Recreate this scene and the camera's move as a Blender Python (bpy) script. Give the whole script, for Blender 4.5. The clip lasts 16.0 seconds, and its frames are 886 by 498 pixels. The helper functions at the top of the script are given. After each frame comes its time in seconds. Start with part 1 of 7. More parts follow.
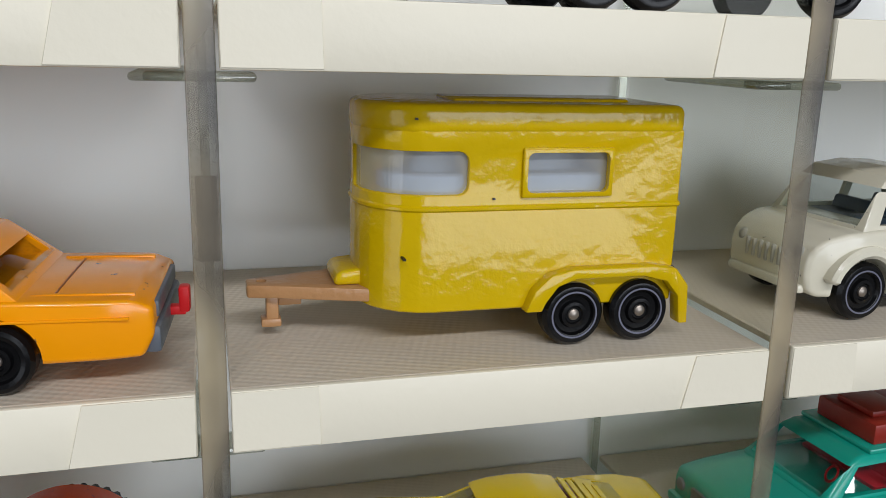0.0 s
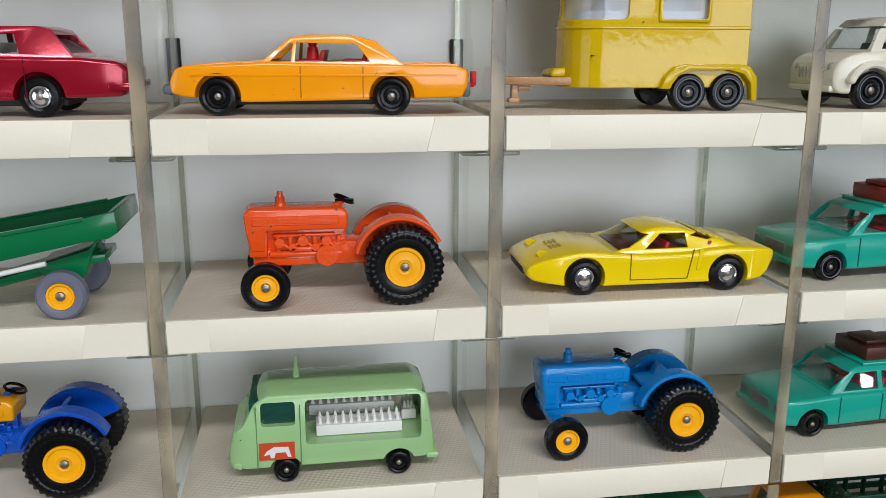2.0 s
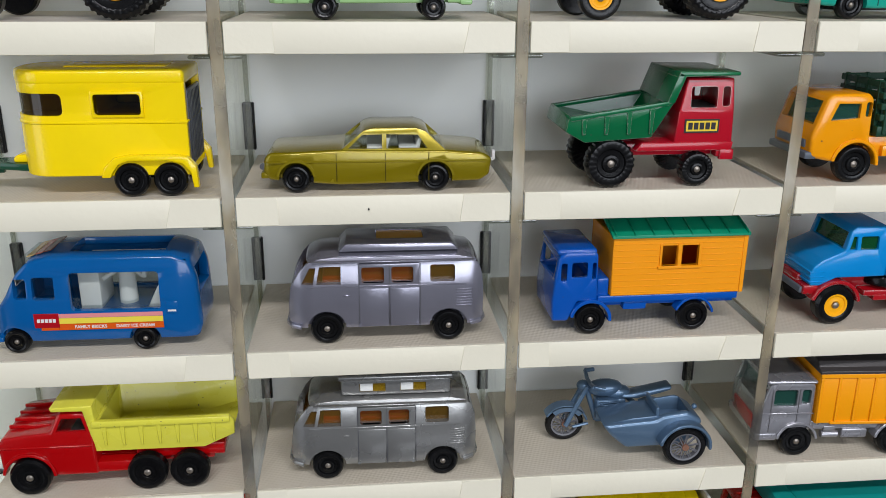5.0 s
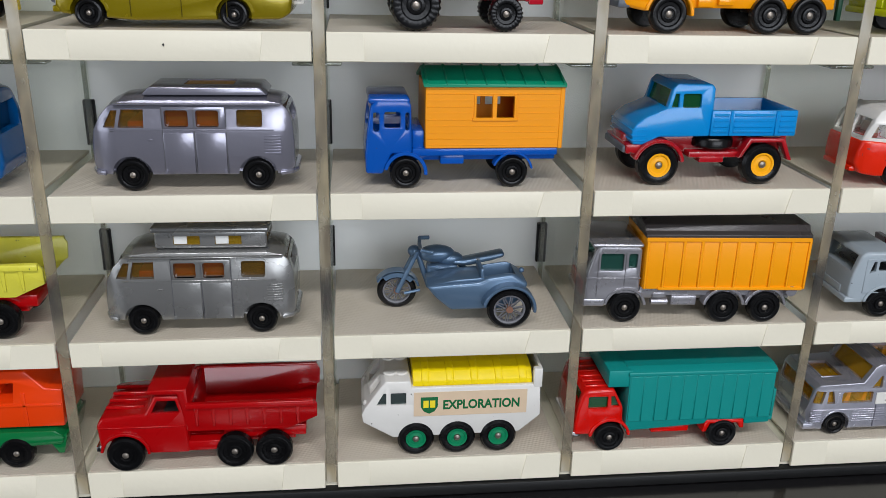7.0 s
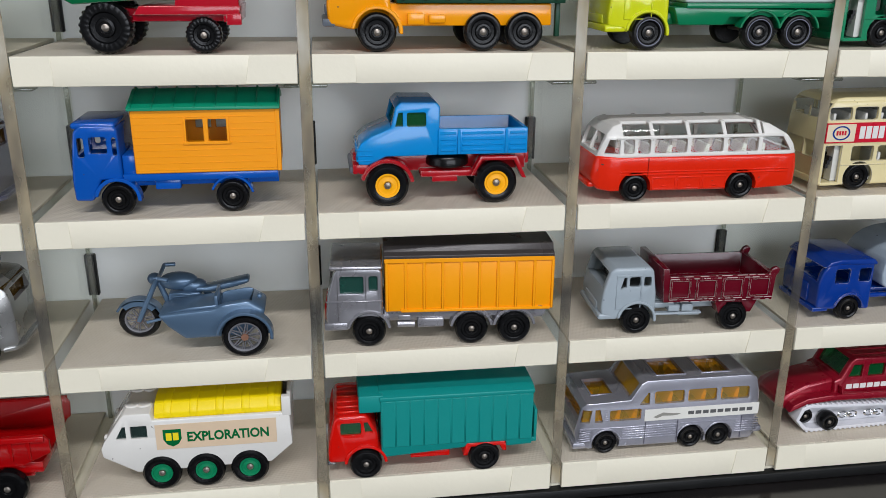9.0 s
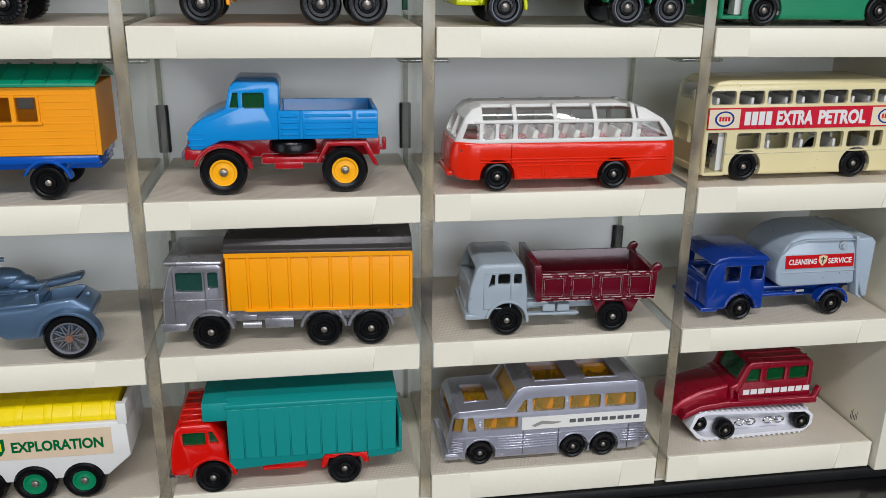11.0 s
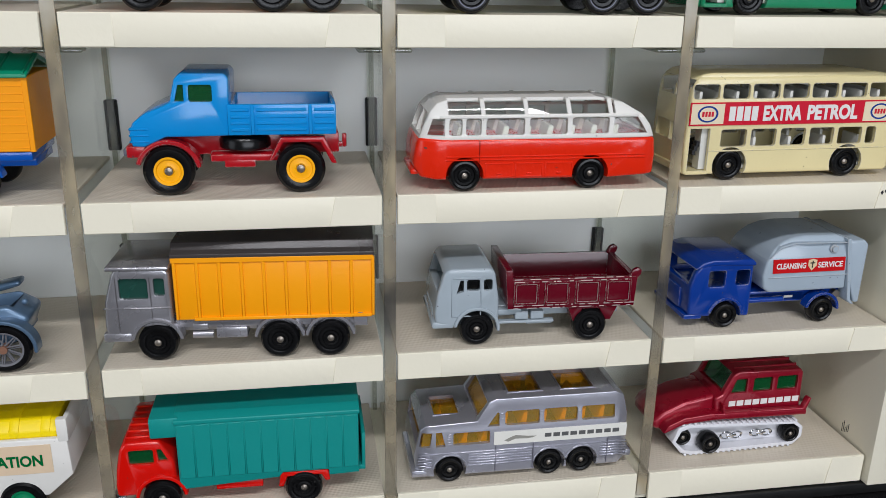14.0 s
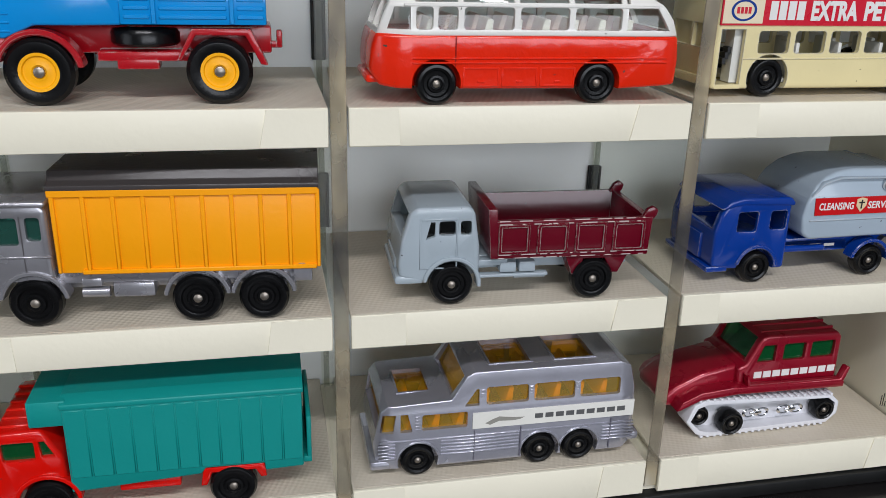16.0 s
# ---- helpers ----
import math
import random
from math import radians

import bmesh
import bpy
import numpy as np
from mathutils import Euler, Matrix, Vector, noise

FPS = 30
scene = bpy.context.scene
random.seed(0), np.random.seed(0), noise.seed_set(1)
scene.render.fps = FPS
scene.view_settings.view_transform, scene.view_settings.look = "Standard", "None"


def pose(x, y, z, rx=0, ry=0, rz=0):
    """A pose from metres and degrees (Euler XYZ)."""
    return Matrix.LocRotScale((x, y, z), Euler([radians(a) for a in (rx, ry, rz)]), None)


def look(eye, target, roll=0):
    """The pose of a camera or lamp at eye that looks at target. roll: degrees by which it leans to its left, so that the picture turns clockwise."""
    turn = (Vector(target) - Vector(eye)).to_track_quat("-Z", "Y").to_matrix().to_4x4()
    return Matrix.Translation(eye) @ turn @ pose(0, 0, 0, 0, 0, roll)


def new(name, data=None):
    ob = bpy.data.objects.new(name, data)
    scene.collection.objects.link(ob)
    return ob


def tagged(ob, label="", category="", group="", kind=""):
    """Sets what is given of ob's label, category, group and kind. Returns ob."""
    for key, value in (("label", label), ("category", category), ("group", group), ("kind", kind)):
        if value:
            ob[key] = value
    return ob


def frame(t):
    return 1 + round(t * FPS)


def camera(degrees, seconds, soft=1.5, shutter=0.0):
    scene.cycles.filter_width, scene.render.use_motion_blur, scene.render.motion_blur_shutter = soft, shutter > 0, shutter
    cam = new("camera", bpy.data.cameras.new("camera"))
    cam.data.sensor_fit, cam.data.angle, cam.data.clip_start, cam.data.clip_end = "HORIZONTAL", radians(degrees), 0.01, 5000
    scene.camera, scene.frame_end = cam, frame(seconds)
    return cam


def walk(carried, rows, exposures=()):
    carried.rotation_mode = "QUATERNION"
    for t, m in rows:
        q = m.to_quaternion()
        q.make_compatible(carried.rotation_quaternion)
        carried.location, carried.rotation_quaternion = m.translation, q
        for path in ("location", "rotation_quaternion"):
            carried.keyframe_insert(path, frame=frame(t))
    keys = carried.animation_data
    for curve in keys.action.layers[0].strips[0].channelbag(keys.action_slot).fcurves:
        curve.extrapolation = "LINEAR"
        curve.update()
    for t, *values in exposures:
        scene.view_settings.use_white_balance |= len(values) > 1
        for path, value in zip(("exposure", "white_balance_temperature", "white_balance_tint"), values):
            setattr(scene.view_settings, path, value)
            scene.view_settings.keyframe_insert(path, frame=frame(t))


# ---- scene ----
cam = camera(55.4, 16.0, soft=0.75)
METRES, EYE, TILT, LEAN, TURN = 0.5655, 0.361, 0.0, 0.0, -15.8
ROWS = [
    (0.0, 0.0, 0.0, 0.0, 0.38, -13.76, -1.57),
    (0.5, -0.0014, -0.0343, -0.0071, 1.33, -13.56, -1.21),
    (1.0, -0.0192, -0.0899, -0.012, 2.84, -13.34, -0.82),
    (1.5, -0.0294, -0.1567, -0.0215, 4.79, -13.33, -0.49),
    (2.0, -0.033, -0.2062, -0.0512, 6.77, -13.65, -0.17),
    (2.5, -0.0295, -0.2249, -0.0789, 8.12, -13.98, -0.03),
    (3.0, -0.0245, -0.2457, -0.1201, 8.94, -14.62, -0.0),
    (3.5, -0.0208, -0.2497, -0.1565, 9.52, -15.64, -0.03),
    (4.0, -0.0226, -0.2596, -0.1931, 9.89, -16.76, -0.08),
    (4.5, -0.0226, -0.2647, -0.218, 10.07, -17.61, -0.15),
    (7.0, 0.0922, -0.2684, -0.3118, 9.71, -20.17, -1.17),
    (7.5, 0.1298, -0.256, -0.3071, 9.22, -19.89, -0.99),
    (8.0, 0.1738, -0.2437, -0.3166, 8.69, -19.58, -0.71),
    (8.5, 0.2186, -0.2339, -0.3178, 8.12, -19.22, -0.47),
    (9.0, 0.2383, -0.2329, -0.3103, 7.58, -18.95, -0.42),
    (9.5, 0.242, -0.2322, -0.2936, 7.25, -18.62, -0.47),
    (10.0, 0.2657, -0.2124, -0.3104, 7.03, -18.66, -0.59),
    (12.5, 0.3402, -0.1714, -0.335, 6.67, -18.35, -0.91),
    (13.0, 0.335, -0.1676, -0.331, 6.6, -18.3, -0.93),
    (13.5, 0.3252, -0.1585, -0.3306, 6.56, -18.32, -0.93),
    (14.0, 0.326, -0.1514, -0.3382, 6.35, -18.51, -0.9),
    (14.5, 0.3258, -0.1384, -0.3452, 5.93, -18.83, -0.9),
    (15.0, 0.3243, -0.1156, -0.3627, 5.39, -19.31, -1.01),
    (15.5, 0.325, -0.0841, -0.3718, 4.7, -19.73, -1.22),
    (16.0, 0.3161, -0.0598, -0.3878, 4.02, -20.27, -1.52),
]
walk(cam, [(t, pose(0.0005, -0.1107, EYE, TILT, LEAN, TURN) @ pose(METRES * x, METRES * y, METRES * z, 90 + pitch, roll, yaw)) for t, x, y, z, yaw, pitch, roll in ROWS], ((0.0, -0.22), (1.2, -0.18), (2.8, 0.0), (16.0, 0.0)))


# ---- light ----
world = bpy.data.worlds.new("room_dark")
scene.world = world
world.use_nodes = True
world.node_tree.nodes["Background"].inputs[0].default_value = (0.8, 0.85, 0.9, 1)
world.node_tree.nodes["Background"].inputs[1].default_value = 0.02


def area_lamp(name, eye, target, sx, sy, watts, colour):
    data = bpy.data.lights.new(name, "AREA")
    data.shape, data.size, data.size_y, data.energy, data.color = "RECTANGLE", sx, sy, watts, colour
    ob = new(name, data)
    ob.matrix_world = look(eye, target)
    return ob


area_lamp("ceiling_lamp", (0.1, -1.1, 1.24), (0.1, -0.85, 0.0), 1.3, 0.12, 19, (0.95, 0.95, 1.0))
area_lamp("window_lamp", (0.65, -1.95, 0.52), (0.3, 0.0, 0.2), 1.7, 0.8, 22, (0.86, 0.91, 1.0))
# added fill from the left, no known source there
area_lamp("side_fill_lamp", (-1.43, -0.9, 0.35), (0.0, 0.0, 0.2), 0.8, 1.0, 4.5, (0.84, 0.9, 1.0))

# ---- materials ----


def srgb(r, g, b):
    def lin(v):
        v /= 255
        return v / 12.92 if v <= 0.04045 else ((v + 0.055) / 1.055) ** 2.4
    return (lin(r), lin(g), lin(b), 1)


def plain(name):
    m = bpy.data.materials.new(name)
    m.use_nodes = True
    n = m.node_tree.nodes
    return m, n, m.node_tree.links, n["Principled BSDF"]


def surface(name, rgb, rough=0.3, metal=0.0, vary=0.08, grain=300, bump=0.05, bump_scale=700, chips=0.0,
            chip_rgb=(70, 66, 62), coat=0.0, spec=0.5, dirt=0.0, dirt_rgb=(120, 100, 70), edge=0.0, edge_rgb=(176, 172, 166)):
    """Two scales of colour variation, fine relief, and worn spots."""
    m, n, l, b = plain(name)
    c = srgb(*rgb)
    tex = n.new("ShaderNodeTexCoord")
    n1 = n.new("ShaderNodeTexNoise")
    n1.inputs["Scale"].default_value, n1.inputs["Detail"].default_value = grain * 0.25, 4
    l.new(tex.outputs["Object"], n1.inputs["Vector"])
    ramp = n.new("ShaderNodeMix")
    ramp.data_type = "RGBA"
    ramp.inputs[6].default_value = [max(0, v * (1 - vary)) for v in c[:3]] + [1]
    ramp.inputs[7].default_value = [min(1, v * (1 + vary)) for v in c[:3]] + [1]
    l.new(n1.outputs["Fac"], ramp.inputs[0])
    out = ramp.outputs[2]
    if dirt:
        nd = n.new("ShaderNodeTexNoise")
        nd.inputs["Scale"].default_value, nd.inputs["Detail"].default_value = grain * 0.09, 6
        l.new(tex.outputs["Object"], nd.inputs["Vector"])
        mr = n.new("ShaderNodeMapRange")
        mr.inputs[1].default_value, mr.inputs[2].default_value, mr.inputs[4].default_value = 0.5, 0.8, dirt
        l.new(nd.outputs["Fac"], mr.inputs[0])
        mx = n.new("ShaderNodeMix")
        mx.data_type = "RGBA"
        mx.inputs[7].default_value = srgb(*dirt_rgb)
        l.new(mr.outputs[0], mx.inputs[0])
        l.new(out, mx.inputs[6])
        out = mx.outputs[2]
    rr = n.new("ShaderNodeMapRange")
    rr.inputs[3].default_value, rr.inputs[4].default_value = rough * 0.8, rough * 1.25
    l.new(n1.outputs["Fac"], rr.inputs[0])
    rough_out = rr.outputs[0]
    if chips:
        nc = n.new("ShaderNodeTexNoise")
        nc.inputs["Scale"].default_value, nc.inputs["Detail"].default_value, nc.inputs["Roughness"].default_value = 620, 3, 0.6
        l.new(tex.outputs["Object"], nc.inputs["Vector"])
        mc = n.new("ShaderNodeMapRange")
        mc.inputs[1].default_value, mc.inputs[2].default_value = 0.75 - chips, 0.77 - chips
        l.new(nc.outputs["Fac"], mc.inputs[0])
        mx = n.new("ShaderNodeMix")
        mx.data_type = "RGBA"
        mx.inputs[7].default_value = srgb(*chip_rgb)
        l.new(mc.outputs[0], mx.inputs[0])
        l.new(out, mx.inputs[6])
        out = mx.outputs[2]
    if edge:
        ge, ne, be = n.new("ShaderNodeNewGeometry"), n.new("ShaderNodeTexNoise"), n.new("ShaderNodeBevel")
        be.samples, be.inputs["Radius"].default_value = 4, 0.0006
        ne.inputs["Scale"].default_value, ne.inputs["Detail"].default_value = 520, 4
        l.new(tex.outputs["Object"], ne.inputs["Vector"])
        dt, sb, ad = n.new("ShaderNodeVectorMath"), n.new("ShaderNodeMath"), n.new("ShaderNodeMath")
        dt.operation = "DOT_PRODUCT"
        l.new(be.outputs[0], dt.inputs[0])
        l.new(ge.outputs["Normal"], dt.inputs[1])
        sb.operation, sb.inputs[1].default_value, sb.inputs[2].default_value = "MULTIPLY_ADD", -1.6, 1.6
        l.new(dt.outputs["Value"], sb.inputs[0])
        ad.operation, ad.inputs[1].default_value = "MULTIPLY_ADD", 0.8
        l.new(ne.outputs["Fac"], ad.inputs[0])
        l.new(sb.outputs[0], ad.inputs[2])
        me = n.new("ShaderNodeMapRange")
        me.inputs[1].default_value, me.inputs[2].default_value = 0.76 - edge, 0.79 - edge
        l.new(ad.outputs[0], me.inputs[0])
        mx = n.new("ShaderNodeMix")
        mx.data_type = "RGBA"
        mx.inputs[7].default_value = srgb(*edge_rgb)
        l.new(me.outputs[0], mx.inputs[0])
        l.new(out, mx.inputs[6])
        out = mx.outputs[2]
    l.new(out, b.inputs["Base Color"])
    l.new(rough_out, b.inputs["Roughness"])
    b.inputs["Metallic"].default_value = metal
    b.inputs["Coat Weight"].default_value = coat
    b.inputs["Coat Roughness"].default_value = 0.08
    b.inputs["Specular IOR Level"].default_value = spec
    if bump:
        nb = n.new("ShaderNodeTexNoise")
        nb.inputs["Scale"].default_value, nb.inputs["Detail"].default_value = bump_scale, 3
        l.new(tex.outputs["Object"], nb.inputs["Vector"])
        bu = n.new("ShaderNodeBump")
        bu.inputs["Strength"].default_value, bu.inputs["Distance"].default_value = bump, 0.0006
        l.new(nb.outputs["Fac"], bu.inputs["Height"])
        l.new(bu.outputs[0], b.inputs["Normal"])
    return m


PAINTS = {}


def deep(rgb, k=1.16):
    m = sum(rgb) / 3
    return tuple(min(246, max(4, (m + (v - m) * k) * 0.95)) for v in rgb)



def paint(*rgb, rough=0.2, chips=0.02, bump=0.07, coat=0.25, edge=0.0):
    """Glossy stoved enamel on die-cast metal, slightly uneven, with small chips and worn edges."""
    key = (rgb, rough, chips, edge)
    if key not in PAINTS:
        PAINTS[key] = surface("enamel", deep(rgb), rough * 0.8, vary=0.07, bump=bump, bump_scale=420, chips=chips, coat=coat, spec=0.42, edge=edge)
    return PAINTS[key]


def metallic(*rgb, rough=0.34, metal=0.68, chips=0.0):
    key = (rgb, "metallic")
    if key not in PAINTS:
        PAINTS[key] = surface("metallic_enamel", deep(rgb, 1.05), rough, metal=metal, vary=0.06, bump=0.07, bump_scale=500, coat=0.45, chips=chips)
    return PAINTS[key]


def plastic(*rgb, rough=0.36):
    key = (rgb, "plastic", rough)
    if key not in PAINTS:
        PAINTS[key] = surface("moulded_plastic", deep(rgb, 1.12), rough, vary=0.05, bump=0.1, bump_scale=600, spec=0.35)
    return PAINTS[key]


def clear(name, rgb, gloss=0.14, rough=0.03, haze=0.0):
    """Thin clear moulding: lets light through, tinted, with a faint gloss."""
    m, n, l, b = plain(name)
    n.remove(b)
    tr, gl, mix = n.new("ShaderNodeBsdfTransparent"), n.new("ShaderNodeBsdfGlossy"), n.new("ShaderNodeMixShader")
    fr = n.new("ShaderNodeLayerWeight")
    fr.inputs[0].default_value = 0.5
    pw = n.new("ShaderNodeMath")
    pw.operation, pw.inputs[1].default_value = "POWER", 4.0
    ad = n.new("ShaderNodeMath")
    ad.operation, ad.inputs[1].default_value, ad.inputs[2].default_value = "MULTIPLY_ADD", 0.3, gloss * 0.35
    l.new(fr.outputs["Facing"], pw.inputs[0])
    l.new(pw.outputs[0], ad.inputs[0])
    tr.inputs[0].default_value = srgb(*rgb)
    gl.inputs[0].default_value, gl.inputs["Roughness"].default_value = (0.9, 0.9, 0.9, 1), rough
    l.new(ad.outputs[0], mix.inputs[0])
    # haze: diffuse tint in place of reflection and translucency on glazing
    if haze:
        df, hz = n.new("ShaderNodeBsdfDiffuse"), n.new("ShaderNodeMixShader")
        df.inputs[0].default_value = srgb(*rgb)
        hz.inputs[0].default_value = haze
        l.new(tr.outputs[0], hz.inputs[1])
        l.new(df.outputs[0], hz.inputs[2])
        tr = hz
    l.new(tr.outputs[0], mix.inputs[1])
    l.new(gl.outputs[0], mix.inputs[2])
    l.new(mix.outputs[0], n["Material Output"].inputs[0])
    return m


BLACK = surface("black_wheel_plastic", (13, 13, 14), 0.24, vary=0.25, bump=0.06, bump_scale=900, spec=0.28)
RUBBER = surface("grey_wheel_plastic", (104, 106, 122), 0.42, vary=0.1)
STEEL = surface("axle_steel", (150, 142, 132), 0.38, metal=0.85, vary=0.25, grain=2500, dirt=0.6, dirt_rgb=(92, 66, 48))
CHROME = surface("bright_chrome", (225, 225, 228), 0.1, metal=1.0, vary=0.05)
YHUB = plastic(245, 176, 10, rough=0.4)
WHITE = plastic(232, 230, 226)
GREYPL = plastic(98, 104, 112)
DARK = surface("dark_interior", (28, 28, 30), 0.6, vary=0.2)
CLEAR = clear("clear_glazing", (236, 240, 238))
GREEN_GLASS = clear("green_glazing", (80, 160, 142), haze=0.15)
DEEP_GREEN = clear("deep_green_glazing", (34, 146, 78), haze=0.2)
SMOKE = clear("smoked_green_glazing", (110, 142, 136), haze=0.12)
AMBER = clear("amber_glazing", (248, 200, 50), haze=0.2)
OLIVE = clear("olive_amber_glazing", (196, 150, 60), haze=0.15)
# clear windows whose white reflection is mixed in as diffuse colour
WHITE_SHEEN = clear("white_reflection_glazing", (226, 231, 236), haze=0.28)
INK = surface("printing_ink", (24, 24, 26), 0.5, bump=0)
CREAM = surface("cream_plastic", (232, 226, 205), 0.42, vary=0.035, grain=120, bump=0.12, bump_scale=420, dirt=0.16, dirt_rgb=(206, 190, 150))
BACKING = surface("back_panel_plastic", (243, 246, 243), 0.3, vary=0.03, grain=60, bump=0.04, bump_scale=160, dirt=0.08, dirt_rgb=(190, 190, 170))
LEDGE = surface("black_gloss_ledge", (18, 17, 18), 0.16, vary=0.3, grain=60, dirt=0.25, dirt_rgb=(70, 62, 58))
CLIP = surface("black_clip_metal", (12, 12, 12), 0.5, vary=0.3, grain=500)
ROOM = surface("room_paint", (150, 152, 154), 0.8, vary=0.05, grain=8)
ROOM_DARK = surface("dark_blue_hanging", (24, 26, 36), 0.8, vary=0.4, grain=40)
FLOORING = surface("brown_flooring", (96, 90, 84), 0.5, vary=0.2, grain=20)

# tray floor: cream plastic with an embossed weave
MESHED, n_, l_, b_ = plain("embossed_tray_plastic")
tc_ = n_.new("ShaderNodeTexCoord")
wave_a, wave_b, mul_, bump_ = (n_.new(k) for k in ("ShaderNodeTexWave", "ShaderNodeTexWave", "ShaderNodeMath", "ShaderNodeBump"))
for w_, d_ in ((wave_a, "X"), (wave_b, "Y")):
    w_.bands_direction = d_
    w_.inputs["Scale"].default_value = 230
    w_.inputs["Distortion"].default_value = 0.3
    rot_ = n_.new("ShaderNodeMapping")
    rot_.inputs["Rotation"].default_value = (0, 0, radians(20))
    l_.new(tc_.outputs["Object"], rot_.inputs["Vector"])
    l_.new(rot_.outputs[0], w_.inputs["Vector"])
mul_.operation = "ADD"
l_.new(wave_a.outputs["Fac"], mul_.inputs[0])
l_.new(wave_b.outputs["Fac"], mul_.inputs[1])
bump_.inputs["Strength"].default_value, bump_.inputs["Distance"].default_value = 0.16, 0.0003
l_.new(mul_.outputs[0], bump_.inputs["Height"])
l_.new(bump_.outputs[0], b_.inputs["Normal"])
ns_ = n_.new("ShaderNodeTexNoise")
ns_.inputs["Scale"].default_value, ns_.inputs["Detail"].default_value = 45, 6
l_.new(tc_.outputs["Object"], ns_.inputs["Vector"])
mx_ = n_.new("ShaderNodeMix")
mx_.data_type = "RGBA"
mx_.inputs[6].default_value, mx_.inputs[7].default_value = srgb(222, 213, 197), srgb(198, 186, 164)
l_.new(ns_.outputs["Fac"], mx_.inputs[0])
l_.new(mx_.outputs[2], b_.inputs["Base Color"])
b_.inputs["Roughness"].default_value = 0.48

# clear acrylic of the upright sheets, and its front edge with painted refraction
ACRYLIC = clear("clear_acrylic_sheet", (251, 252, 248), gloss=0.06, rough=0.015)
EDGE, n_, l_, b_ = plain("acrylic_edge_painted_refraction")
b_.inputs["Roughness"].default_value = 0.28
tc_, ns_, mr_ = n_.new("ShaderNodeTexCoord"), n_.new("ShaderNodeTexNoise"), n_.new("ShaderNodeMapRange")
ns_.inputs["Scale"].default_value, ns_.inputs["Detail"].default_value = 60, 3
st_ = n_.new("ShaderNodeMapping")
st_.inputs["Scale"].default_value = (1.0, 1.0, 0.45)
l_.new(tc_.outputs["Object"], st_.inputs["Vector"])
l_.new(st_.outputs[0], ns_.inputs["Vector"])
mr_.inputs[1].default_value, mr_.inputs[2].default_value, mr_.inputs[3].default_value, mr_.inputs[4].default_value = 0.35, 0.65, 0.35, 0.75
l_.new(ns_.outputs["Fac"], mr_.inputs[0])
l_.new(mr_.outputs[0], b_.inputs["Alpha"])
# tan to dark grey mottle painted in for what refracts through the edge
cr_ = n_.new("ShaderNodeValToRGB")
for pos_, col_ in ((0.36, (70, 68, 66)), (0.46, (132, 122, 104)), (0.55, (178, 164, 134)), (0.66, (206, 200, 184))):
    el_ = cr_.color_ramp.elements[0] if pos_ == 0.36 else cr_.color_ramp.elements.new(pos_)
    el_.position, el_.color = pos_, srgb(*col_)
cr_.color_ramp.elements.remove(cr_.color_ramp.elements[-1])
n2_ = n_.new("ShaderNodeTexNoise")
n2_.inputs["Scale"].default_value, n2_.inputs["Detail"].default_value = 48, 3
l_.new(st_.outputs[0], n2_.inputs["Vector"])
l_.new(n2_.outputs["Fac"], cr_.inputs[0])
l_.new(cr_.outputs[0], b_.inputs["Base Color"])
ACRYLIC_TAB = clear("clear_acrylic_bracket", (226, 228, 220), gloss=0.3, rough=0.12, haze=0.06)

# ---- mesh helpers (millimetres) ----


def prism(pts, y0, y1, bev=0.0, seg=2, lean=None):
    """A side profile of (x, z), drawn out from y0 to y1. lean=(z, k): above z the sides lean in by k a millimetre."""
    bm = bmesh.new()
    a = [bm.verts.new((x, y0, z)) for x, z in pts]
    b = [bm.verts.new((x, y1, z)) for x, z in pts]
    bm.faces.new(a)
    bm.faces.new(b[::-1])
    for i in range(len(pts)):
        j = (i + 1) % len(pts)
        bm.faces.new((a[i], b[i], b[j], a[j]))
    if lean:
        bmesh.ops.bisect_plane(bm, geom=bm.verts[:] + bm.edges[:] + bm.faces[:], plane_co=(0, 0, lean[0]), plane_no=(0, 0, 1))
        for v in bm.verts:
            k = max(0.0, v.co.z - lean[0]) * lean[1]
            v.co.y += k if v.co.y < (y0 + y1) / 2 else -k
    bmesh.ops.recalc_face_normals(bm, faces=bm.faces[:])
    if bev:
        bmesh.ops.bevel(bm, geom=bm.edges[:], offset=bev, offset_type="OFFSET", segments=seg, profile=0.5, affect="EDGES", clamp_overlap=True)
    return bm


def block(x0, x1, y0, y1, z0, z1, bev=0.0, seg=2):
    return prism([(x0, z0), (x1, z0), (x1, z1), (x0, z1)], y0, y1, bev, seg)


def plan(pts, z0, z1, bev=0.0, seg=2):
    """A plan outline of (x, y), drawn up from z0 to z1."""
    bm = prism(pts, z0, z1, bev, seg)
    for v in bm.verts:
        v.co.y, v.co.z = v.co.z, v.co.y
    bmesh.ops.recalc_face_normals(bm, faces=bm.faces[:])
    return bm


def section(pts, x0, x1, bev=0.0, seg=2):
    """A cross section of (y, z), drawn out along x."""
    bm = prism(pts, x0, x1, bev, seg)
    for v in bm.verts:
        v.co.x, v.co.y = v.co.y, v.co.x
    bmesh.ops.recalc_face_normals(bm, faces=bm.faces[:])
    return bm


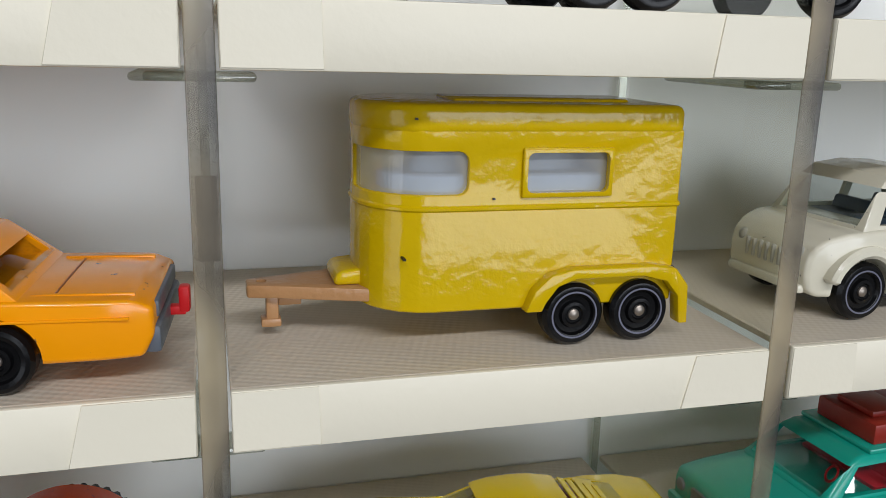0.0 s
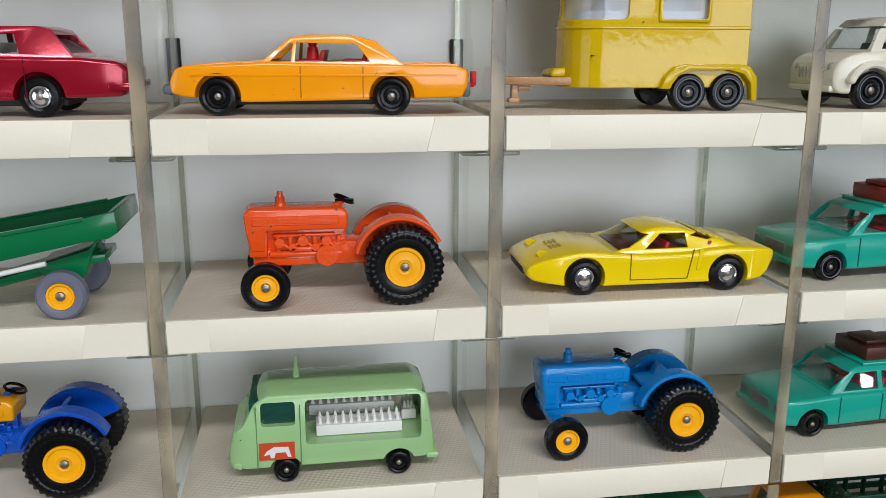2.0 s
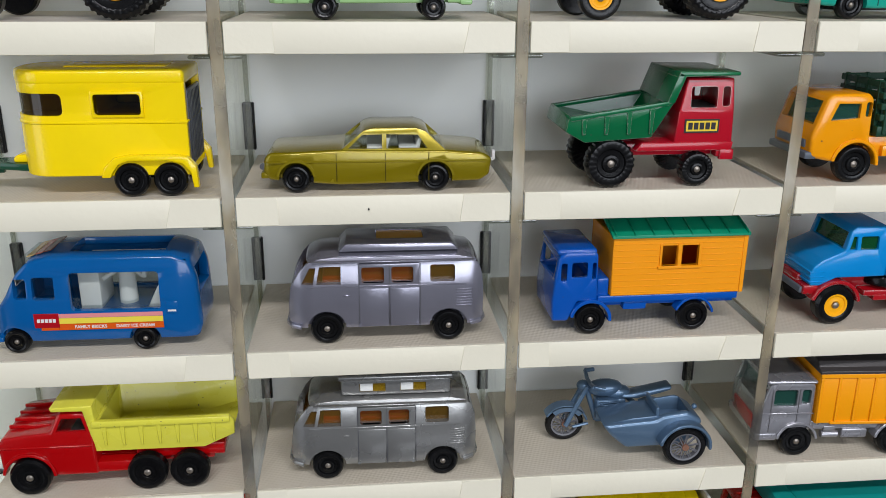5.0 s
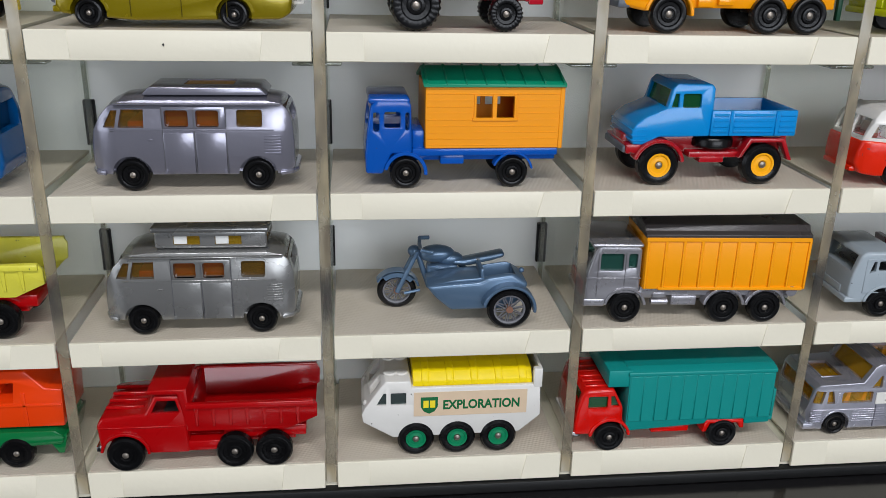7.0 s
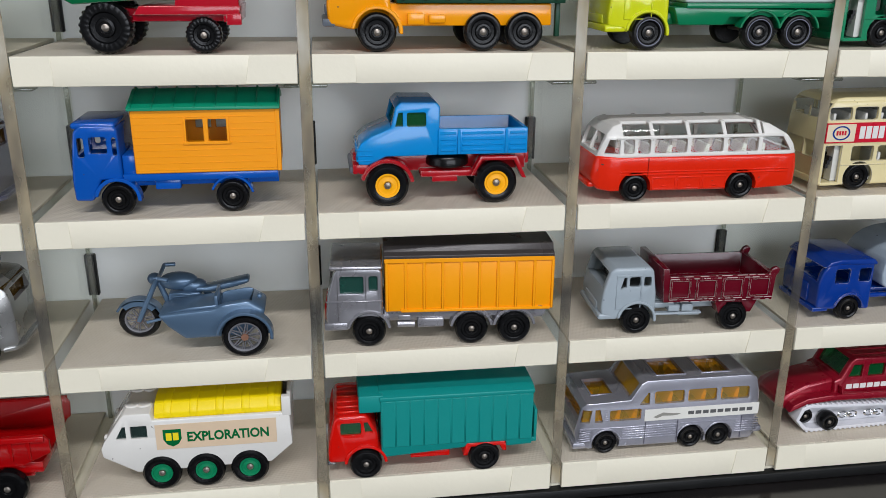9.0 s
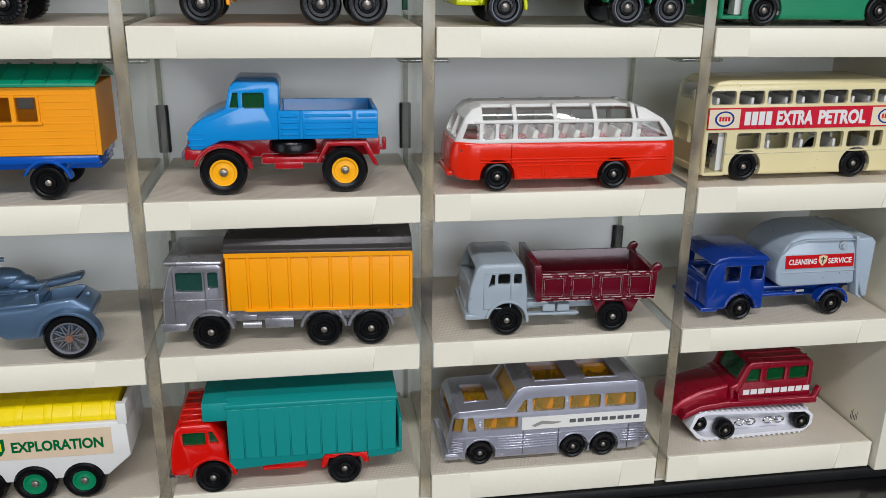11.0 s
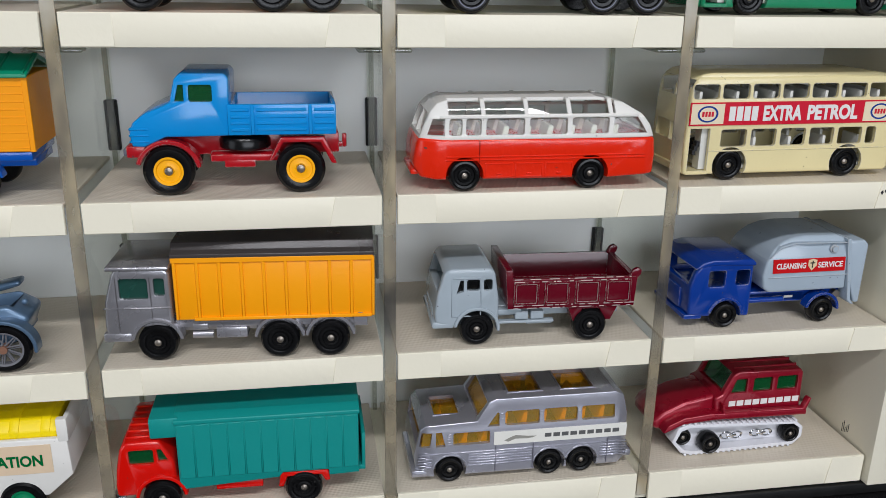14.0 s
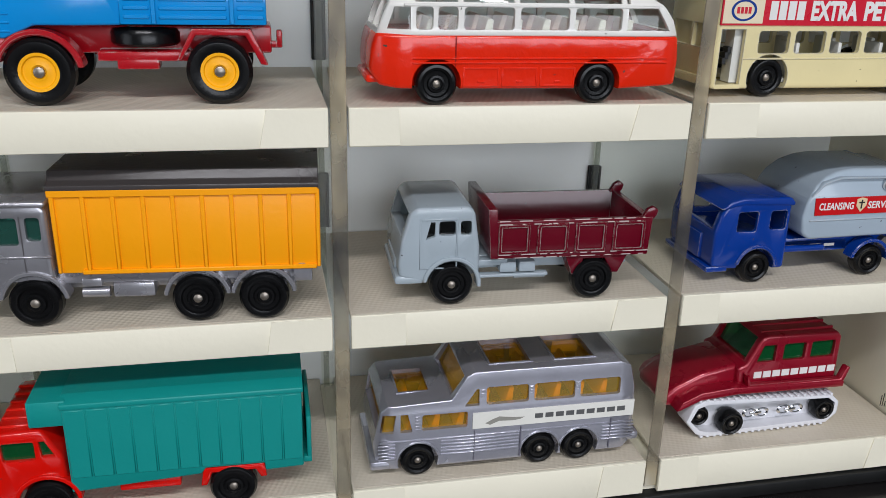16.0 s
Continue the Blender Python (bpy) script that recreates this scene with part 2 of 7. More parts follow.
def lathe(prof, n=40, tread=0.0, teeth=0, skew=0.0, top=None, side=0.0):
    """Turned about the y axis from (radius, y) pairs; the rings at radius top may carry a cut tread."""
    bm = bmesh.new()
    rings = []
    for r, y in prof:
        if r < 1e-6:
            rings.append([bm.verts.new((0, y, 0))])
            continue
        ring = []
        for i in range(n):
            a = 2 * math.pi * i / n
            k = 1.0
            if tread and top and r > top * 0.985:
                ph = (i / n * teeth + skew * y) % 1.0
                k = 1.0 if ph < 0.55 else 1 - tread
            d = 0.0
            if side and r > top * 0.74 and (i / n * teeth + skew * y) % 1.0 >= 0.55:
                d = side if y < prof[-1][1] / 2 else -side
            ring.append(bm.verts.new((r * k * math.cos(a), y + d, r * k * math.sin(a))))
        rings.append(ring)
    for a, b in zip(rings, rings[1:]):
        if len(a) == 1 and len(b) == 1:
            continue
        for i in range(n):
            j = (i + 1) % n
            if len(a) == 1:
                bm.faces.new((a[0], b[i], b[j]))
            elif len(b) == 1:
                bm.faces.new((a[i], b[0], a[j]))
            else:
                bm.faces.new((a[i], b[i], b[j], a[j]))
    bmesh.ops.recalc_face_normals(bm, faces=bm.faces[:])
    return bm


def rod(p, q, r, n=10, r2=None):
    """A round bar from p to q."""
    p, q = Vector(p), Vector(q)
    bm = bmesh.new()
    bmesh.ops.create_cone(bm, cap_ends=True, segments=n, radius1=r, radius2=r if r2 is None else r2, depth=(q - p).length)
    m = Matrix.Translation((p + q) / 2) @ (q - p).to_track_quat("Z", "Y").to_matrix().to_4x4()
    bmesh.ops.transform(bm, matrix=m, verts=bm.verts[:])
    return bm


def ball(x, y, z, rx, ry, rz, n=12):
    bm = bmesh.new()
    bmesh.ops.create_uvsphere(bm, u_segments=n, v_segments=max(6, n // 2), radius=1)
    bmesh.ops.transform(bm, matrix=Matrix.Translation((x, y, z)) @ Matrix.Diagonal((rx, ry, rz, 1)), verts=bm.verts[:])
    return bm


def disc(x, z, r, y0, y1, n=28):
    return rod((x, y0, z), (x, y1, z), r, n)


def arch(cx, cz, r0, r1, a0, a1, y0, y1, n=10, bev=0.0):
    """A bent band round (cx, cz), from angle a0 to a1 in degrees."""
    pts = [(cx + r1 * math.cos(radians(a0 + (a1 - a0) * i / n)), cz + r1 * math.sin(radians(a0 + (a1 - a0) * i / n))) for i in range(n + 1)]
    pts += [(cx + r0 * math.cos(radians(a1 + (a0 - a1) * i / n)), cz + r0 * math.sin(radians(a1 + (a0 - a1) * i / n))) for i in range(n + 1)]
    return prism(pts, y0, y1, bev, 1)


def merge(*bms):
    out = bmesh.new()
    for b in bms:
        me = bpy.data.meshes.new("t")
        b.to_mesh(me)
        b.free()
        out.from_mesh(me)
        bpy.data.meshes.remove(me)
    return out


def moved(bm, m):
    bmesh.ops.transform(bm, matrix=m, verts=bm.verts[:])
    return bm


def cut(bm, *cutters, bev=0.0):
    """bm less each cutter, as a solid, its new edges slightly rounded."""
    def temp(b):
        me = bpy.data.meshes.new("t")
        b.to_mesh(me)
        b.free()
        return new("t", me)
    ob, tools = temp(bm), [temp(c) for c in cutters]
    for t in tools:
        mod = ob.modifiers.new("cut", "BOOLEAN")
        mod.operation, mod.object, mod.solver = "DIFFERENCE", t, "EXACT"
    if bev:
        mod = ob.modifiers.new("round", "BEVEL")
        mod.width, mod.segments, mod.limit_method, mod.angle_limit = bev, 2, "ANGLE", radians(50)
    me = bpy.data.meshes.new_from_object(ob.evaluated_get(bpy.context.evaluated_depsgraph_get()))
    out = bmesh.new()
    out.from_mesh(me)
    bpy.data.meshes.remove(me)
    for o in (ob, *tools):
        d = o.data
        bpy.data.objects.remove(o)
        bpy.data.meshes.remove(d)
    return out


def finish(name, bm, material, angle=38):
    me = bpy.data.meshes.new(name)
    bmesh.ops.scale(bm, vec=(0.001,) * 3, verts=bm.verts[:])
    bm.to_mesh(me)
    bm.free()
    me.polygons.foreach_set("use_smooth", [True] * len(me.polygons))
    me.set_sharp_from_angle(angle=radians(angle))
    me.materials.append(material)
    return me


def part(name, bm, material, parent, label="", angle=38):
    ob = new(name, finish(name, bm, material, angle))
    ob.parent = parent
    if label:
        ob["label"] = label
    return ob


def whole(name, bm, material, label, category, kind="", group=""):
    return tagged(new(name, finish(name, bm, material)), label, category, group, kind)


# ---- display rack ----
P, R, DEPTH, ROWS_UP = 90.0, 52.3, 65.0, 8
LEFT, RIGHT = -180.0, 357.5


def tray(c, r):
    """One cell's tray: floor, turned-down lip, and the overlapping strips on the lip."""
    x0, x1 = c * P + 2.3, (c + 1) * P - 2.3
    if c == 3:
        x1 = 356.6
    h = 11.0 if r == 0 else 9.2
    root = tagged(new("display_tray"), "cream plastic display tray with embossed floor and front lip", "tray", "trays of the display rack")
    root.location = (x0 * 0.001, 0, r * R * 0.001)
    w = x1 - x0
    rng = random.Random(c * 31 + r)
    part("tray_floor", block(0, w, 1.3, DEPTH - 0.6, -1.4, 0, 0.25, 1), MESHED, root, "embossed tray floor")
    part("lip", prism([(0, -h), (w, -h), (w, 0.05), (0, 0.05)], 0, 1.25, 0.3, 2), CREAM, root)
    a = w * (0.835 + rng.uniform(-0.012, 0.012))
    s = rng.uniform(1.0, 2.2)
    part("lip_strip", prism([(a - s, -h + 0.25), (w - 0.15, -h + 0.25), (w - 0.15, -0.15), (a, -0.15)], -0.28, 0.1, 0.08, 1), CREAM, root)
    e = w * (0.14 + rng.uniform(-0.02, 0.03))
    part("lip_strip", prism([(0.15, -h + 0.3), (e, -h + 0.3), (e - 0.3, -0.15), (0.15, -0.15)], -0.14, 0.1, 0.05, 1), CREAM, root)


for c in range(-2, 4):
    for r in range(0, ROWS_UP):
        tray(c, r)

TOP = ROWS_UP * R


def divider(x, z0, z1):
    root = tagged(new("divider"), "clear acrylic upright sheet with refraction painted on its front edge", "divider", "dividers of the display rack")
    root.location = (x * 0.001, 0, 0)
    sheet = part("sheet", block(-1.7, 1.7, 1.0, DEPTH - 2.8, z0, z1, 0.2, 1), ACRYLIC, root)
    sheet.visible_shadow = False
    edge = part("front_edge", block(-1.9, 1.9, 0.35, 0.95, z0, z1, 0.2, 1), EDGE, root, "front edge with refraction painted as mottling")
    part("back_edge", block(-0.9, 0.9, DEPTH - 2.75, DEPTH - 2.45, z0, z1, 0.1, 1), ACRYLIC_TAB, root, "pale back edge")


for d in range(-2, 4):
    split = (4 if d == 1 else 5) * R - 9.6
    divider(d * P, -9.0, split - 0.4)
    divider(d * P, split + 0.4, TOP)

# clear brackets under the upper trays, black clips on the back panel
for d in range(-1, 4):
    for r in range(3, 8):
        b = whole("acrylic_bracket", merge(block(-7.0, 7.0, 2.5, 8.5, -1.2, 0, 0.5, 2), block(-8.8, -2.2, 2.5, 30, -1.2, -0.1, 0.5, 2)), ACRYLIC_TAB,
                  "small clear acrylic bracket under a tray", "bracket", group="tray brackets")
        b.location = (d * P * 0.001, 0, (r * R - 9.6) * 0.001)
CLIPS = ((-1, 6), (0, 6), (-2, 3), (-1, 3), (0, 3), (-2, 2), (-1, 2), (0, 2), (1, 2), (2, 2), (-1, 1), (0, 1), (1, 1), (2, 1), (3, 1))
for d, r in CLIPS:
    root = tagged(new("wall_clip"), "black metal slotted clip on the back panel", "clip", "back panel clips")
    root.location = (d * P * 0.001, (DEPTH - 0.1) * 0.001, r * R * 0.001)
    part("clip_plate", merge(block(-2.1, 2.1, -1.7, 0, 2.2, 19.8, 0.3, 1), block(-2.1, -1.2, -2.2, -0.6, 2.2, 19.8, 0.3, 1), block(1.2, 2.1, -2.2, -0.6, 2.2, 19.8, 0.3, 1)), CLIP, root)
    part("slot", block(-0.9, 0.9, -1.85, -1.6, 5, 15.6, 0.1, 1), DARK, root)
    part("rivet", disc(0, 17.6, 0.6, -2.0, -1.5, 12), CLIP, root)

for mx, mz, mr in ((-47.0, 3 * R - 4.2, 0.35), (343.5, 2 * R - 3.4, 0.6), (344.6, 2 * R - 3.0, 0.4)):
    whole("dirt_mark", prism([(mx - mr, mz), (mx, mz - mr * 1.6), (mx + mr * 0.8, mz - mr * 0.3), (mx + mr * 0.3, mz + mr * 1.4)], -0.33, -0.2), CLIP, "small dark dirt mark on a tray lip", "mark", group="dirt marks")
for k in range(5):
    whole("dirt_mark", block(RIGHT - 0.12, RIGHT + 0.3, 12 + k * 0.9, 12.2 + k * 0.9, 2.5 - k * 0.4, 6.0 - (k % 3) * 1.2), CLIP, "thin dark scuff on the end panel", "mark", group="dirt marks")

whole("back_panel", block(LEFT - 60, RIGHT + 9, DEPTH, DEPTH + 4, -14, TOP + 20), BACKING, "pale grey-white plastic back panel of the rack", "panel", "structure")
whole("end_panel", block(RIGHT, RIGHT + 9.5, -3, DEPTH + 4, -11.4, TOP + 20, 0.6, 2), CREAM, "cream plastic end panel of the rack", "panel", "structure")
whole("far_end_panel", block(LEFT - 70, LEFT - 60, -3, DEPTH + 4, -11.4, TOP + 20, 0.6, 2), CREAM, "cream plastic end panel of the rack", "panel", "structure")
whole("base_board", block(LEFT - 60, RIGHT - 0.4, 2.2, DEPTH - 1, -11.3, -2.2), CREAM, "cream plastic board under the lowest trays", "board", "structure")
whole("base_rail", block(LEFT - 70, RIGHT + 12, -1.2, DEPTH + 6, -16, -11.6, 0.5, 2), CLIP, "black base rail under the rack", "rail", "structure")
whole("ledge", block(LEFT - 500, RIGHT + 600, -130, DEPTH + 30, -40, -16.2, 1.0, 2), LEDGE, "glossy black ledge under the rack", "ledge", "structure")
hang = whole("backdrop", block(RIGHT + 9.9, RIGHT + 700, DEPTH + 6, DEPTH + 16, -16, 900), ROOM_DARK, "dark blue-black hanging beside the rack", "backdrop", "structure")

# ---- unseen room, added round the rack to shape bounce and reflections ----
whole("wall_north", block(-1500, 1900, DEPTH + 30, DEPTH + 90, -900, 1300), ROOM, "unseen wall added behind the rack", "wall", "structure")
whole("wall_south", cut(block(-1500, 1900, -2060, -2000, -900, 1300), block(-220, 1520, -2100, -1900, 80, 960)), ROOM, "unseen wall added with an opening for a lamp", "wall", "structure")
whole("wall_west", cut(block(-1560, -1500, -2060, DEPTH + 90, -900, 1300), block(-1600, -1400, -1300, -500, -150, 850)), ROOM, "unseen wall added with an opening for a lamp", "wall", "structure")
whole("wall_east", block(1900, 1960, -2060, DEPTH + 90, -900, 1300), ROOM, "unseen wall added at the right of the room", "wall", "structure")
whole("floor", block(-1560, 1960, -2060, DEPTH + 90, -960, -900), FLOORING, "unseen floor added to the room", "floor", "structure")
whole("ceiling", block(-1560, 1960, -2060, DEPTH + 90, 1300, 1360), ROOM, "unseen ceiling added to the room", "ceiling", "structure")

# ---- toy parts ----
WHEELS = {}


def wheel_mesh(kind, r, w, hub):
    key = (kind, round(r, 2), round(w, 2), hub)
    if key not in WHEELS:
        if kind == "lug":
            prof = [(0, 1.4), (r * 0.5, 1.4), (r * 0.52, 0.5), (r * 0.6, 0.3), (r * 0.72, 0.35), (r * 0.76, 0.05), (r * 0.86, 0.05), (r * 0.92, 0.3), (r, 0.9), (r, w * 0.5), (r, w - 0.9), (r * 0.9, w - 0.3), (r * 0.8, w), (0, w)]
            bm = lathe(prof, 132, 0.038, 33, 0.1, r, 0.12)
        elif kind == "chunk":
            prof = [(0, 0.55), (r * 0.2, 0.5), (r * 0.24, 0.2), (r * 0.34, 0.3), (r * 0.38, 0.9), (r * 0.55, 0.8), (r * 0.6, 0.2), (r * 0.75, 0), (r * 0.9, 0.2), (r, w * 0.2), (r, w * 0.8), (r * 0.92, w), (0, w)]
            bm = lathe(prof, 96, 0.045, 24, 0.06, r, 0.08)
        elif hub:
            prof = [(0, 1.0), (r * 0.55, 1.0), (r * 0.58, 0.3), (r * 0.7, 0), (r * 0.88, 0.1), (r, w * 0.2), (r, w * 0.8), (r * 0.9, w), (0, w)]
            bm = lathe(prof, 80, 0.035, 40, 0, r)
        else:
            prof = [(0, 0.55), (r * 0.26, 0.5), (r * 0.3, 0.15), (r * 0.4, 0.2), (r * 0.45, 0.8), (r * 0.6, 0.75), (r * 0.66, 0.2), (r * 0.78, 0), (r * 0.9, 0.12), (r, w * 0.22), (r, w * 0.8), (r * 0.92, w), (0, w)]
            bm = lathe(prof, 80, 0.055, 40, 0, r)
        t = finish("tyre", bm, BLACK, 30)
        WHEELS[key] = t
    return WHEELS[key]


def hub_mesh(style, r, mat):
    key = ("hub", style, round(r, 2), mat.name)
    if key not in WHEELS:
        prof = {
            "dish": [(0, 0.75), (r * 0.3, 0.75), (r * 0.38, 0.45), (r * 0.6, 0.75), (r * 0.78, 0.7), (r * 0.85, 0.25), (r, 0.2), (r, 1.6), (0, 1.6)],
            "cap": [(0, -0.1), (r * 0.35, 0.05), (r * 0.6, 0.5), (r * 0.75, 0.5), (r * 0.85, 0.15), (r, 0.4), (r, 1.6), (0, 1.6)],
            "axle": [(0, -0.15), (r * 0.5, -0.1), (r * 0.9, 0.15), (r, 0.5), (r, 1.4), (0, 1.4)],
        }[style]
        WHEELS[key] = finish("hub", lathe(prof, 32), mat, 40)
    return WHEELS[key]


class Toy:
    def __init__(self, name, label, x, y, row, width, yaw=0.0, category="toy vehicle", group="toy vehicles on the trays"):
        self.root = tagged(new(name), label, category, group)
        self.root.matrix_basis = Matrix.Translation((x * 0.001, y * 0.001, row * R * 0.001 + 0.0001)) @ pose(0, 0, 0, 0, 0, yaw)
        self.w = width

    def add(self, name, bm, mat, label="", parent=None, angle=38):
        return part(name, bm, mat, parent or self.root, label, angle)

    def wheel(self, x, r, w=4.2, y=0.0, kind="fine", hub=None, hub_r=0.55, style="dish", tyre=None, far=True, ring=False, z=None):
        """A wheel each side with its hub and riveted axle end."""
        z = r if z is None else z
        for side in (0, 1) if far else (0,):
            o = new("wheel", wheel_mesh(kind, r, w, bool(hub)))
            o.parent = self.root
            o.matrix_basis = pose(x * 0.001, (y if not side else self.w - y) * 0.001, z * 0.001, 0, (x * 37) % 90, 0) if not side else \
                pose(x * 0.001, (self.w - y) * 0.001, z * 0.001, 0, (x * 53) % 90, 180)
            if tyre:
                o.data = o.data.copy()
                o.data.materials[0] = tyre
            if hub:
                h = new("hub", hub_mesh(style, r * hub_r, hub))
                h.parent = o
                h.matrix_basis = pose(0, 0.0001 if style == "dish" else 0.0003, 0)
            if ring:
                # grey band painted in for the highlight along the tyre's sharp ridge
                k = part("tyre_glint", lathe([(r * 0.7, 0.05), (r * 0.71, -0.04), (r * 0.75, -0.04), (r * 0.76, 0.05)], 40), RUBBER, o, "pale ring painted in for the highlight on the tyre ridge")
            a = new("axle_end", hub_mesh("axle", min(1.25, max(0.85, r * 0.19)), STEEL))
            a.parent = o
            a.matrix_basis = pose(0, 0.0001, 0)
        self.add("axle", rod((x, y + 1, z), (x, self.w - y - 1, z), 0.6, 8), STEEL)

    def bars(self, x0, x1, z0, z1, mat, y=-0.12, parent=None, n=1, gap=0.3, name="printed_bar"):
        """Plain printed bars in a row."""
        s = (x1 - x0 + gap) / n
        for i in range(n):
            self.add(name, block(x0 + i * s, x0 + (i + 1) * s - gap, y, y + 0.2, z0, z1), mat, "", parent)

    def text(self, words, x, z, h, mat, y=-0.1, parent=None, width=None, slant=0.0, bold=0.022):
        c = bpy.data.curves.new("t", "FONT")
        c.body, c.size, c.extrude, c.shear, c.resolution_u, c.offset = words, 1.0, 0.03, slant, 3, bold
        o = new("t", c)
        me = bpy.data.meshes.new_from_object(o.evaluated_get(bpy.context.evaluated_depsgraph_get()))
        bpy.data.objects.remove(o)
        bm = bmesh.new()
        bm.from_mesh(me)
        bpy.data.meshes.remove(me)
        xs, ys = [v.co.x for v in bm.verts], [v.co.y for v in bm.verts]
        kx = (width or h * (max(xs) - min(xs)) / (max(ys) - min(ys))) / (max(xs) - min(xs))
        ky = h / (max(ys) - min(ys))
        for v in bm.verts:
            v.co = Vector((x + (v.co.x - min(xs)) * kx, y - v.co.z * 1.5, z + (v.co.y - min(ys)) * ky))
        return self.add("lettering", bm, mat, "", parent)


def inset(pts, d):
    cx, cz = sum(p[0] for p in pts) / len(pts), sum(p[1] for p in pts) / len(pts)
    xs, zs = [p[0] for p in pts], [p[1] for p in pts]
    kx, kz = 1 - 2 * d / (max(xs) - min(xs)), 1 - 2 * d / (max(zs) - min(zs))
    mx, mz = (max(xs) + min(xs)) / 2, (max(zs) + min(zs)) / 2
    return [(mx + (x - mx) * kx, mz + (z - mz) * kz) for x, z in pts]


def window(x0, x1, z0, z1, y0=-3, y1=60, r=0.8):
    """A cutter for a window with rounded corners."""
    r = min(r, (x1 - x0) * 0.45, (z1 - z0) * 0.45)
    pts = []
    for cx, cz, a in ((x1 - r, z1 - r, 0), (x0 + r, z1 - r, 90), (x0 + r, z0 + r, 180), (x1 - r, z0 + r, 270)):
        pts += [(cx + r * math.cos(radians(a + k * 30)), cz + r * math.sin(radians(a + k * 30))) for k in range(4)]
    return prism(pts, y0, y1)


def saloon(name, label, x, y, row, yaw, W, low, roof, side, wheels, r, body, glass, seats, lean=0.32, bev=1.3, arch_r=1.0, glazing=None, hub=None, hub_style="cap", hub_r=0.5, front=None, rear=None, ring=False, gy=0.9, nose=(9, 0.1), tail=(7, 0.07), tall=1.0):
    """A die-cast car: lower body, hollow greenhouse with cut windows, glazing, seats, wheels."""
    t = Toy(name, label, x, y, row, W, yaw)
    low, roof = ([(px, pz * tall) for px, pz in q] for q in (low, roof))
    side = [[(px, pz * tall) for px, pz in q] for q in side]
    front, rear = ([(px, pz * tall) for px, pz in q] if q else None for q in (front, rear))
    cutters = [disc(wx, r, r + arch_r, -1, 5.2) for wx in wheels] + [disc(wx, r, r + arch_r, W - 5.2, W + 1) for wx in wheels]
    shell = prism(low, 0.15, W - 0.15, bev, 3)
    end = max(p[0] for p in low)
    for cx in (2, 4, 6, 8, 10, 13, 16, end - 8, end - 6, end - 4, end - 2):
        bmesh.ops.bisect_plane(shell, geom=shell.verts[:] + shell.edges[:] + shell.faces[:], plane_co=(cx, 0, 0), plane_no=(1, 0, 0))
    for v in shell.verts:
        k = nose[1] * max(0, 1 - v.co.x / nose[0]) ** 1.5 + tail[1] * max(0, 1 - (end - v.co.x) / tail[0]) ** 1.5
        v.co.y = W / 2 + (v.co.y - W / 2) * (1 - k)
    t.add("body", cut(shell, *cutters, bev=0.18), body)
    zb = roof[0][1]
    top = max(p[1] for p in roof)
    inner = inset(roof, 1.0)
    inner = [(px, pz - 1.6 if pz < zb + 1.5 else pz) for px, pz in inner]
    wcut = [prism(s, -2, W + 2) for s in side]
    if front:
        front = [front[0], (front[1][0] + 3.2, front[1][1]), (front[2][0] + 1.8, front[2][1] - 0.9), (front[3][0] - 1, front[3][1] - 0.9)]
        wcut.append(prism(front, 3.2, W - 3.2))
    if rear:
        rear = [(rear[0][0] + 1, rear[0][1] - 0.9), (rear[1][0] - 1.8, rear[1][1] - 0.9), (rear[2][0] - 3.2, rear[2][1]), rear[3]]
        wcut.append(prism(rear, 3.2, W - 3.2))
    t.add("roof", cut(prism(roof, gy, W - gy, 0.9 * tall, 3, (zb - 0.01, lean)), prism(inner, gy + 1, W - gy - 1, 0, 1, (zb, lean)), *wcut, bev=0.15), body)
    if glass:
        t.add("glazing", prism(inset(roof, 1.05), gy + 1.1, W - gy - 1.1, 0.3, 1, (zb, lean)), glass)
    xm = (roof[0][0] + roof[-1][0]) / 2
    if seats:
        for k in (-0.16, 0.14):
            sx = xm + k * (roof[-1][0] - roof[0][0])
            t.add("seat", merge(block(sx - 3, sx + 3, 3, W - 3, zb - 0.6, zb + 1.2, 0.4), prism([(sx + 2, zb), (sx + 3.5, zb), (sx + 4.4, zb + 3.6), (sx + 3.2, zb + 3.6)], 3.4, W - 3.4, 0.3)), seats)
    for wx in wheels:
        t.wheel(wx, r, 3.8, hub=hub, style=hub_style, hub_r=hub_r, ring=ring)
    t.add("base_plate", block(low[-1][0] + 8, max(p[0] for p in low) - 16, 4, W - 4, 2.6, 4.4, 0.3, 1), DARK)
    return t


def grooves(t, xs, z0, z1, mat=None, y=-0.02, wid=0.28):
    """Fine shut lines of doors."""
    for gx in xs:
        t.add("shut_line", block(gx, gx + wid, y, y + 0.3, z0, z1), mat or INK)


def tub(x0, x1, y0, y1, z0, z1, wall=1.2, floor=1.4, bev=0.3, rake0=0.0, rake1=0.0, front_up=0.0):
    """An open box with thick sides; the ends may rake and the front board rise."""
    outer = prism([(x0 + rake0, z0), (x1 - rake1, z0), (x1, z1), (x0, z1 + front_up)] if not front_up else
                  [(x0 + rake0, z0), (x1 - rake1, z0), (x1, z1), (x0 + 2.4, z1), (x0 + 2.0, z1 + front_up), (x0, z1 + front_up)], y0, y1, bev, 2)
    inner = prism([(x0 + rake0 + wall, z0 + floor), (x1 - rake1 - wall, z0 + floor), (x1 - wall, z1 + 8), (x0 + wall, z1 + 8)], y0 + wall, y1 - wall)
    return cut(outer, inner, bev=0.12)


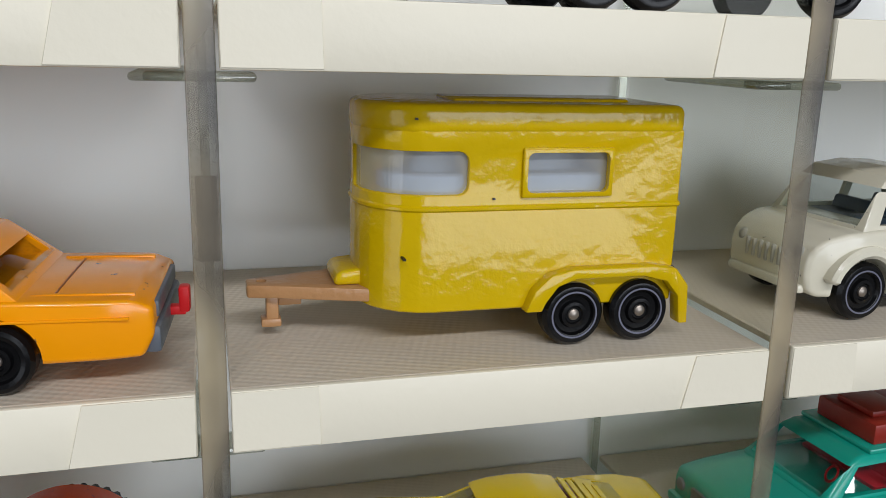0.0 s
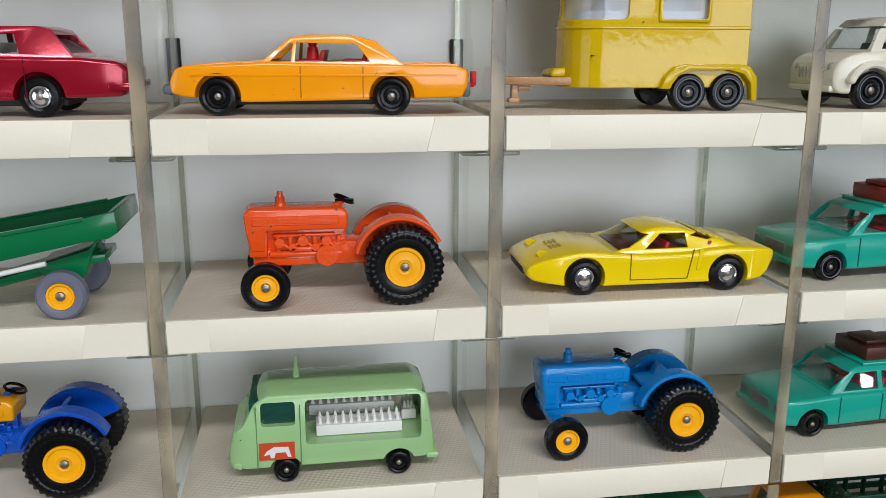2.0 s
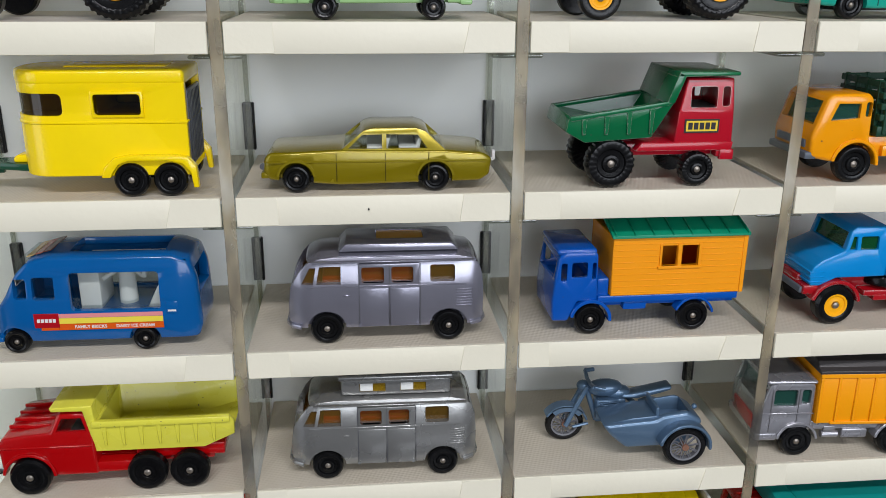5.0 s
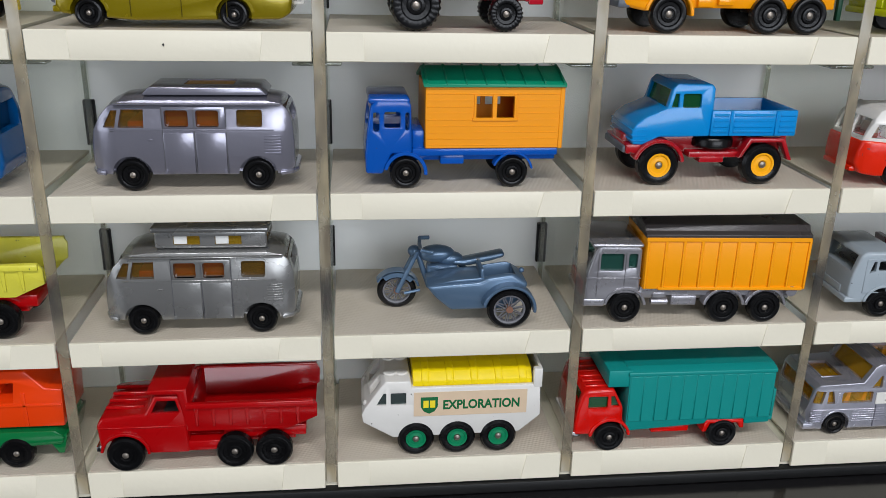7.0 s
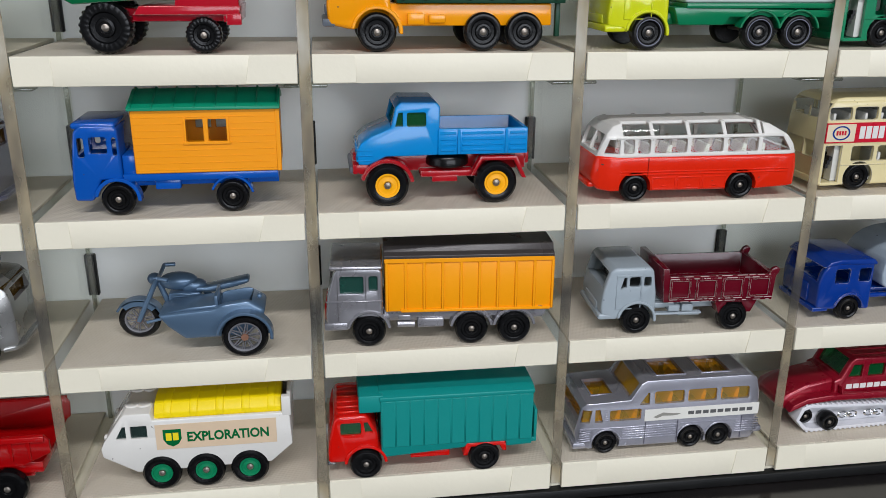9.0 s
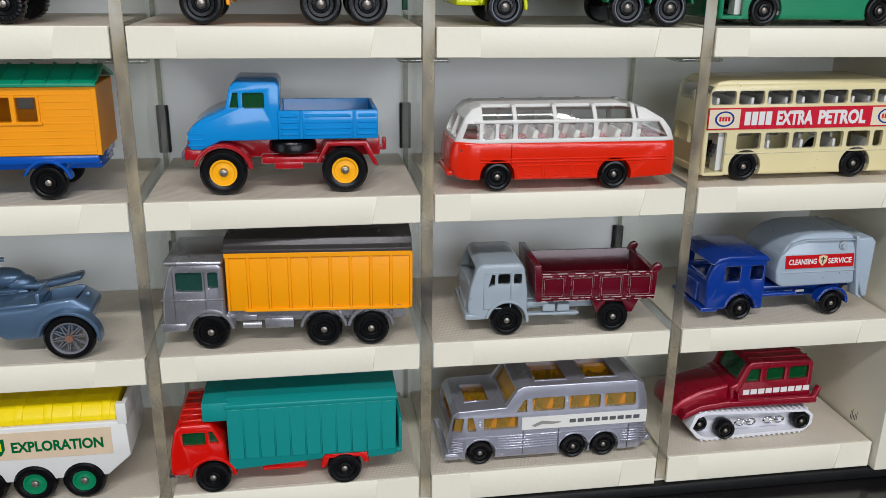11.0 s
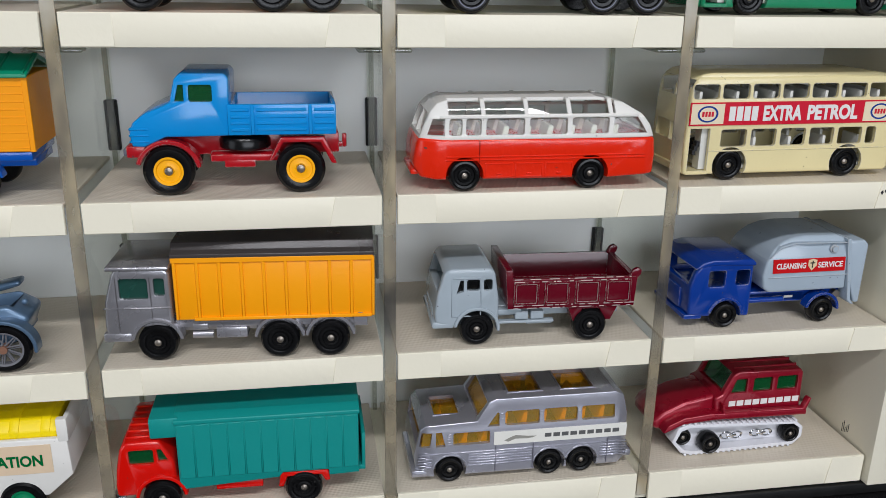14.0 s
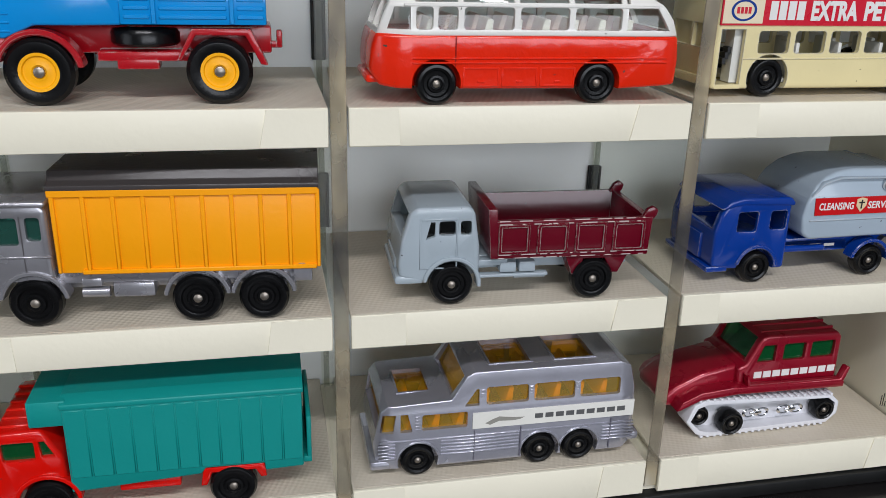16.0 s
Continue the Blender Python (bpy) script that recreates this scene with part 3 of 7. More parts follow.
# ---- toys: the saloons ----
seam_orange = surface("dark_orange_seam", (150, 84, 8), 0.5, bump=0)
ORANGE = paint(246, 160, 8, chips=0.06, rough=0.2)
t = saloon("taxi", "orange-yellow die-cast toy saloon with red interior and black wheels", -84.2, 8.4, 6, -4.4, 28,
           [(0.4, 6), (0.2, 9), (1.6, 12.2), (4, 13.2), (24, 14.2), (60, 13.6), (74, 13.4), (77, 12.2), (77, 8), (75.5, 4.8), (62, 4.4), (20, 3.6), (4, 5)],
           [(22.8, 13.6), (31.2, 20.8), (36, 21.5), (46, 21.5), (53, 19.9), (60.5, 13.3)],
           [[(25.8, 14.4), (31.0, 19.3), (31.8, 19.3), (31.2, 14.4)], [(32.2, 14.4), (32.6, 19.4), (48, 19.2), (51.5, 14.4)]], (12.5, 57), 4.9, ORANGE, CLEAR, plastic(176, 24, 34), bev=0.7, tall=0.95,
           front=[(22, 15.0), (25, 15.0), (31.5, 20.2), (29, 20.6)], rear=[(53, 19.4), (50, 19.2), (57, 14.6), (61, 14.6)])
t.add("bumper", block(-1.6, 4.5, 1.5, 26.5, 5.4, 7.8, 0.7), GREYPL, "grey bumper")
t.add("bumper", block(75.3, 77.8, 2, 26, 4.6, 8.6, 0.7), GREYPL, "grey bumper")
t.add("tow_hook", merge(block(77, 80, 12.5, 14.5, 6.6, 8, 0.3), block(79, 80.6, 12.3, 14.7, 7, 11, 0.4)), plastic(206, 40, 44), "red tow hook")
t.add("dashboard_figure", merge(ball(36.5, 7, 18.3, 1.2, 1.2, 1.5), rod((36.5, 7, 13.5), (36.5, 7, 17.4), 1.9, 12, 1.3)), plastic(196, 26, 38), "plain red moulded post")
for ya in (3.2, 24.0):
    t.add("deck_ridge", block(61, 74.5, ya, ya + 0.8, 12.2, 13.05, 0.3), ORANGE)
    t.add("bonnet_ridge", prism([(4, 12.2), (23, 13.1), (23, 13.7), (4.6, 12.8)], ya, ya + 0.8, 0.2), ORANGE)
t.add("tail_panel", block(76.6, 77.4, 4, 24, 9.2, 11.6, 0.3), GREYPL)
t.add("boot_line", block(64, 64.3, 4.5, 23.5, 12.6, 12.92), seam_orange)
t.add("side_trim", block(6, 74, -0.12, 0.5, 10.1, 10.5, 0.1, 1), ORANGE)
grooves(t, (33.5, 49.5), 4.6, 12.5, paint(168, 104, 8))

OPEL = metallic(148, 132, 6, rough=0.24, metal=0.45)
t = saloon("saloon_car", "olive-gold metallic toy saloon with clear windows and white seats", -79.6, 4.6, 3, -0.9, 28,
           [(0.2, 7), (0.6, 12.2), (2.4, 14.2), (24, 15.2), (57, 14.8), (69, 13.6), (71.8, 11.6), (71, 5.5), (68, 3.6), (24, 2.6), (2, 4.6)],
           [(24, 14.6), (31.5, 21.4), (34, 22.2), (48, 22.2), (51, 21), (57.5, 14.3)],
           [[(26.6, 15.4), (31, 20), (37.2, 20.2), (37.2, 15.4)], [(38.6, 15.4), (38.6, 20.2), (48.4, 20), (51.4, 15.4)]], (10.4, 53.8), 4.4, OPEL, CLEAR, WHITE, bev=1.0, tall=0.885,
           front=[(23, 15.6), (26, 15.6), (32.6, 21), (30, 21.4)], rear=[(50.5, 21.3), (48.5, 20.8), (54.5, 15.6), (58.5, 15.6)])
t.add("bumper", block(-0.6, 2, 1.5, 26.5, 4.4, 6.4, 0.5), OPEL)
t.add("side_moulding", block(1.5, 70, -0.2, 0.5, 9.5, 10.1, 0.15, 1), OPEL)
for wx in (10.4, 53.8):
    t.add("arch_trim", arch(wx, 4.4, 5.4, 6.2, 8, 172, -0.25, 0.6), OPEL)
t.add("tow_hook", merge(block(71, 74, 13, 14.6, 6.8, 7.8, 0.2), block(73.4, 74.6, 13, 14.6, 7, 10.4, 0.3)), WHITE, "white tow hook")
t.add("headlamp", disc(0.2, 8.2, 1.1, 2, 2.9, 14), CHROME)
grooves(t, (22.8, 38, 51.6), 3.6, 12.7, paint(70, 62, 8))

YELLOW = paint(232, 204, 8, rough=0.18, chips=0.0)
t = saloon("sports_car", "bright yellow low toy sports car with red interior and chrome hubs", 8.2, 6.6, 5, -1.5, 30,
           [(9.0, 4.0), (4.8, 4.8), (3.0, 6.6), (3.0, 8.6), (4.4, 10.0), (7.6, 11.5), (12, 12.9), (17, 14.0), (21, 14.2), (28, 13.4), (38, 12.6), (50, 12.8), (57, 13.9), (64, 14.5), (71, 14.1), (76.4, 13.4), (78.2, 12.4), (78.0, 10), (76.2, 6), (74, 3.8), (70, 3.2), (24, 2.8), (13, 3.4)],
           [(27, 12.0), (38.5, 19.3), (41.5, 20.2), (45.5, 20.5), (49.5, 20.2), (54, 18.9), (62, 16.2), (70, 13.2)],
           [[(38.2, 13.9), (43.4, 18.5), (51, 18.6), (51.4, 14.1)]], (19.6, 63), 5.2, YELLOW, CLEAR, plastic(150, 28, 36), lean=0.55, bev=1.9, hub=CHROME, hub_r=0.62, arch_r=0.9,
           gy=2.0, tall=0.9, nose=(13, 0.24), tail=(9, 0.16), front=[(25, 13.3), (28.6, 13.3), (38.2, 19.4), (35, 20.4)], rear=[(55, 20), (54, 18.8), (61, 16.3), (63, 17.6)])
for hy in (7.5, 22.5):
    t.add("headlamp", moved(lathe([(0, 0.05), (1.6, 0.05), (1.7, -0.1), (2.2, -0.1), (2.3, 0.8), (0, 0.8)], 24), Matrix.Translation((9.2, hy, 10.9)) @ pose(0, 0, 0, -72, 0, 0) @ Matrix.Diagonal((1.0, 1, 1.0, 1))), YELLOW, "raised headlamp pod")
for hy in (10.6, 16.2):
    for k in range(3):
        t.add("bonnet_vent", moved(block(0, 0.8, hy, hy + 3.4, 0, 0.35, 0.1, 1), Matrix.Translation((12 + k * 1.3, 0, 11.6 + k * 0.3)) @ pose(0, 0, 0, 0, -18, 0)), paint(166, 146, 10))
t.add("grille", block(2.8, 5.2, 7, 23, 5.2, 7.2, 0.5), DARK, "dark front grille")
t.add("cabin_floor", block(31.5, 53, 4.5, 25.5, 10.4, 12.3, 0.3), plastic(84, 22, 28), "dark red cabin floor")
LINE = paint(120, 100, 10)
grooves(t, (33.0,), 4.3, 12.0, LINE)
t.add("shut_line", prism([(50.2, 4.3), (50.5, 4.3), (52.2, 13.0), (51.9, 13.0)], -0.02, 0.3), LINE)
t.add("shut_line", block(33.0, 50.4, -0.02, 0.3, 4.2, 4.45), LINE)
t.add("side_strake", prism([(53.0, 6.8), (54.2, 6.8), (55.0, 12.8), (53.8, 12.8)], -0.12, 0.4, 0.1, 1), YELLOW)
for k in range(5):
    t.add("engine_louvre", moved(block(0, 1.4, 7, 23, 0, 0.4, 0.12, 1), Matrix.Translation((55.4 + k * 1.9, 0, 16.6 - k * 0.62)) @ pose(0, 0, 0, 0, 19, 0)), YELLOW)

RED_CAR = metallic(166, 16, 44, rough=0.2, metal=0.35)
t = saloon("saloon_car", "dark red metallic toy saloon with bright wheel caps", -164.5, 8, 6, 0, 27,
           [(0.2, 7), (0.6, 12.6), (2.4, 14.4), (24, 15.2), (60, 14.6), (69, 13.6), (71.4, 11.6), (70.8, 6), (69, 5), (24, 3.6), (2, 4.6)],
           [(22, 14.6), (29.5, 21.2), (32, 22.2), (50, 22.2), (53, 21.4), (58.6, 14.3)],
           [[(26, 15.6), (30.5, 20.2), (36.2, 20.4), (36.2, 15.6)], [(37.6, 15.6), (37.6, 20.4), (44.4, 20.4), (45.6, 15.6)]], (11, 49.6), 5.1, RED_CAR, CLEAR, WHITE, bev=1.3, hub=CHROME, hub_r=0.58,
           front=[(21, 15.6), (24.5, 15.6), (31, 21), (28.5, 21.6)], rear=[(53.6, 21.2), (51.5, 20.6), (55.6, 15.6), (60, 15.6)])
t.add("bumper", block(66, 71.9, -0.3, 27.3, 6.6, 8.4, 0.5), RED_CAR)
grooves(t, (36.8, 46.5), 4.6, 14.4, paint(90, 8, 20))

TEAL = paint(32, 154, 136, rough=0.26, chips=0.0)
for row, bag, ring in ((5, plastic(136, 44, 34), True), (4, plastic(78, 44, 34), False)):
    t = saloon("estate_car", "sea-green toy estate car with red seats and luggage on the roof", 96.2, 9.5, row, 3.0, 27,
               [(0.3, 5.5), (0.3, 10), (1.2, 12.4), (20, 13.6), (60, 13.6), (69.5, 13), (70.5, 9), (70, 4), (20, 3.2), (2, 4.2)],
               [(17, 13.2), (25.5, 20.6), (28, 21.6), (64, 21.6), (68, 20), (70, 13.2)],
               [[(22, 14.4), (26.8, 19.6), (35, 19.8), (35, 14.4)], [(36.6, 14.4), (36.6, 19.8), (48, 19.8), (48, 14.4)], [(49.6, 14.4), (49.6, 19.8), (64, 19.8), (66, 14.4)]], (11.5, 53), 4.4, TEAL, CLEAR, plastic(186, 26, 40), bev=1.1, ring=ring,
               front=[(16, 14.3), (19, 14.3), (26.8, 20.4), (24, 21)])
    t.add("bumper", block(-0.8, 1.2, 1, 26, 4.6, 6.6, 0.5), TEAL)
    t.add("grille", block(-0.1, 1, 8, 19, 7.4, 10.6, 0.3), GREYPL)
    for hy in (4, 23):
        t.add("headlamp", moved(lathe([(0, -0.5), (1.2, -0.3), (1.5, 0.1), (0, 0.2)], 18), Matrix.Translation((0.3, hy, 9.2)) @ pose(0, 0, 0, 0, 0, -90)), GREYPL)
    t.add("steering_wheel", moved(lathe([(1.4, 0), (1.8, -0.25), (2.1, 0), (1.8, 0.25)], 20), Matrix.Translation((25.5, 8, 15.8)) @ pose(0, 0, 0, 30, 0, 70)), plastic(186, 26, 40), "red steering wheel")
    t.add("roof_rack", block(30, 62, 3.6, 23.4, 21.5, 22.6, 0.4), TEAL)
    t.add("suitcase", block(32, 46, 5, 21, 22.6, 27.0, 0.5), bag, "brown moulded luggage")
    t.add("suitcase", block(46.4, 58, 6, 22, 22.6, 26.0, 0.5), bag, "brown moulded luggage")
    t.add("suitcase", block(34, 43, 8, 18, 27.0, 28.4, 0.4), bag, "brown moulded luggage")
    grooves(t, (20.5, 35.8, 48.8), 4.2, 13, paint(10, 82, 74))

IVORY = paint(226, 222, 204, rough=0.22, chips=0.05)
LAMP_IVORY = plastic(176, 174, 164)
t = saloon("pickup_car", "ivory toy car with a bulbous front and dark wheels", 95.6, 8.5, 6, 3.0, 27,
           [(7.4, 5.5), (6.8, 8), (6.9, 11), (7.8, 13.2), (10, 15), (14, 16.2), (22, 16.6), (60, 15.4), (68, 13.6), (69, 5), (40, 4.4), (9, 4.4)],
           [(16.5, 15.4), (20.6, 22.6), (24, 25.8), (30, 26.6), (38, 26.2), (45, 23.4), (50, 15)],
           [[(20.8, 17.2), (24.0, 23.2), (33.4, 23.6), (33.4, 17.2)], [(35, 17.2), (35, 23.4), (42, 22.4), (46, 17.2)]], (18, 55), 5.4, IVORY, CLEAR, plastic(60, 76, 92), bev=2.6, lean=0.3, ring=True, nose=(17, 0.42),
           front=[(14.5, 17.0), (18.4, 17.0), (23.4, 24.2), (19.6, 25)])
t.add("wing", arch(18, 5.4, 6.4, 8.6, 0, 165, -0.9, 4.0, 16, 0.9), IVORY)
t.add("wing_swell", ball(13.6, 4.6, 11.4, 6.0, 3.6, 3.4, 20), IVORY)
for k in range(7):
    t.add("grille_bar", block(6.5, 7.4, 7.6 + k * 1.8, 8.5 + k * 1.8, 8.6, 12.2, 0.25, 1), LAMP_IVORY)
for hy in (5.6, 21.4):
    t.add("headlamp", ball(8.0, hy, 11.8, 1.1, 1.5, 1.5, 16), LAMP_IVORY)
t.add("bumper", block(6.2, 8.0, 3.4, 23.6, 4.8, 6.6, 0.6), IVORY)

# ---- toys: the tractors ----


def tractor(label, x, y, row, skin, bonnet, yaw=0.0):
    t = Toy("tractor", label, x, y, row, 33, yaw)
    t.add("bonnet", prism([(1.4, 19.4), (0.9, 24.6), (2.4, 26.2), (28, 26.0), (29.6, 24.6), (29.4, 20.0), (7, 19.8), (6.4, 14), (2.6, 14)], 10.6, 22.4, 0.8, 3), bonnet)
    t.add("bonnet_panel", block(3, 27, 10.35, 11, 21.4, 24.2, 0.3, 1), bonnet)
    t.bars(9, 25, 22.2, 23.4, bonnet, y=10.15, n=7, gap=0.8, name="raised_mark")
    t.add("radiator", block(2.0, 7.2, 11.0, 22.0, 12.4, 20.0, 0.7), skin)
    t.add("engine", merge(block(7, 29, 14.6, 18.4, 11, 20.6, 0.5), block(8.5, 26, 13.0, 20.0, 17.6, 18.6, 0.4), block(7.5, 28, 11.4, 21.6, 12.2, 13.8, 0.6), *[block(9.4 + k * 3.4, 10.6 + k * 3.4, 12.6, 20.4, 13.6, 17.8, 0.3, 1) for k in range(6)]), skin)
    for k, (ex, ez, er) in enumerate(((10.5, 16.4, 1.3), (14, 15.2, 1.0), (17, 16.8, 1.5), (20.4, 15.0, 1.1), (23.4, 16.6, 1.3), (26, 14.8, 1.2))):
        t.add("engine_fitting", disc(ex, ez, er, 10.9, 13, 14), skin)
        t.add("engine_pipe", rod((ex, 11.7, ez), (ex + 2.6, 11.7, ez + (1.4 if k % 2 else -1.6)), 0.45, 8), skin)
    t.add("injector_pump", block(13.5, 19.5, 10.9, 13, 13.8, 15.2, 0.4), skin)
    t.add("transmission", merge(block(24, 46, 11.6, 21.4, 9.6, 16.4, 1.0), block(3, 27, 12.6, 20.4, 9.4, 13, 0.8), disc(23.5, 12.6, 3.0, 10.4, 22.6, 20)), skin)
    t.add("front_axle", merge(block(4.8, 8.6, 4, 29, 6, 9.4, 0.6), block(5, 8.4, 13, 20, 6, 14, 0.5)), skin)
    t.add("rear_axle", rod((44.2, 5, 11), (44.2, 28, 11), 3.2, 18), skin)
    t.add("exhaust", merge(rod((10.9, 16.5, 25.6), (10.9, 16.5, 28.6), 1.4, 14), rod((10.9, 16.5, 28.6), (10.9, 16.5, 30.2), 1.0, 14, 0.8), rod((10.9, 16.5, 25.6), (10.9, 16.5, 26.8), 2.0, 16, 1.5)), bonnet)
    for y0, y1 in ((5.0, 10.4), (22.6, 28.0)):
        t.add("mudguard", merge(arch(43.6, 11.4, 11.6, 12.8, 25, 168, y0, y1, 18, 0.25)), skin)
        ym = y1 if y0 < 10 else y0
        t.add("mudguard_side", arch(43.6, 11.4, 5, 12.4, 25, 174, ym - 0.5, ym + 0.7, 18, 0.2), skin)
    t.add("seat", merge(prism([(34, 17.6), (41, 17.6), (43, 22.8), (41.6, 23.2), (39.6, 19.4), (34, 19.2)], 12.5, 20.5, 0.6), rod((38, 16.5, 15), (38, 16.5, 18), 1.5, 12)), skin)
    t.add("steering_column", rod((25.0, 16.5, 25), (28.4, 16.5, 27.2), 0.9, 10), skin)
    sw = t.add("steering_wheel", moved(lathe([(2.4, 0), (2.8, -0.5), (3.3, 0), (2.8, 0.5)], 28), Matrix.Translation((28.8, 16.5, 27.6)) @ pose(0, 0, 0, 90, 0, 0) @ pose(0, 0, 0, 0, 0, -24)), BLACK, "black steering wheel")
    t.add("steering_spoke", block(26.2, 31.6, 15.6, 17.4, 27.0, 27.6, 0.25), BLACK)
    t.wheel(6.7, 6.6, 4.4, hub=YHUB, hub_r=0.56, kind="fine")
    t.wheel(44.4, 11.0, 8.0, hub=YHUB, hub_r=0.5, kind="lug")
    return t


TR_ORANGE = paint(222, 88, 34, rough=0.3, chips=0.06, bump=0.4)
TR_BLUE = paint(0, 126, 192, rough=0.28, chips=0.02, bump=0.4)
TR_DEEP = paint(24, 84, 176, rough=0.26, chips=0.03, bump=0.4)
tractor("orange toy tractor with yellow hubs and lugged black tyres", -68.6, 4.0, 5, TR_ORANGE, TR_ORANGE)
tractor("light blue toy tractor with yellow hubs and black tyres", 18.1, 6.0, 4, TR_BLUE, TR_BLUE)
tractor("dark blue toy tractor with an orange-yellow bonnet", -162.4, 5.0, 4, TR_DEEP, paint(222, 158, 18, rough=0.3, chips=0.05))

# ---- toys: the horse trailers ----


def horse_trailer(label, x, y, row, bar, glass, inside, skin, yaw=0.0, rear=None):
    t = Toy("horse_trailer", label, x, y, row, 27, yaw)
    pl = [(70.4, 0.6), (70.4, 26.4)]
    for cy, a0 in ((15.4, 90), (11.6, 180)):
        pl += [(30 + 11 * math.cos(radians(a0 + k * 15)), cy + 11 * math.sin(radians(a0 + k * 15))) for k in range(7)]
    inner = [(25 + (px - 25) * 0.955 + (0.9 if px < 60 else -1.5), 13.5 + (py - 13.5) * 0.9) for px, py in pl]
    body = plan(pl, 6.4, 34.6, 0.25, 1)
    cutters = [plan(inner, 8, 33.4), window(13, 34.6, 24.8, 31.4, -3, 12.4, 1.6), window(13, 35, 24.8, 31.4, 14.6, 30, 1.2), window(43.6, 57.6, 24.8, 31.4, -3, 30, 1.2)]
    if rear:
        cutters.append(block(66, 75, 3, 24, 9, 34.4))
    t.add("body", cut(body, *cutters, bev=0.15), skin)
    rp = [(px + (0.15 if px > 60 else -0.2), 13.5 + (py - 13.5) * 1.014) for px, py in pl]
    roof = plan(rp, 33.6, 38.4, 2.9, 5)
    t.add("roof", roof, skin)
    t.add("roof_vent", block(34, 64, 8, 19, 38.0, 38.8, 0.4), skin)
    t.add("belt_bead", plan([(px + (0.3 if px > 60 else -0.3), 13.5 + (py - 13.5) * 1.022) for px, py in pl], 22.2, 23.2, 0.3, 1), skin)
    t.add("glazing", plan([(25 + (px - 25) * 0.975 + (0.4 if px < 60 else -1), 13.5 + (py - 13.5) * 0.93) for px, py in pl], 23.4, 32.4), glass)
    if inside:
        t.add("inner_moulding", merge(ball(31.5, 10, 26, 4.6, 3.2, 4.6, 18), ball(49, 11, 26.5, 8, 3.4, 6.5, 18), plan([(45 + (px - 45) * 0.86, 13.5 + (py - 13.5) * 0.8) for px, py in pl], 20, 27.4, 0.8)), inside, "plain pale moulded shapes inside")
    for ya in (-0.05, 26.05):
        t.add("window_frame", cut(block(43.0, 58.2, ya, ya + 0.8, 24.2, 32.0, 0.35), window(43.8, 57.4, 25.0, 31.2, -5, 40, 1.0)), skin)
    if not rear:
        for cx, cz, cr in ((42.6, 36.6, 0.55), (26.4, 36.2, 0.25), (24.8, 15.2, 0.25), (70.0, 12.0, 0.5), (38.6, 24.2, 0.2)):
            t.add("paint_chip", prism([(cx - cr, cz - cr * 0.6), (cx + cr, cz - cr * 0.7), (cx + cr * 0.8, cz + cr * 0.6), (cx - cr * 0.7, cz + cr * 0.7)], 0.1 if cz < 33 else 0.75, 3), CLIP, "dark bare spot")
    for y0, y1 in ((-1.6, 1.4), (25.6, 28.6)):
        fen = [(44, 6.2), (45.4, 9.6), (48.2, 12.2), (52, 13), (66, 13), (70, 12.4), (72.4, 9.4), (72.8, 2.8), (71.2, 2.8), (70.6, 7.6), (68.4, 10.2), (64, 11.3), (52.5, 11.3), (49.4, 10.2), (47.4, 7.6), (46.8, 6.2)]
        t.add("mudguard", prism(fen, y0, y1, 0.35, 2), skin)
    t.add("drawbar", cut(plan([(2, 11.5), (2, 15.5), (6, 16.5), (24, 22), (24, 5), (6, 10.5)], 7.0, 9.2, 0.4), plan([(9, 12), (9, 15), (19, 18), (19, 9)], 5, 12), rod((4.4, 13.5, 5), (4.4, 13.5, 12), 0.9, 12)), bar, "cast drawbar")
    t.add("jockey_leg", merge(block(5, 7, 12.3, 14.7, 2.4, 7.4, 0.3), block(4.2, 7.4, 12, 15, 1.8, 3.2, 0.3), block(7, 10.6, 12.6, 14.4, 5.2, 6.6, 0.2)), bar)
    t.add("locker", prism([(15.4, 9.2), (21, 9.2), (21, 12.0), (16.4, 11.6), (15.4, 10.6)], 8.5, 18.5, 0.8, 3), skin)
    if rear:
        t.add("tail_ramp", block(69.6, 70.7, 3.2, 23.8, 8.8, 32, 0.3), rear, "dark grey tail ramp")
        for k in range(8):
            t.add("ramp_rib", block(70.6, 70.9, 5 + k * 2.3, 5.8 + k * 2.3, 9.4, 31, 0.1, 1), rear)
    t.wheel(52.6, 5.2, 4.0, y=-1.0, ring=not rear)
    t.wheel(64.3, 5.2, 4.0, y=-1.0, ring=not rear)
    return t


horse_trailer("yellow toy horse trailer with a brown drawbar and windows", 3.6, 8.6, 6, surface("tan_casting", (172, 128, 84), 0.34, bump=0.3, bump_scale=700, coat=0.2), WHITE_SHEEN, plastic(206, 214, 222), paint(200, 170, 0, rough=0.16, chips=0.0, bump=0.3, coat=0.04), 0.0)
horse_trailer("bright yellow toy horse trailer with a dark green drawbar", -171.4, 4.6, 3, paint(18, 66, 46), clear("smoked_glazing", (120, 112, 70)), None, paint(244, 214, 6, rough=0.24, chips=0.0), 0.0, plastic(74, 76, 80))

# ---- toys: the vans and campers ----


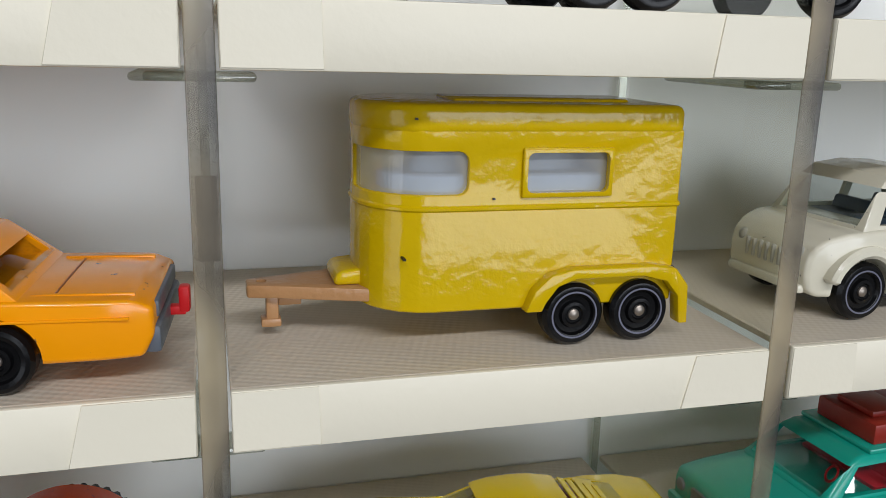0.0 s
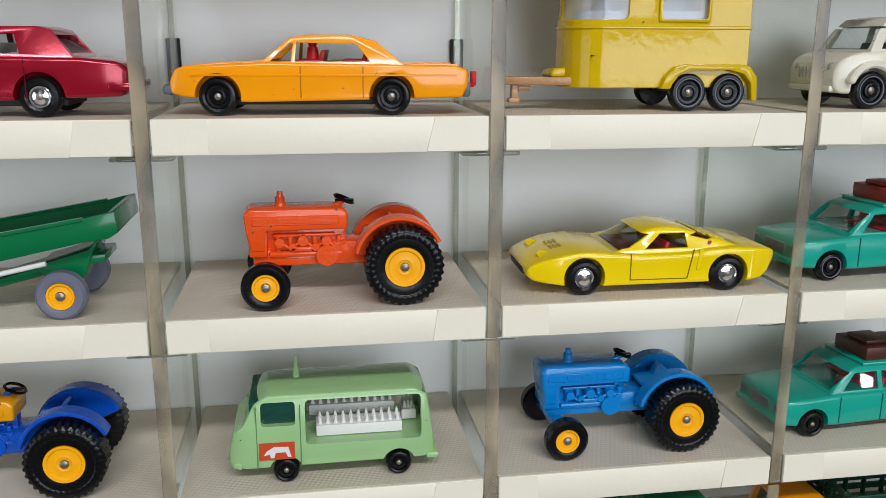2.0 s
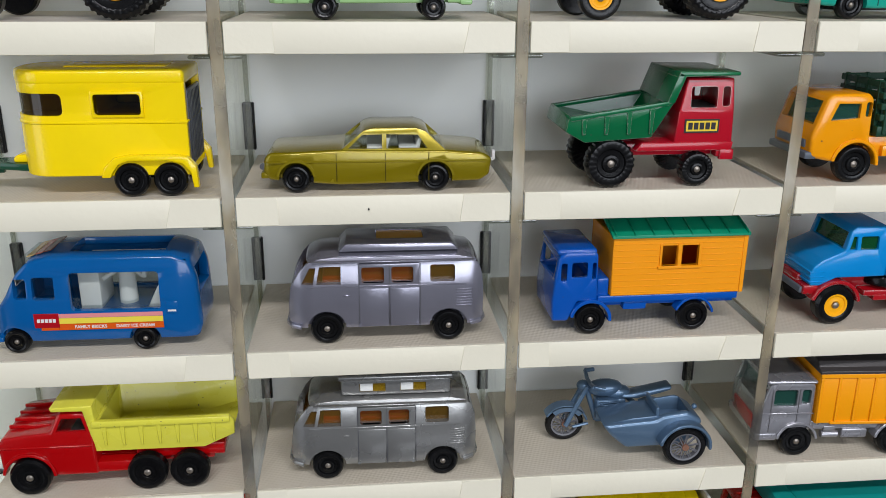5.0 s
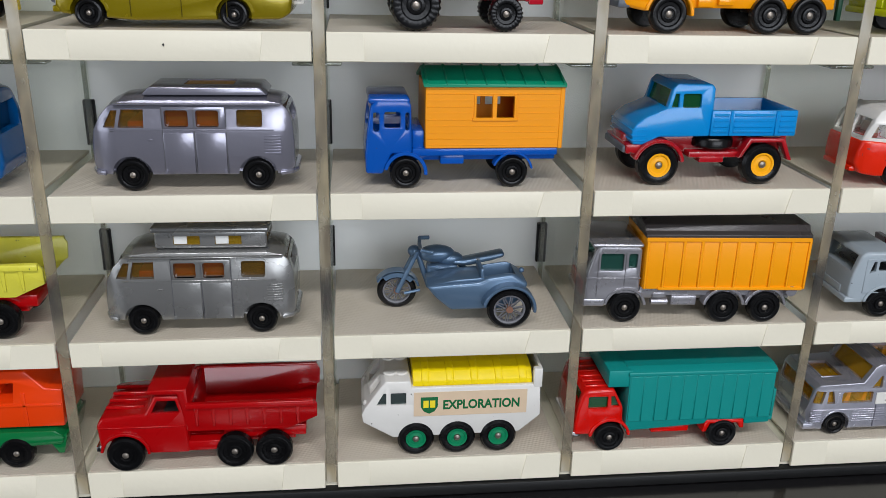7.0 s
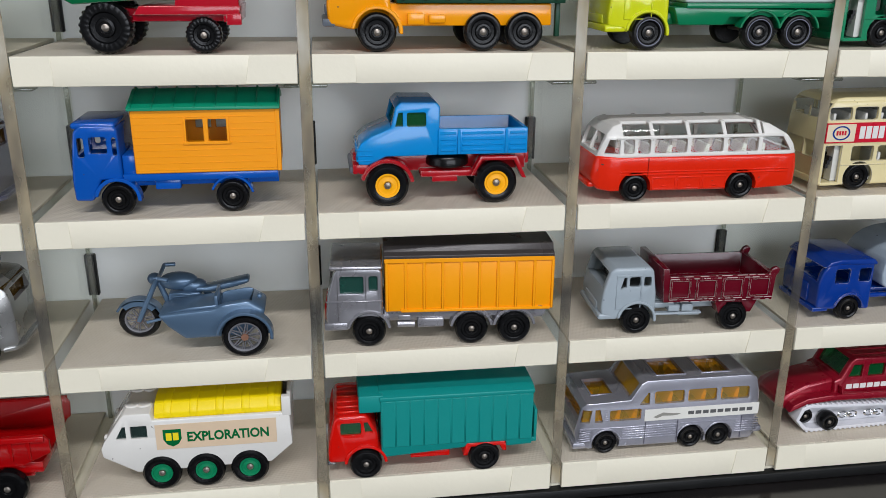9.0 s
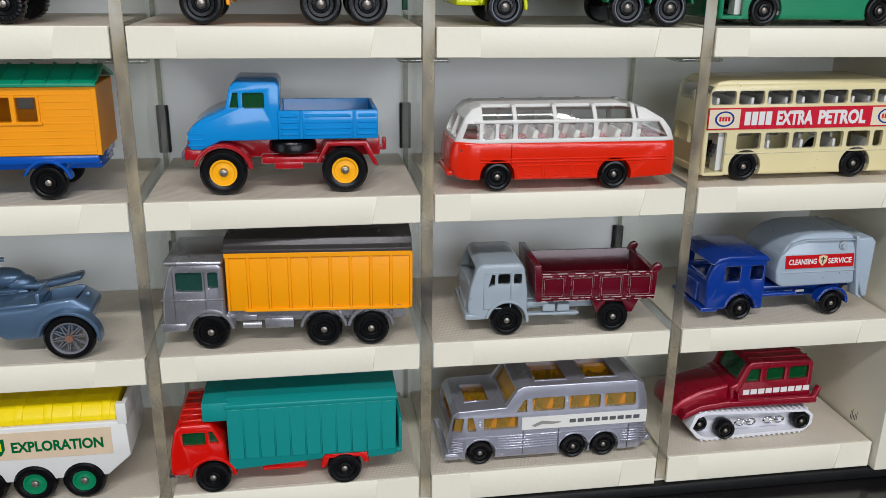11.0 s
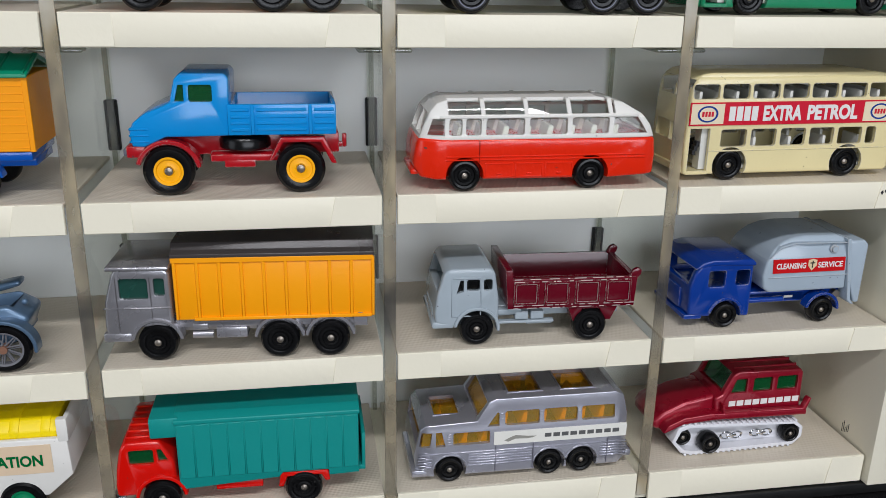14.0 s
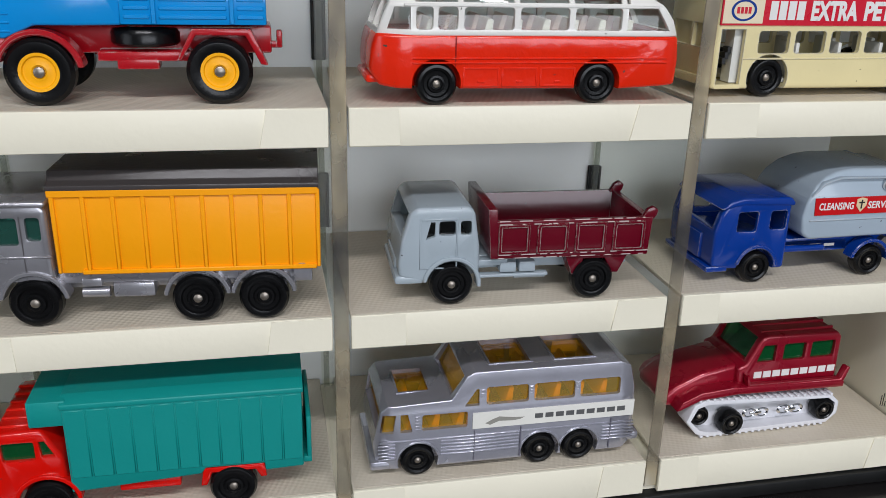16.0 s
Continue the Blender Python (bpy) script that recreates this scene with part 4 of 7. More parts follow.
def rounded_ends(bm, W, nose, tail):
    """Draws the sides in towards both ends, as seen from above."""
    x0, x1 = min(v.co.x for v in bm.verts), max(v.co.x for v in bm.verts)
    for k in (0.12, 0.3, 0.5, 0.75, 1.0):
        for px in (x0 + nose[0] * k, x1 - tail[0] * k):
            bmesh.ops.bisect_plane(bm, geom=bm.verts[:] + bm.edges[:] + bm.faces[:], plane_co=(px, 0, 0), plane_no=(1, 0, 0))
    for v in bm.verts:
        k = nose[1] * max(0, 1 - (v.co.x - x0) / nose[0]) ** 2 + tail[1] * max(0, 1 - (x1 - v.co.x) / tail[0]) ** 2
        v.co.y = W / 2 + (v.co.y - W / 2) * (1 - k)
    return bm


def fuller(bm, W, z0, z1, belly=1.6, crown=1.2):
    """Gives flat sides a slight belly between z0 and z1 and the roof a crown."""
    for k in range(1, 8):
        bmesh.ops.bisect_plane(bm, geom=bm.verts[:] + bm.edges[:] + bm.faces[:], plane_co=(0, 0, z0 + (z1 - z0) * k / 8), plane_no=(0, 0, 1))
    for k in range(1, 6):
        bmesh.ops.bisect_plane(bm, geom=bm.verts[:] + bm.edges[:] + bm.faces[:], plane_co=(0, W * k / 6, 0), plane_no=(0, 1, 0))
    for v in bm.verts:
        u = (v.co.z - z0) / (z1 - z0) * 2 - 0.9
        h = (v.co.y - W / 2) / (W / 2)
        v.co.y = W / 2 + (v.co.y - W / 2) * (1 - 2 * belly / W * min(1.3, abs(u)) ** 2.4)
        v.co.z -= crown * h * h * max(0, (v.co.z - z0) / (z1 - z0) - 0.6) * 2.5
    return bm


def camper(label, x, y, row, yaw, skin, pop):
    t = Toy("camper_van", label, x, y, row, 27, yaw)
    prof = [(1.4, 6.2), (0.7, 9), (0.9, 14), (1.7, 19.6), (4.4, 25.2), (7.2, 28.8), (11, 30.5), (16, 31.0), (57, 31.0), (61.6, 30), (64, 27.2), (65.2, 23), (65.7, 16), (65.6, 8), (64.4, 5.6), (3, 5.4)]
    wins = [prism([(10.2, 21.2), (11.4, 26.9), (18.3, 26.9), (18.3, 21.2)], -2, 30), window(25.0, 32.4, 21.4, 26.9), window(34.8, 42.0, 21.4, 26.9), window(47.6, 55.8, 21.4, 26.9), prism([(5.4, 21.2), (9.2, 21.2), (10.2, 26.6), (8.2, 26.6)], -2, 30)]
    arches = [disc(wx, 5.4, 6.4, yy, yy + 6, 28) for wx in (13.3, 53.8) for yy in (-1, 22)]
    screen = prism([(0, 20.8), (7, 20.8), (11.4, 26.6), (3, 28)], 3.6, 12.9)
    screen2 = prism([(0, 20.8), (7, 20.8), (11.4, 26.6), (3, 28)], 14.1, 23.4)
    t.add("body", cut(fuller(rounded_ends(prism(prof, -0.1, 27.1, 1.5, 4, (20, 0.06)), 27, (9, 0.26), (7, 0.2)), 27, 5.4, 31, 1.5, 1.4), block(4.5, 63.4, 2.6, 24.4, 19, 28.2), *wins, screen, screen2, block(60, 72, 6, 21, 22, 26.6), *arches, bev=0.2), skin)
    t.add("glazing", prism([(4.4, 20), (7.8, 27.6), (62.3, 27.6), (63.2, 20)], 2.4, 24.6, 0.3, 1), OLIVE)
    t.add("inner_seat", merge(block(24, 44, 4, 20, 18.6, 26, 0.5), block(12, 18, 5, 22, 18.6, 22.4, 0.6)), plastic(186, 40, 22), "orange-red interior moulding")
    t.add("gutter", block(9, 62, -0.05, 1.4, 28.4, 29.0, 0.2, 1), skin)
    t.add("waist_bead", block(7.5, 59.5, -0.12, 0.9, 20.0, 20.7, 0.2, 1), skin)
    t.add("double_door", merge(block(24.2, 33.8, -0.3, 0.6, 6.2, 19.6, 0.25), block(34.4, 44.0, -0.3, 0.6, 6.2, 19.6, 0.25)), skin)
    for zx in (24.4, 43.4):
        t.add("hinge", disc(zx, 6.8, 0.6, -0.7, 0.2, 10), skin)
    t.add("door_frame", cut(block(24.2, 44, -0.05, 1.4, 20.8, 28.0, 0.2), window(25.0, 32.4, 21.4, 26.9, -3, 6), window(34.8, 42.0, 21.4, 26.9, -3, 6)), skin)
    grooves(t, (24.0, 34.0, 44.1), 6, 28, surface("groove_grey", (70, 70, 74), 0.5, bump=0), y=-0.1)
    for k in range(7):
        t.add("air_louvre", block(56.2, 61.6, -0.25, 0.5, 12.6 + k * 0.95, 13.1 + k * 0.95, 0.1, 1), skin)
    t.add("cab_handle", block(19, 21, -0.35, 0.4, 17, 17.6, 0.15, 1), skin)
    t.add("bumper", plan([(-0.4, 6), (-0.4, 21), (1.4, 24.8), (5, 26.9), (5, 0.1), (1.4, 2.2)], 5.2, 7.0, 0.6), skin)
    t.add("bumper", plan([(66.8, 6), (66.8, 21), (65.0, 24.8), (61, 26.9), (61, 0.1), (65.0, 2.2)], 5.2, 7.0, 0.6), skin)
    for hy in (5, 22):
        t.add("headlamp", ball(1.6, hy, 13, 0.9, 1.7, 1.7, 16), skin)
    if pop:
        t.add("pop_top", cut(block(18.6, 56.6, 3.6, 23.4, 30.8, 37.2, 0.9, 3), block(20, 55, 5, 22, 31.6, 35.8), window(25, 34, 32.2, 35.4, 0, 30, 0.3), window(39, 48, 32.2, 35.4, 0, 30, 0.3), block(16, 22, 4.6, 22.4, 32.2, 35.4), block(53.4, 60, 4.6, 22.4, 32.2, 35.4)), skin, "raised camping roof")
        t.add("pop_glazing", block(19.4, 55.8, 4.2, 22.8, 31.6, 36, 0.3, 1), AMBER)
        # white reflection on half of each amber window, made as a plain panel
        for wx in (25.2, 39.2):
            t.add("pop_reflection", block(wx, wx + 4.4, 3.9, 4.3, 32.4, 35.2, 0.1, 1), surface("white_reflection", (226, 226, 222), 0.3), "white panel standing in for the reflection in the window")
        t.add("pop_roof", cut(block(17.6, 57.6, 2.6, 24.4, 36.6, 38.8, 1.0, 4), block(29, 47, 8, 19, 37.4, 40)), skin)
        t.add("skylight", block(29.2, 46.8, 8.2, 18.8, 37.3, 38.2), plastic(196, 146, 40), "amber skylight")
    else:
        t.add("roof_bed", cut(prism([(17.4, 31.0), (20, 33.6), (55, 33.6), (57.4, 31.0)], 4, 23, 0.5, 2), block(30, 46, 10, 20, 33.0, 36)), skin)
        t.add("skylight", block(30.2, 45.8, 10.2, 19.8, 32.9, 33.3), plastic(196, 146, 40), "amber skylight")
    t.wheel(13.3, 5.4, 4.0, y=0.2)
    t.wheel(53.8, 5.4, 4.0, y=0.2)


camper("lilac-silver toy camper van with amber windows", -74.9, 5.0, 2, -0.6, metallic(160, 159, 172, rough=0.24), False)
camper("silver-grey toy camper van with a raised roof", -76.6, 5.0, 1, -0.8, metallic(164, 164, 162, rough=0.26), True)

MILK = paint(160, 196, 142, rough=0.25, chips=0.03)
t = Toy("milk_van", "pale green toy milk delivery van with white crates", -74.8, 6.2, 4, 25, -0.2)
prof = [(0.4, 5.2), (0.2, 9), (1.6, 15.6), (4.6, 18.2), (7.8, 24.8), (11.4, 27.2), (53.6, 27.2), (57, 24.8), (58.8, 12), (59.2, 5), (1.4, 4.6)]
t.add("body", cut(fuller(rounded_ends(prism(prof, 0.0, 25.0, 1.5, 4, (17, 0.07)), 25, (6, 0.2), (5, 0.14)), 25, 4.6, 27.2, 1.1, 1.2), block(6.5, 56.6, 2.4, 22.6, 11.6, 25.0), window(9.6, 19.2, 17.8, 24.4, -3, 30, 1), window(22, 55.2, 11.6, 24.6, -3, 30, 1.2),
                  prism([(0, 18.4), (8.6, 18.4), (11.6, 24.6), (3, 26)], 3.4, 21.6), *[disc(wx, 3.7, 4.7, yy, yy + 5.5) for wx in (16.2, 48.6) for yy in (-1, 20.5)], bev=0.2), MILK)
t.add("glazing", block(6.4, 19.8, 2.1, 22.9, 16.8, 24.8, 0.3, 1), GREEN_GLASS, "green cab glazing")
t.add("steering_wheel", moved(lathe([(1.5, 0), (1.9, -0.3), (2.2, 0), (1.9, 0.3)], 20), Matrix.Translation((12, 7, 18.6)) @ pose(0, 0, 0, 60, 0, 60)), DARK)
for (cx0, cx1, cy0, cy1, cz, n) in ((23, 48.5, 13, 20, 14.6, 11), (25, 50, 4.6, 11.6, 11.8, 11), (50.6, 55, 12, 20, 12, 3)):
    t.add("milk_crate", block(cx0, cx1, cy0, cy1, cz, cz + 3.2, 0.2), WHITE, "white moulded crate")
    for k in range(n):
        for yy in (cy0 + 1.6, cy1 - 1.6):
            bx = cx0 + 1.1 + k * (cx1 - cx0 - 2.2) / max(1, n - 1)
            t.add("bottle", rod((bx, yy, cz + 3.0), (bx, yy, cz + 5.4), 0.75, 8, 0.2), WHITE)
t.add("roof_bottle", merge(rod((19.6, 12.5, 27.6), (19.6, 12.5, 30), 1.1, 12, 0.8), rod((19.6, 12.5, 30), (19.6, 12.5, 34.4), 0.8, 12, 0.35)), MILK)
t.add("bumper", plan([(-0.4, 5), (-0.4, 20), (1.4, 23.4), (4, 24.6), (4, 0.4), (1.4, 1.6)], 4.6, 6.6, 0.6), MILK)
t.add("bumper", block(56.6, 60.4, 0.6, 24.4, 4.4, 6.2, 0.7), MILK)
lab = t.add("sticker", block(8.8, 18.8, -0.05, 0.4, 7.6, 12.9), paint(190, 84, 52), "red-brown sticker with a plain white blob")
t.add("sticker_mark", prism([(10, 9), (11, 10.4), (13, 11.6), (17, 11.4), (17.8, 8.2), (16.8, 8.4), (16.2, 9.8), (13.4, 9.8), (13, 8.2), (12, 8.2), (11.8, 9.4)], -0.15, 0.2), WHITE, "", lab)
grooves(t, (8.2, 20.4), 5, 24, paint(96, 136, 86), y=0.0)
t.wheel(16.2, 3.7, 3.6, y=0.3)
t.wheel(48.6, 3.7, 3.6, y=0.3)

ICE = paint(0, 88, 146, rough=0.16, chips=0.0)
t = Toy("ice_cream_van", "glossy blue toy ice cream van with striped side band", -168.6, 6.2, 2, 27, -0.8)
prof = [(0.6, 5), (0.6, 9), (2.6, 15.6), (6, 20), (9.6, 27.4), (13, 31.4), (20, 33.4), (58, 33.4), (63.6, 31), (65.6, 24), (66.4, 8), (65, 3.6), (3, 3.6)]
t.add("body", cut(fuller(rounded_ends(prism(prof, 0.0, 27.0, 1.8, 4, (18, 0.05)), 27, (9, 0.26), (7, 0.18)), 27, 3.6, 33.4, 1.2, 1.6), block(9, 62.6, 2.4, 24.6, 13, 30.4), window(8.8, 12.8, 18.8, 25.4, -3, 30), window(14.6, 21.4, 18.4, 25.8, -3, 30), window(26, 54, 14.4, 27, -3, 30, 1.2),
                  prism([(3, 20.4), (8, 20.4), (11.5, 28.4), (6, 29)], 3, 24), block(26, 56, 6, 21, 30, 36), block(60, 70, 5, 22, 18, 27),
                  *[disc(wx, 4.0, 5.0, yy, yy + 5.5) for wx in (7.4, 48) for yy in (-1, 22.5)], bev=0.2), ICE)
t.add("glazing", block(9.2, 62.4, 2.2, 24.8, 14, 30.2, 0.3, 1), CLEAR)
t.add("counter_fittings", merge(block(27, 34, 6, 20, 12, 26.4, 0.8), rod((41, 12, 12), (41, 12, 26.4), 3.0, 18, 2.6), rod((38.8, 12, 24.6), (34, 9, 22), 0.8, 8), rod((43.2, 12, 24.6), (47.4, 9, 22.6), 0.8, 8),
                                rod((47.4, 9, 22.6), (48, 8, 26), 0.8, 8), prism([(48, 12), (55, 12), (55, 22), (52, 20)], 6, 20, 0.5)), WHITE, "plain white moulded fittings")
for z0, z1, col in ((12.2, 13.6, (224, 150, 150)), (10.2, 12.1, (234, 214, 90)), (8.0, 10.1, (206, 92, 34))):
    t.add("stripe", block(21.6, 54.4, -0.02, 0.3, z0, z1), paint(*col, chips=0.0))
t.add("stripe", block(16, 21.5, -0.02, 0.3, 8.0, 10.1), paint(206, 92, 34, chips=0.0))
t.text("FAMILY BRICKS", 26.5, 8.5, 1.1, WHITE, y=-0.06, width=10)
t.text("DAIRY ICE CREAM", 39.5, 8.5, 1.1, WHITE, y=-0.06, width=12)
logo = t.add("logo_panel", block(14, 21.8, -0.12, 0.3, 8.9, 13.8, 0.1, 1), paint(160, 24, 34, chips=0.0), "dark red panel with pale edge")
t.bars(15, 20.8, 10.8, 12, WHITE, y=-0.2, parent=logo, n=5, gap=0.3)
for k, col in enumerate(((222, 190, 130), (190, 120, 100), (120, 82, 70))):
    t.add("roof_stripe", moved(block(0, 2.4, 6, 21, 0, 0.3), Matrix.Translation((12.4 + k * 2.8, 0, 31.1 + k * 0.75)) @ pose(0, 0, 0, 0, -14, 0)), paint(*col, chips=0.0))
t.add("filler_flap", block(55.6, 59.4, -0.12, 0.4, 12.8, 17, 0.2), ICE)
t.bars(56.2, 58.8, 13.6, 14.2, WHITE, y=-0.2)
t.add("bumper", block(-0.4, 3.4, 0.8, 26.2, 3.8, 5.6, 0.6), ICE)
t.wheel(7.4, 4.0, 3.6, y=0.3)
t.wheel(48, 4.0, 3.6, y=0.3)

# ---- toys: the lorries ----


def cab(t, prof, y0, y1, skin, wins, screen=None, glass=SMOKE, lean=None, bev=1.2, hollow=None, arches=(), tall=(0, 1), long=(0, 1)):
    """A hollow lorry cab with cut windows and its glazing. tall=(z, k): heights above z times k; long=(b, k): lengths k x + b."""
    def fx(v):
        return long[0] + long[1] * v

    def fz(v):
        return v if v < tall[0] else tall[0] + (v - tall[0]) * tall[1]

    def fit_in(q):
        return [(fx(px), fz(pz)) for px, pz in q] if q else None
    prof, screen, hollow = fit_in(prof), fit_in(screen), fit_in(hollow)
    wins = [fit_in(q) if isinstance(q[0], tuple) else (fx(q[0]), fx(q[1]), fz(q[2]), fz(q[3])) for q in wins]
    cutters = []
    if hollow:
        cutters.append(prism(hollow, y0 + 1.3, y1 - 1.3))
    cutters += [window(a, b, c, d, y0 - 3, y1 + 3, 0.7) if not isinstance(a, tuple) else prism([a, b, c, d], y0 - 3, y1 + 3) for a, b, c, d in wins]
    if screen:
        screen = [screen[0], (screen[1][0] + 3, screen[1][1]), (screen[2][0] + 3, screen[2][1]), screen[3]]
        cutters.append(prism(screen, y0 + 2.4, y1 - 2.4))
    for ax, az, ar in arches:
        cutters += [disc(ax, az, ar, y0 - 2, y0 + 4.6), disc(ax, az, ar, y1 - 4.6, y1 + 2)]
    t.add("cab", cut(prism(prof, y0, y1, bev, 3, lean), *cutters, bev=0.18), skin)
    if hollow and glass:
        xs, zs = [p[0] for p in hollow], [p[1] for p in hollow]
        t.add("glazing", prism(inset(hollow, -0.15), y0 + 1.15, y1 - 1.15), glass)
        t.add("cab_seat", block(min(xs) + 4, max(xs) - 1, y0 + 3, y1 - 3, min(zs) + 0.2, min(zs) + 1.4, 0.3), DARK)


# mobile office lorry
BLUE, OFFICE = paint(0, 84, 166, rough=0.24, chips=0.01), plastic(242, 158, 12, rough=0.42)
t = Toy("site_office_lorry", "blue toy lorry carrying an orange site office with green roof", 13.9, 4.6, 2, 26, 0.8)
cab(t, [(0.4, 5.2), (0.2, 12), (0.9, 20), (2.0, 28), (4.4, 30), (14.4, 30), (15.6, 28.6), (16, 12), (9, 12), (6, 5)], 0.8, 25.2, BLUE,
    [(2.9, 5.0, 19.6, 26), (6.6, 12, 20.8, 26.2), (13.6, 15, 20, 26)], [(-1, 19.6), (3, 19.6), (3, 26.6), (-1, 26.6)], None, bev=1.1, hollow=[(2, 17.5), (14.6, 17.5), (14.6, 28.4), (3, 28.4)])
t.add("cab_roof", block(1.4, 15.2, 1.2, 24.8, 28.6, 30.8, 1.0, 3), BLUE)
for yy in (0, 21.8):
    t.add("wing", arch(13.8, 5.4, 6.2, 7.4, -5, 170, yy, yy + 4.2, 14, 0.2), BLUE)
    t.add("rear_wing", arch(50.4, 5.4, 6.4, 7.2, 10, 160, yy, yy + 4.2, 14, 0.2), BLUE)
t.add("chassis", merge(block(14, 65.8, 4, 22, 9.0, 11.4, 0.4), block(16, 65.8, 0.8, 25.2, 11.2, 13.8, 0.4), block(16, 20, 2, 24, 13.6, 19.8, 0.5)), BLUE)
t.add("fuel_tank", block(25.6, 33.8, 2, 8, 8, 11.4, 0.5), BLUE)
ofx = cut(block(20.2, 66.8, 0.4, 25.6, 13.8, 34.6, 0.3, 1), block(21.6, 65.4, 1.6, 24.4, 15, 33.4), window(37.2, 42.6, 24.2, 31.4, -3, 30, 0.3), window(44.2, 50, 24.2, 31.4, -3, 30, 0.3))
t.add("office_body", ofx, OFFICE)
for k in range(9):
    for xa, xb in (((20.6, 36.2), (51.2, 66.4)) if 4 <= k <= 7 else ((20.6, 66.4),)):
        t.add("plank_bead", prism([(xa, 14.8 + k * 2.15), (xb, 14.8 + k * 2.15), (xb, 15.2 + k * 2.15), (xa, 15.2 + k * 2.15)], 0.3, 0.6, 0.06, 1), OFFICE)
for a, b, c, d in ((36.4, 37.2, 23.4, 32), (42.7, 44.1, 23.4, 32), (50, 50.8, 23.4, 32)):
    t.add("window_bar", block(a, b, 0, 1.0, c, d, 0.1, 1), OFFICE)
t.add("window_sill", block(36.0, 51.2, -0.2, 1, 23.2, 24.2, 0.15, 1), OFFICE)
t.add("corner_post", block(65.6, 67.1, 0.1, 1.2, 13.8, 34.6, 0.15, 1), OFFICE)
GREEN_ROOF = plastic(10, 132, 100)
t.add("office_roof", section([(-0.8, 34.4), (13, 38.4), (26.8, 34.4), (26.8, 35.6), (13, 39.8), (-0.8, 35.6)], 19.4, 67.4, 0.25, 1), GREEN_ROOF, "green ribbed roof")
for k in range(8):
    t.add("roof_rib", section([(-0.9, 35.5), (13, 39.7), (26.9, 35.5), (26.9, 36.0), (13, 40.3), (-0.9, 36.0)], 20.4 + k * 6.55, 20.9 + k * 6.55), GREEN_ROOF)
t.wheel(13.8, 5.4, 4.0, y=0.2)
t.wheel(50.4, 5.4, 4.0, y=0.2)

# dumper
DGREEN, DRED = paint(8, 98, 60, rough=0.26, chips=0.04, edge=0.1), paint(170, 26, 44, rough=0.22, chips=0.04, edge=0.1)
t = Toy("site_dumper", "green and red toy site dumper with a tipped-edge skip", 9.6, 2.6, 3, 29, 0.0)
t.add("chassis", merge(block(22, 60, 6, 23, 9.4, 13.4, 0.5), prism([(29, 11.6), (61, 11.6), (61.4, 14.4), (31, 14.4)], 1.6, 27.4, 0.4), block(56, 61, 2, 27, 9.4, 13, 0.4)), DRED)
cab(t, [(41.5, 13.8), (61, 13.8), (60.6, 26), (60, 34.6), (44.6, 34.6), (42.6, 24)], 2.0, 27.0, DRED, [(46.2, 54.8, 25.4, 32), (56.6, 59, 25.8, 32)], None, None, bev=0.6,
    hollow=[(45, 20), (59.2, 20), (59, 33.4), (46, 33.4)], lean=(24, 0.06))
t.add("cab_seat", block(47, 58, 6, 23, 20, 25, 0.6), DARK)
t.add("step", block(57, 61.6, 1.2, 3, 8.6, 12, 0.3), DRED)
sk_o = prism([(6.4, 22.4), (5.6, 18.4), (12, 14.8), (33.5, 16.2), (40.2, 27.2), (42.6, 36), (41.4, 36.4), (38.2, 27.6), (7.0, 23.2)], 0.6, 28.4, 0.5, 2)
sk_i = prism([(7.4, 23.0), (13, 16.8), (33, 17.6), (38.6, 27.6), (39.5, 45), (3.4, 45)], 1.9, 27.1)
t.add("skip", cut(sk_o, sk_i, bev=0.12), DGREEN, "green open skip")
for ya in (0.1, 27.0):
    t.add("skip_rim", prism([(7.0, 21.6), (38.4, 26.4), (38.4, 27.8), (6.8, 23.2)], ya, ya + 1.9, 0.3), DGREEN)
for k in range(4):
    t.add("skip_rib", prism([(10.8 + k * 7.2, 17.4), (12.0 + k * 7.2, 17.4), (12.4 + k * 7.2, 22.4 + k * 1.1), (10.6 + k * 7.2, 22.4 + k * 1.1)], -0.1, 1.2, 0.2, 1), DGREEN)
t.add("canopy", merge(prism([(40.6, 35.2), (60.8, 35.6), (60.8, 36.8), (41.2, 37.0)], 0.2, 28.8, 0.35, 2), prism([(37.6, 27.0), (40.2, 27), (43.4, 35.6), (41.2, 36.9)], 0.2, 28.8, 0.35, 2)), DGREEN, "green canopy over the cab")
st = t.add("sticker", block(44.8, 55.8, 1.75, 2.2, 17.6, 21.6), paint(236, 206, 84, chips=0), "yellow sticker with dark edge")
t.add("sticker_edge", cut(block(44.6, 56, 1.7, 2.1, 17.4, 21.8), block(45.1, 55.5, 1, 3, 17.9, 21.3)), INK, "", st)
t.bars(45.8, 54.8, 18.5, 20.7, INK, y=1.62, parent=st, n=5, gap=0.5)
t.wheel(20.9, 8.0, 6.0, kind="chunk", y=0.0)
t.wheel(49.8, 5.6, 5.0, y=0.6, kind="chunk")

# red dump truck
FIRE = paint(162, 14, 18, rough=0.22, chips=0.02)


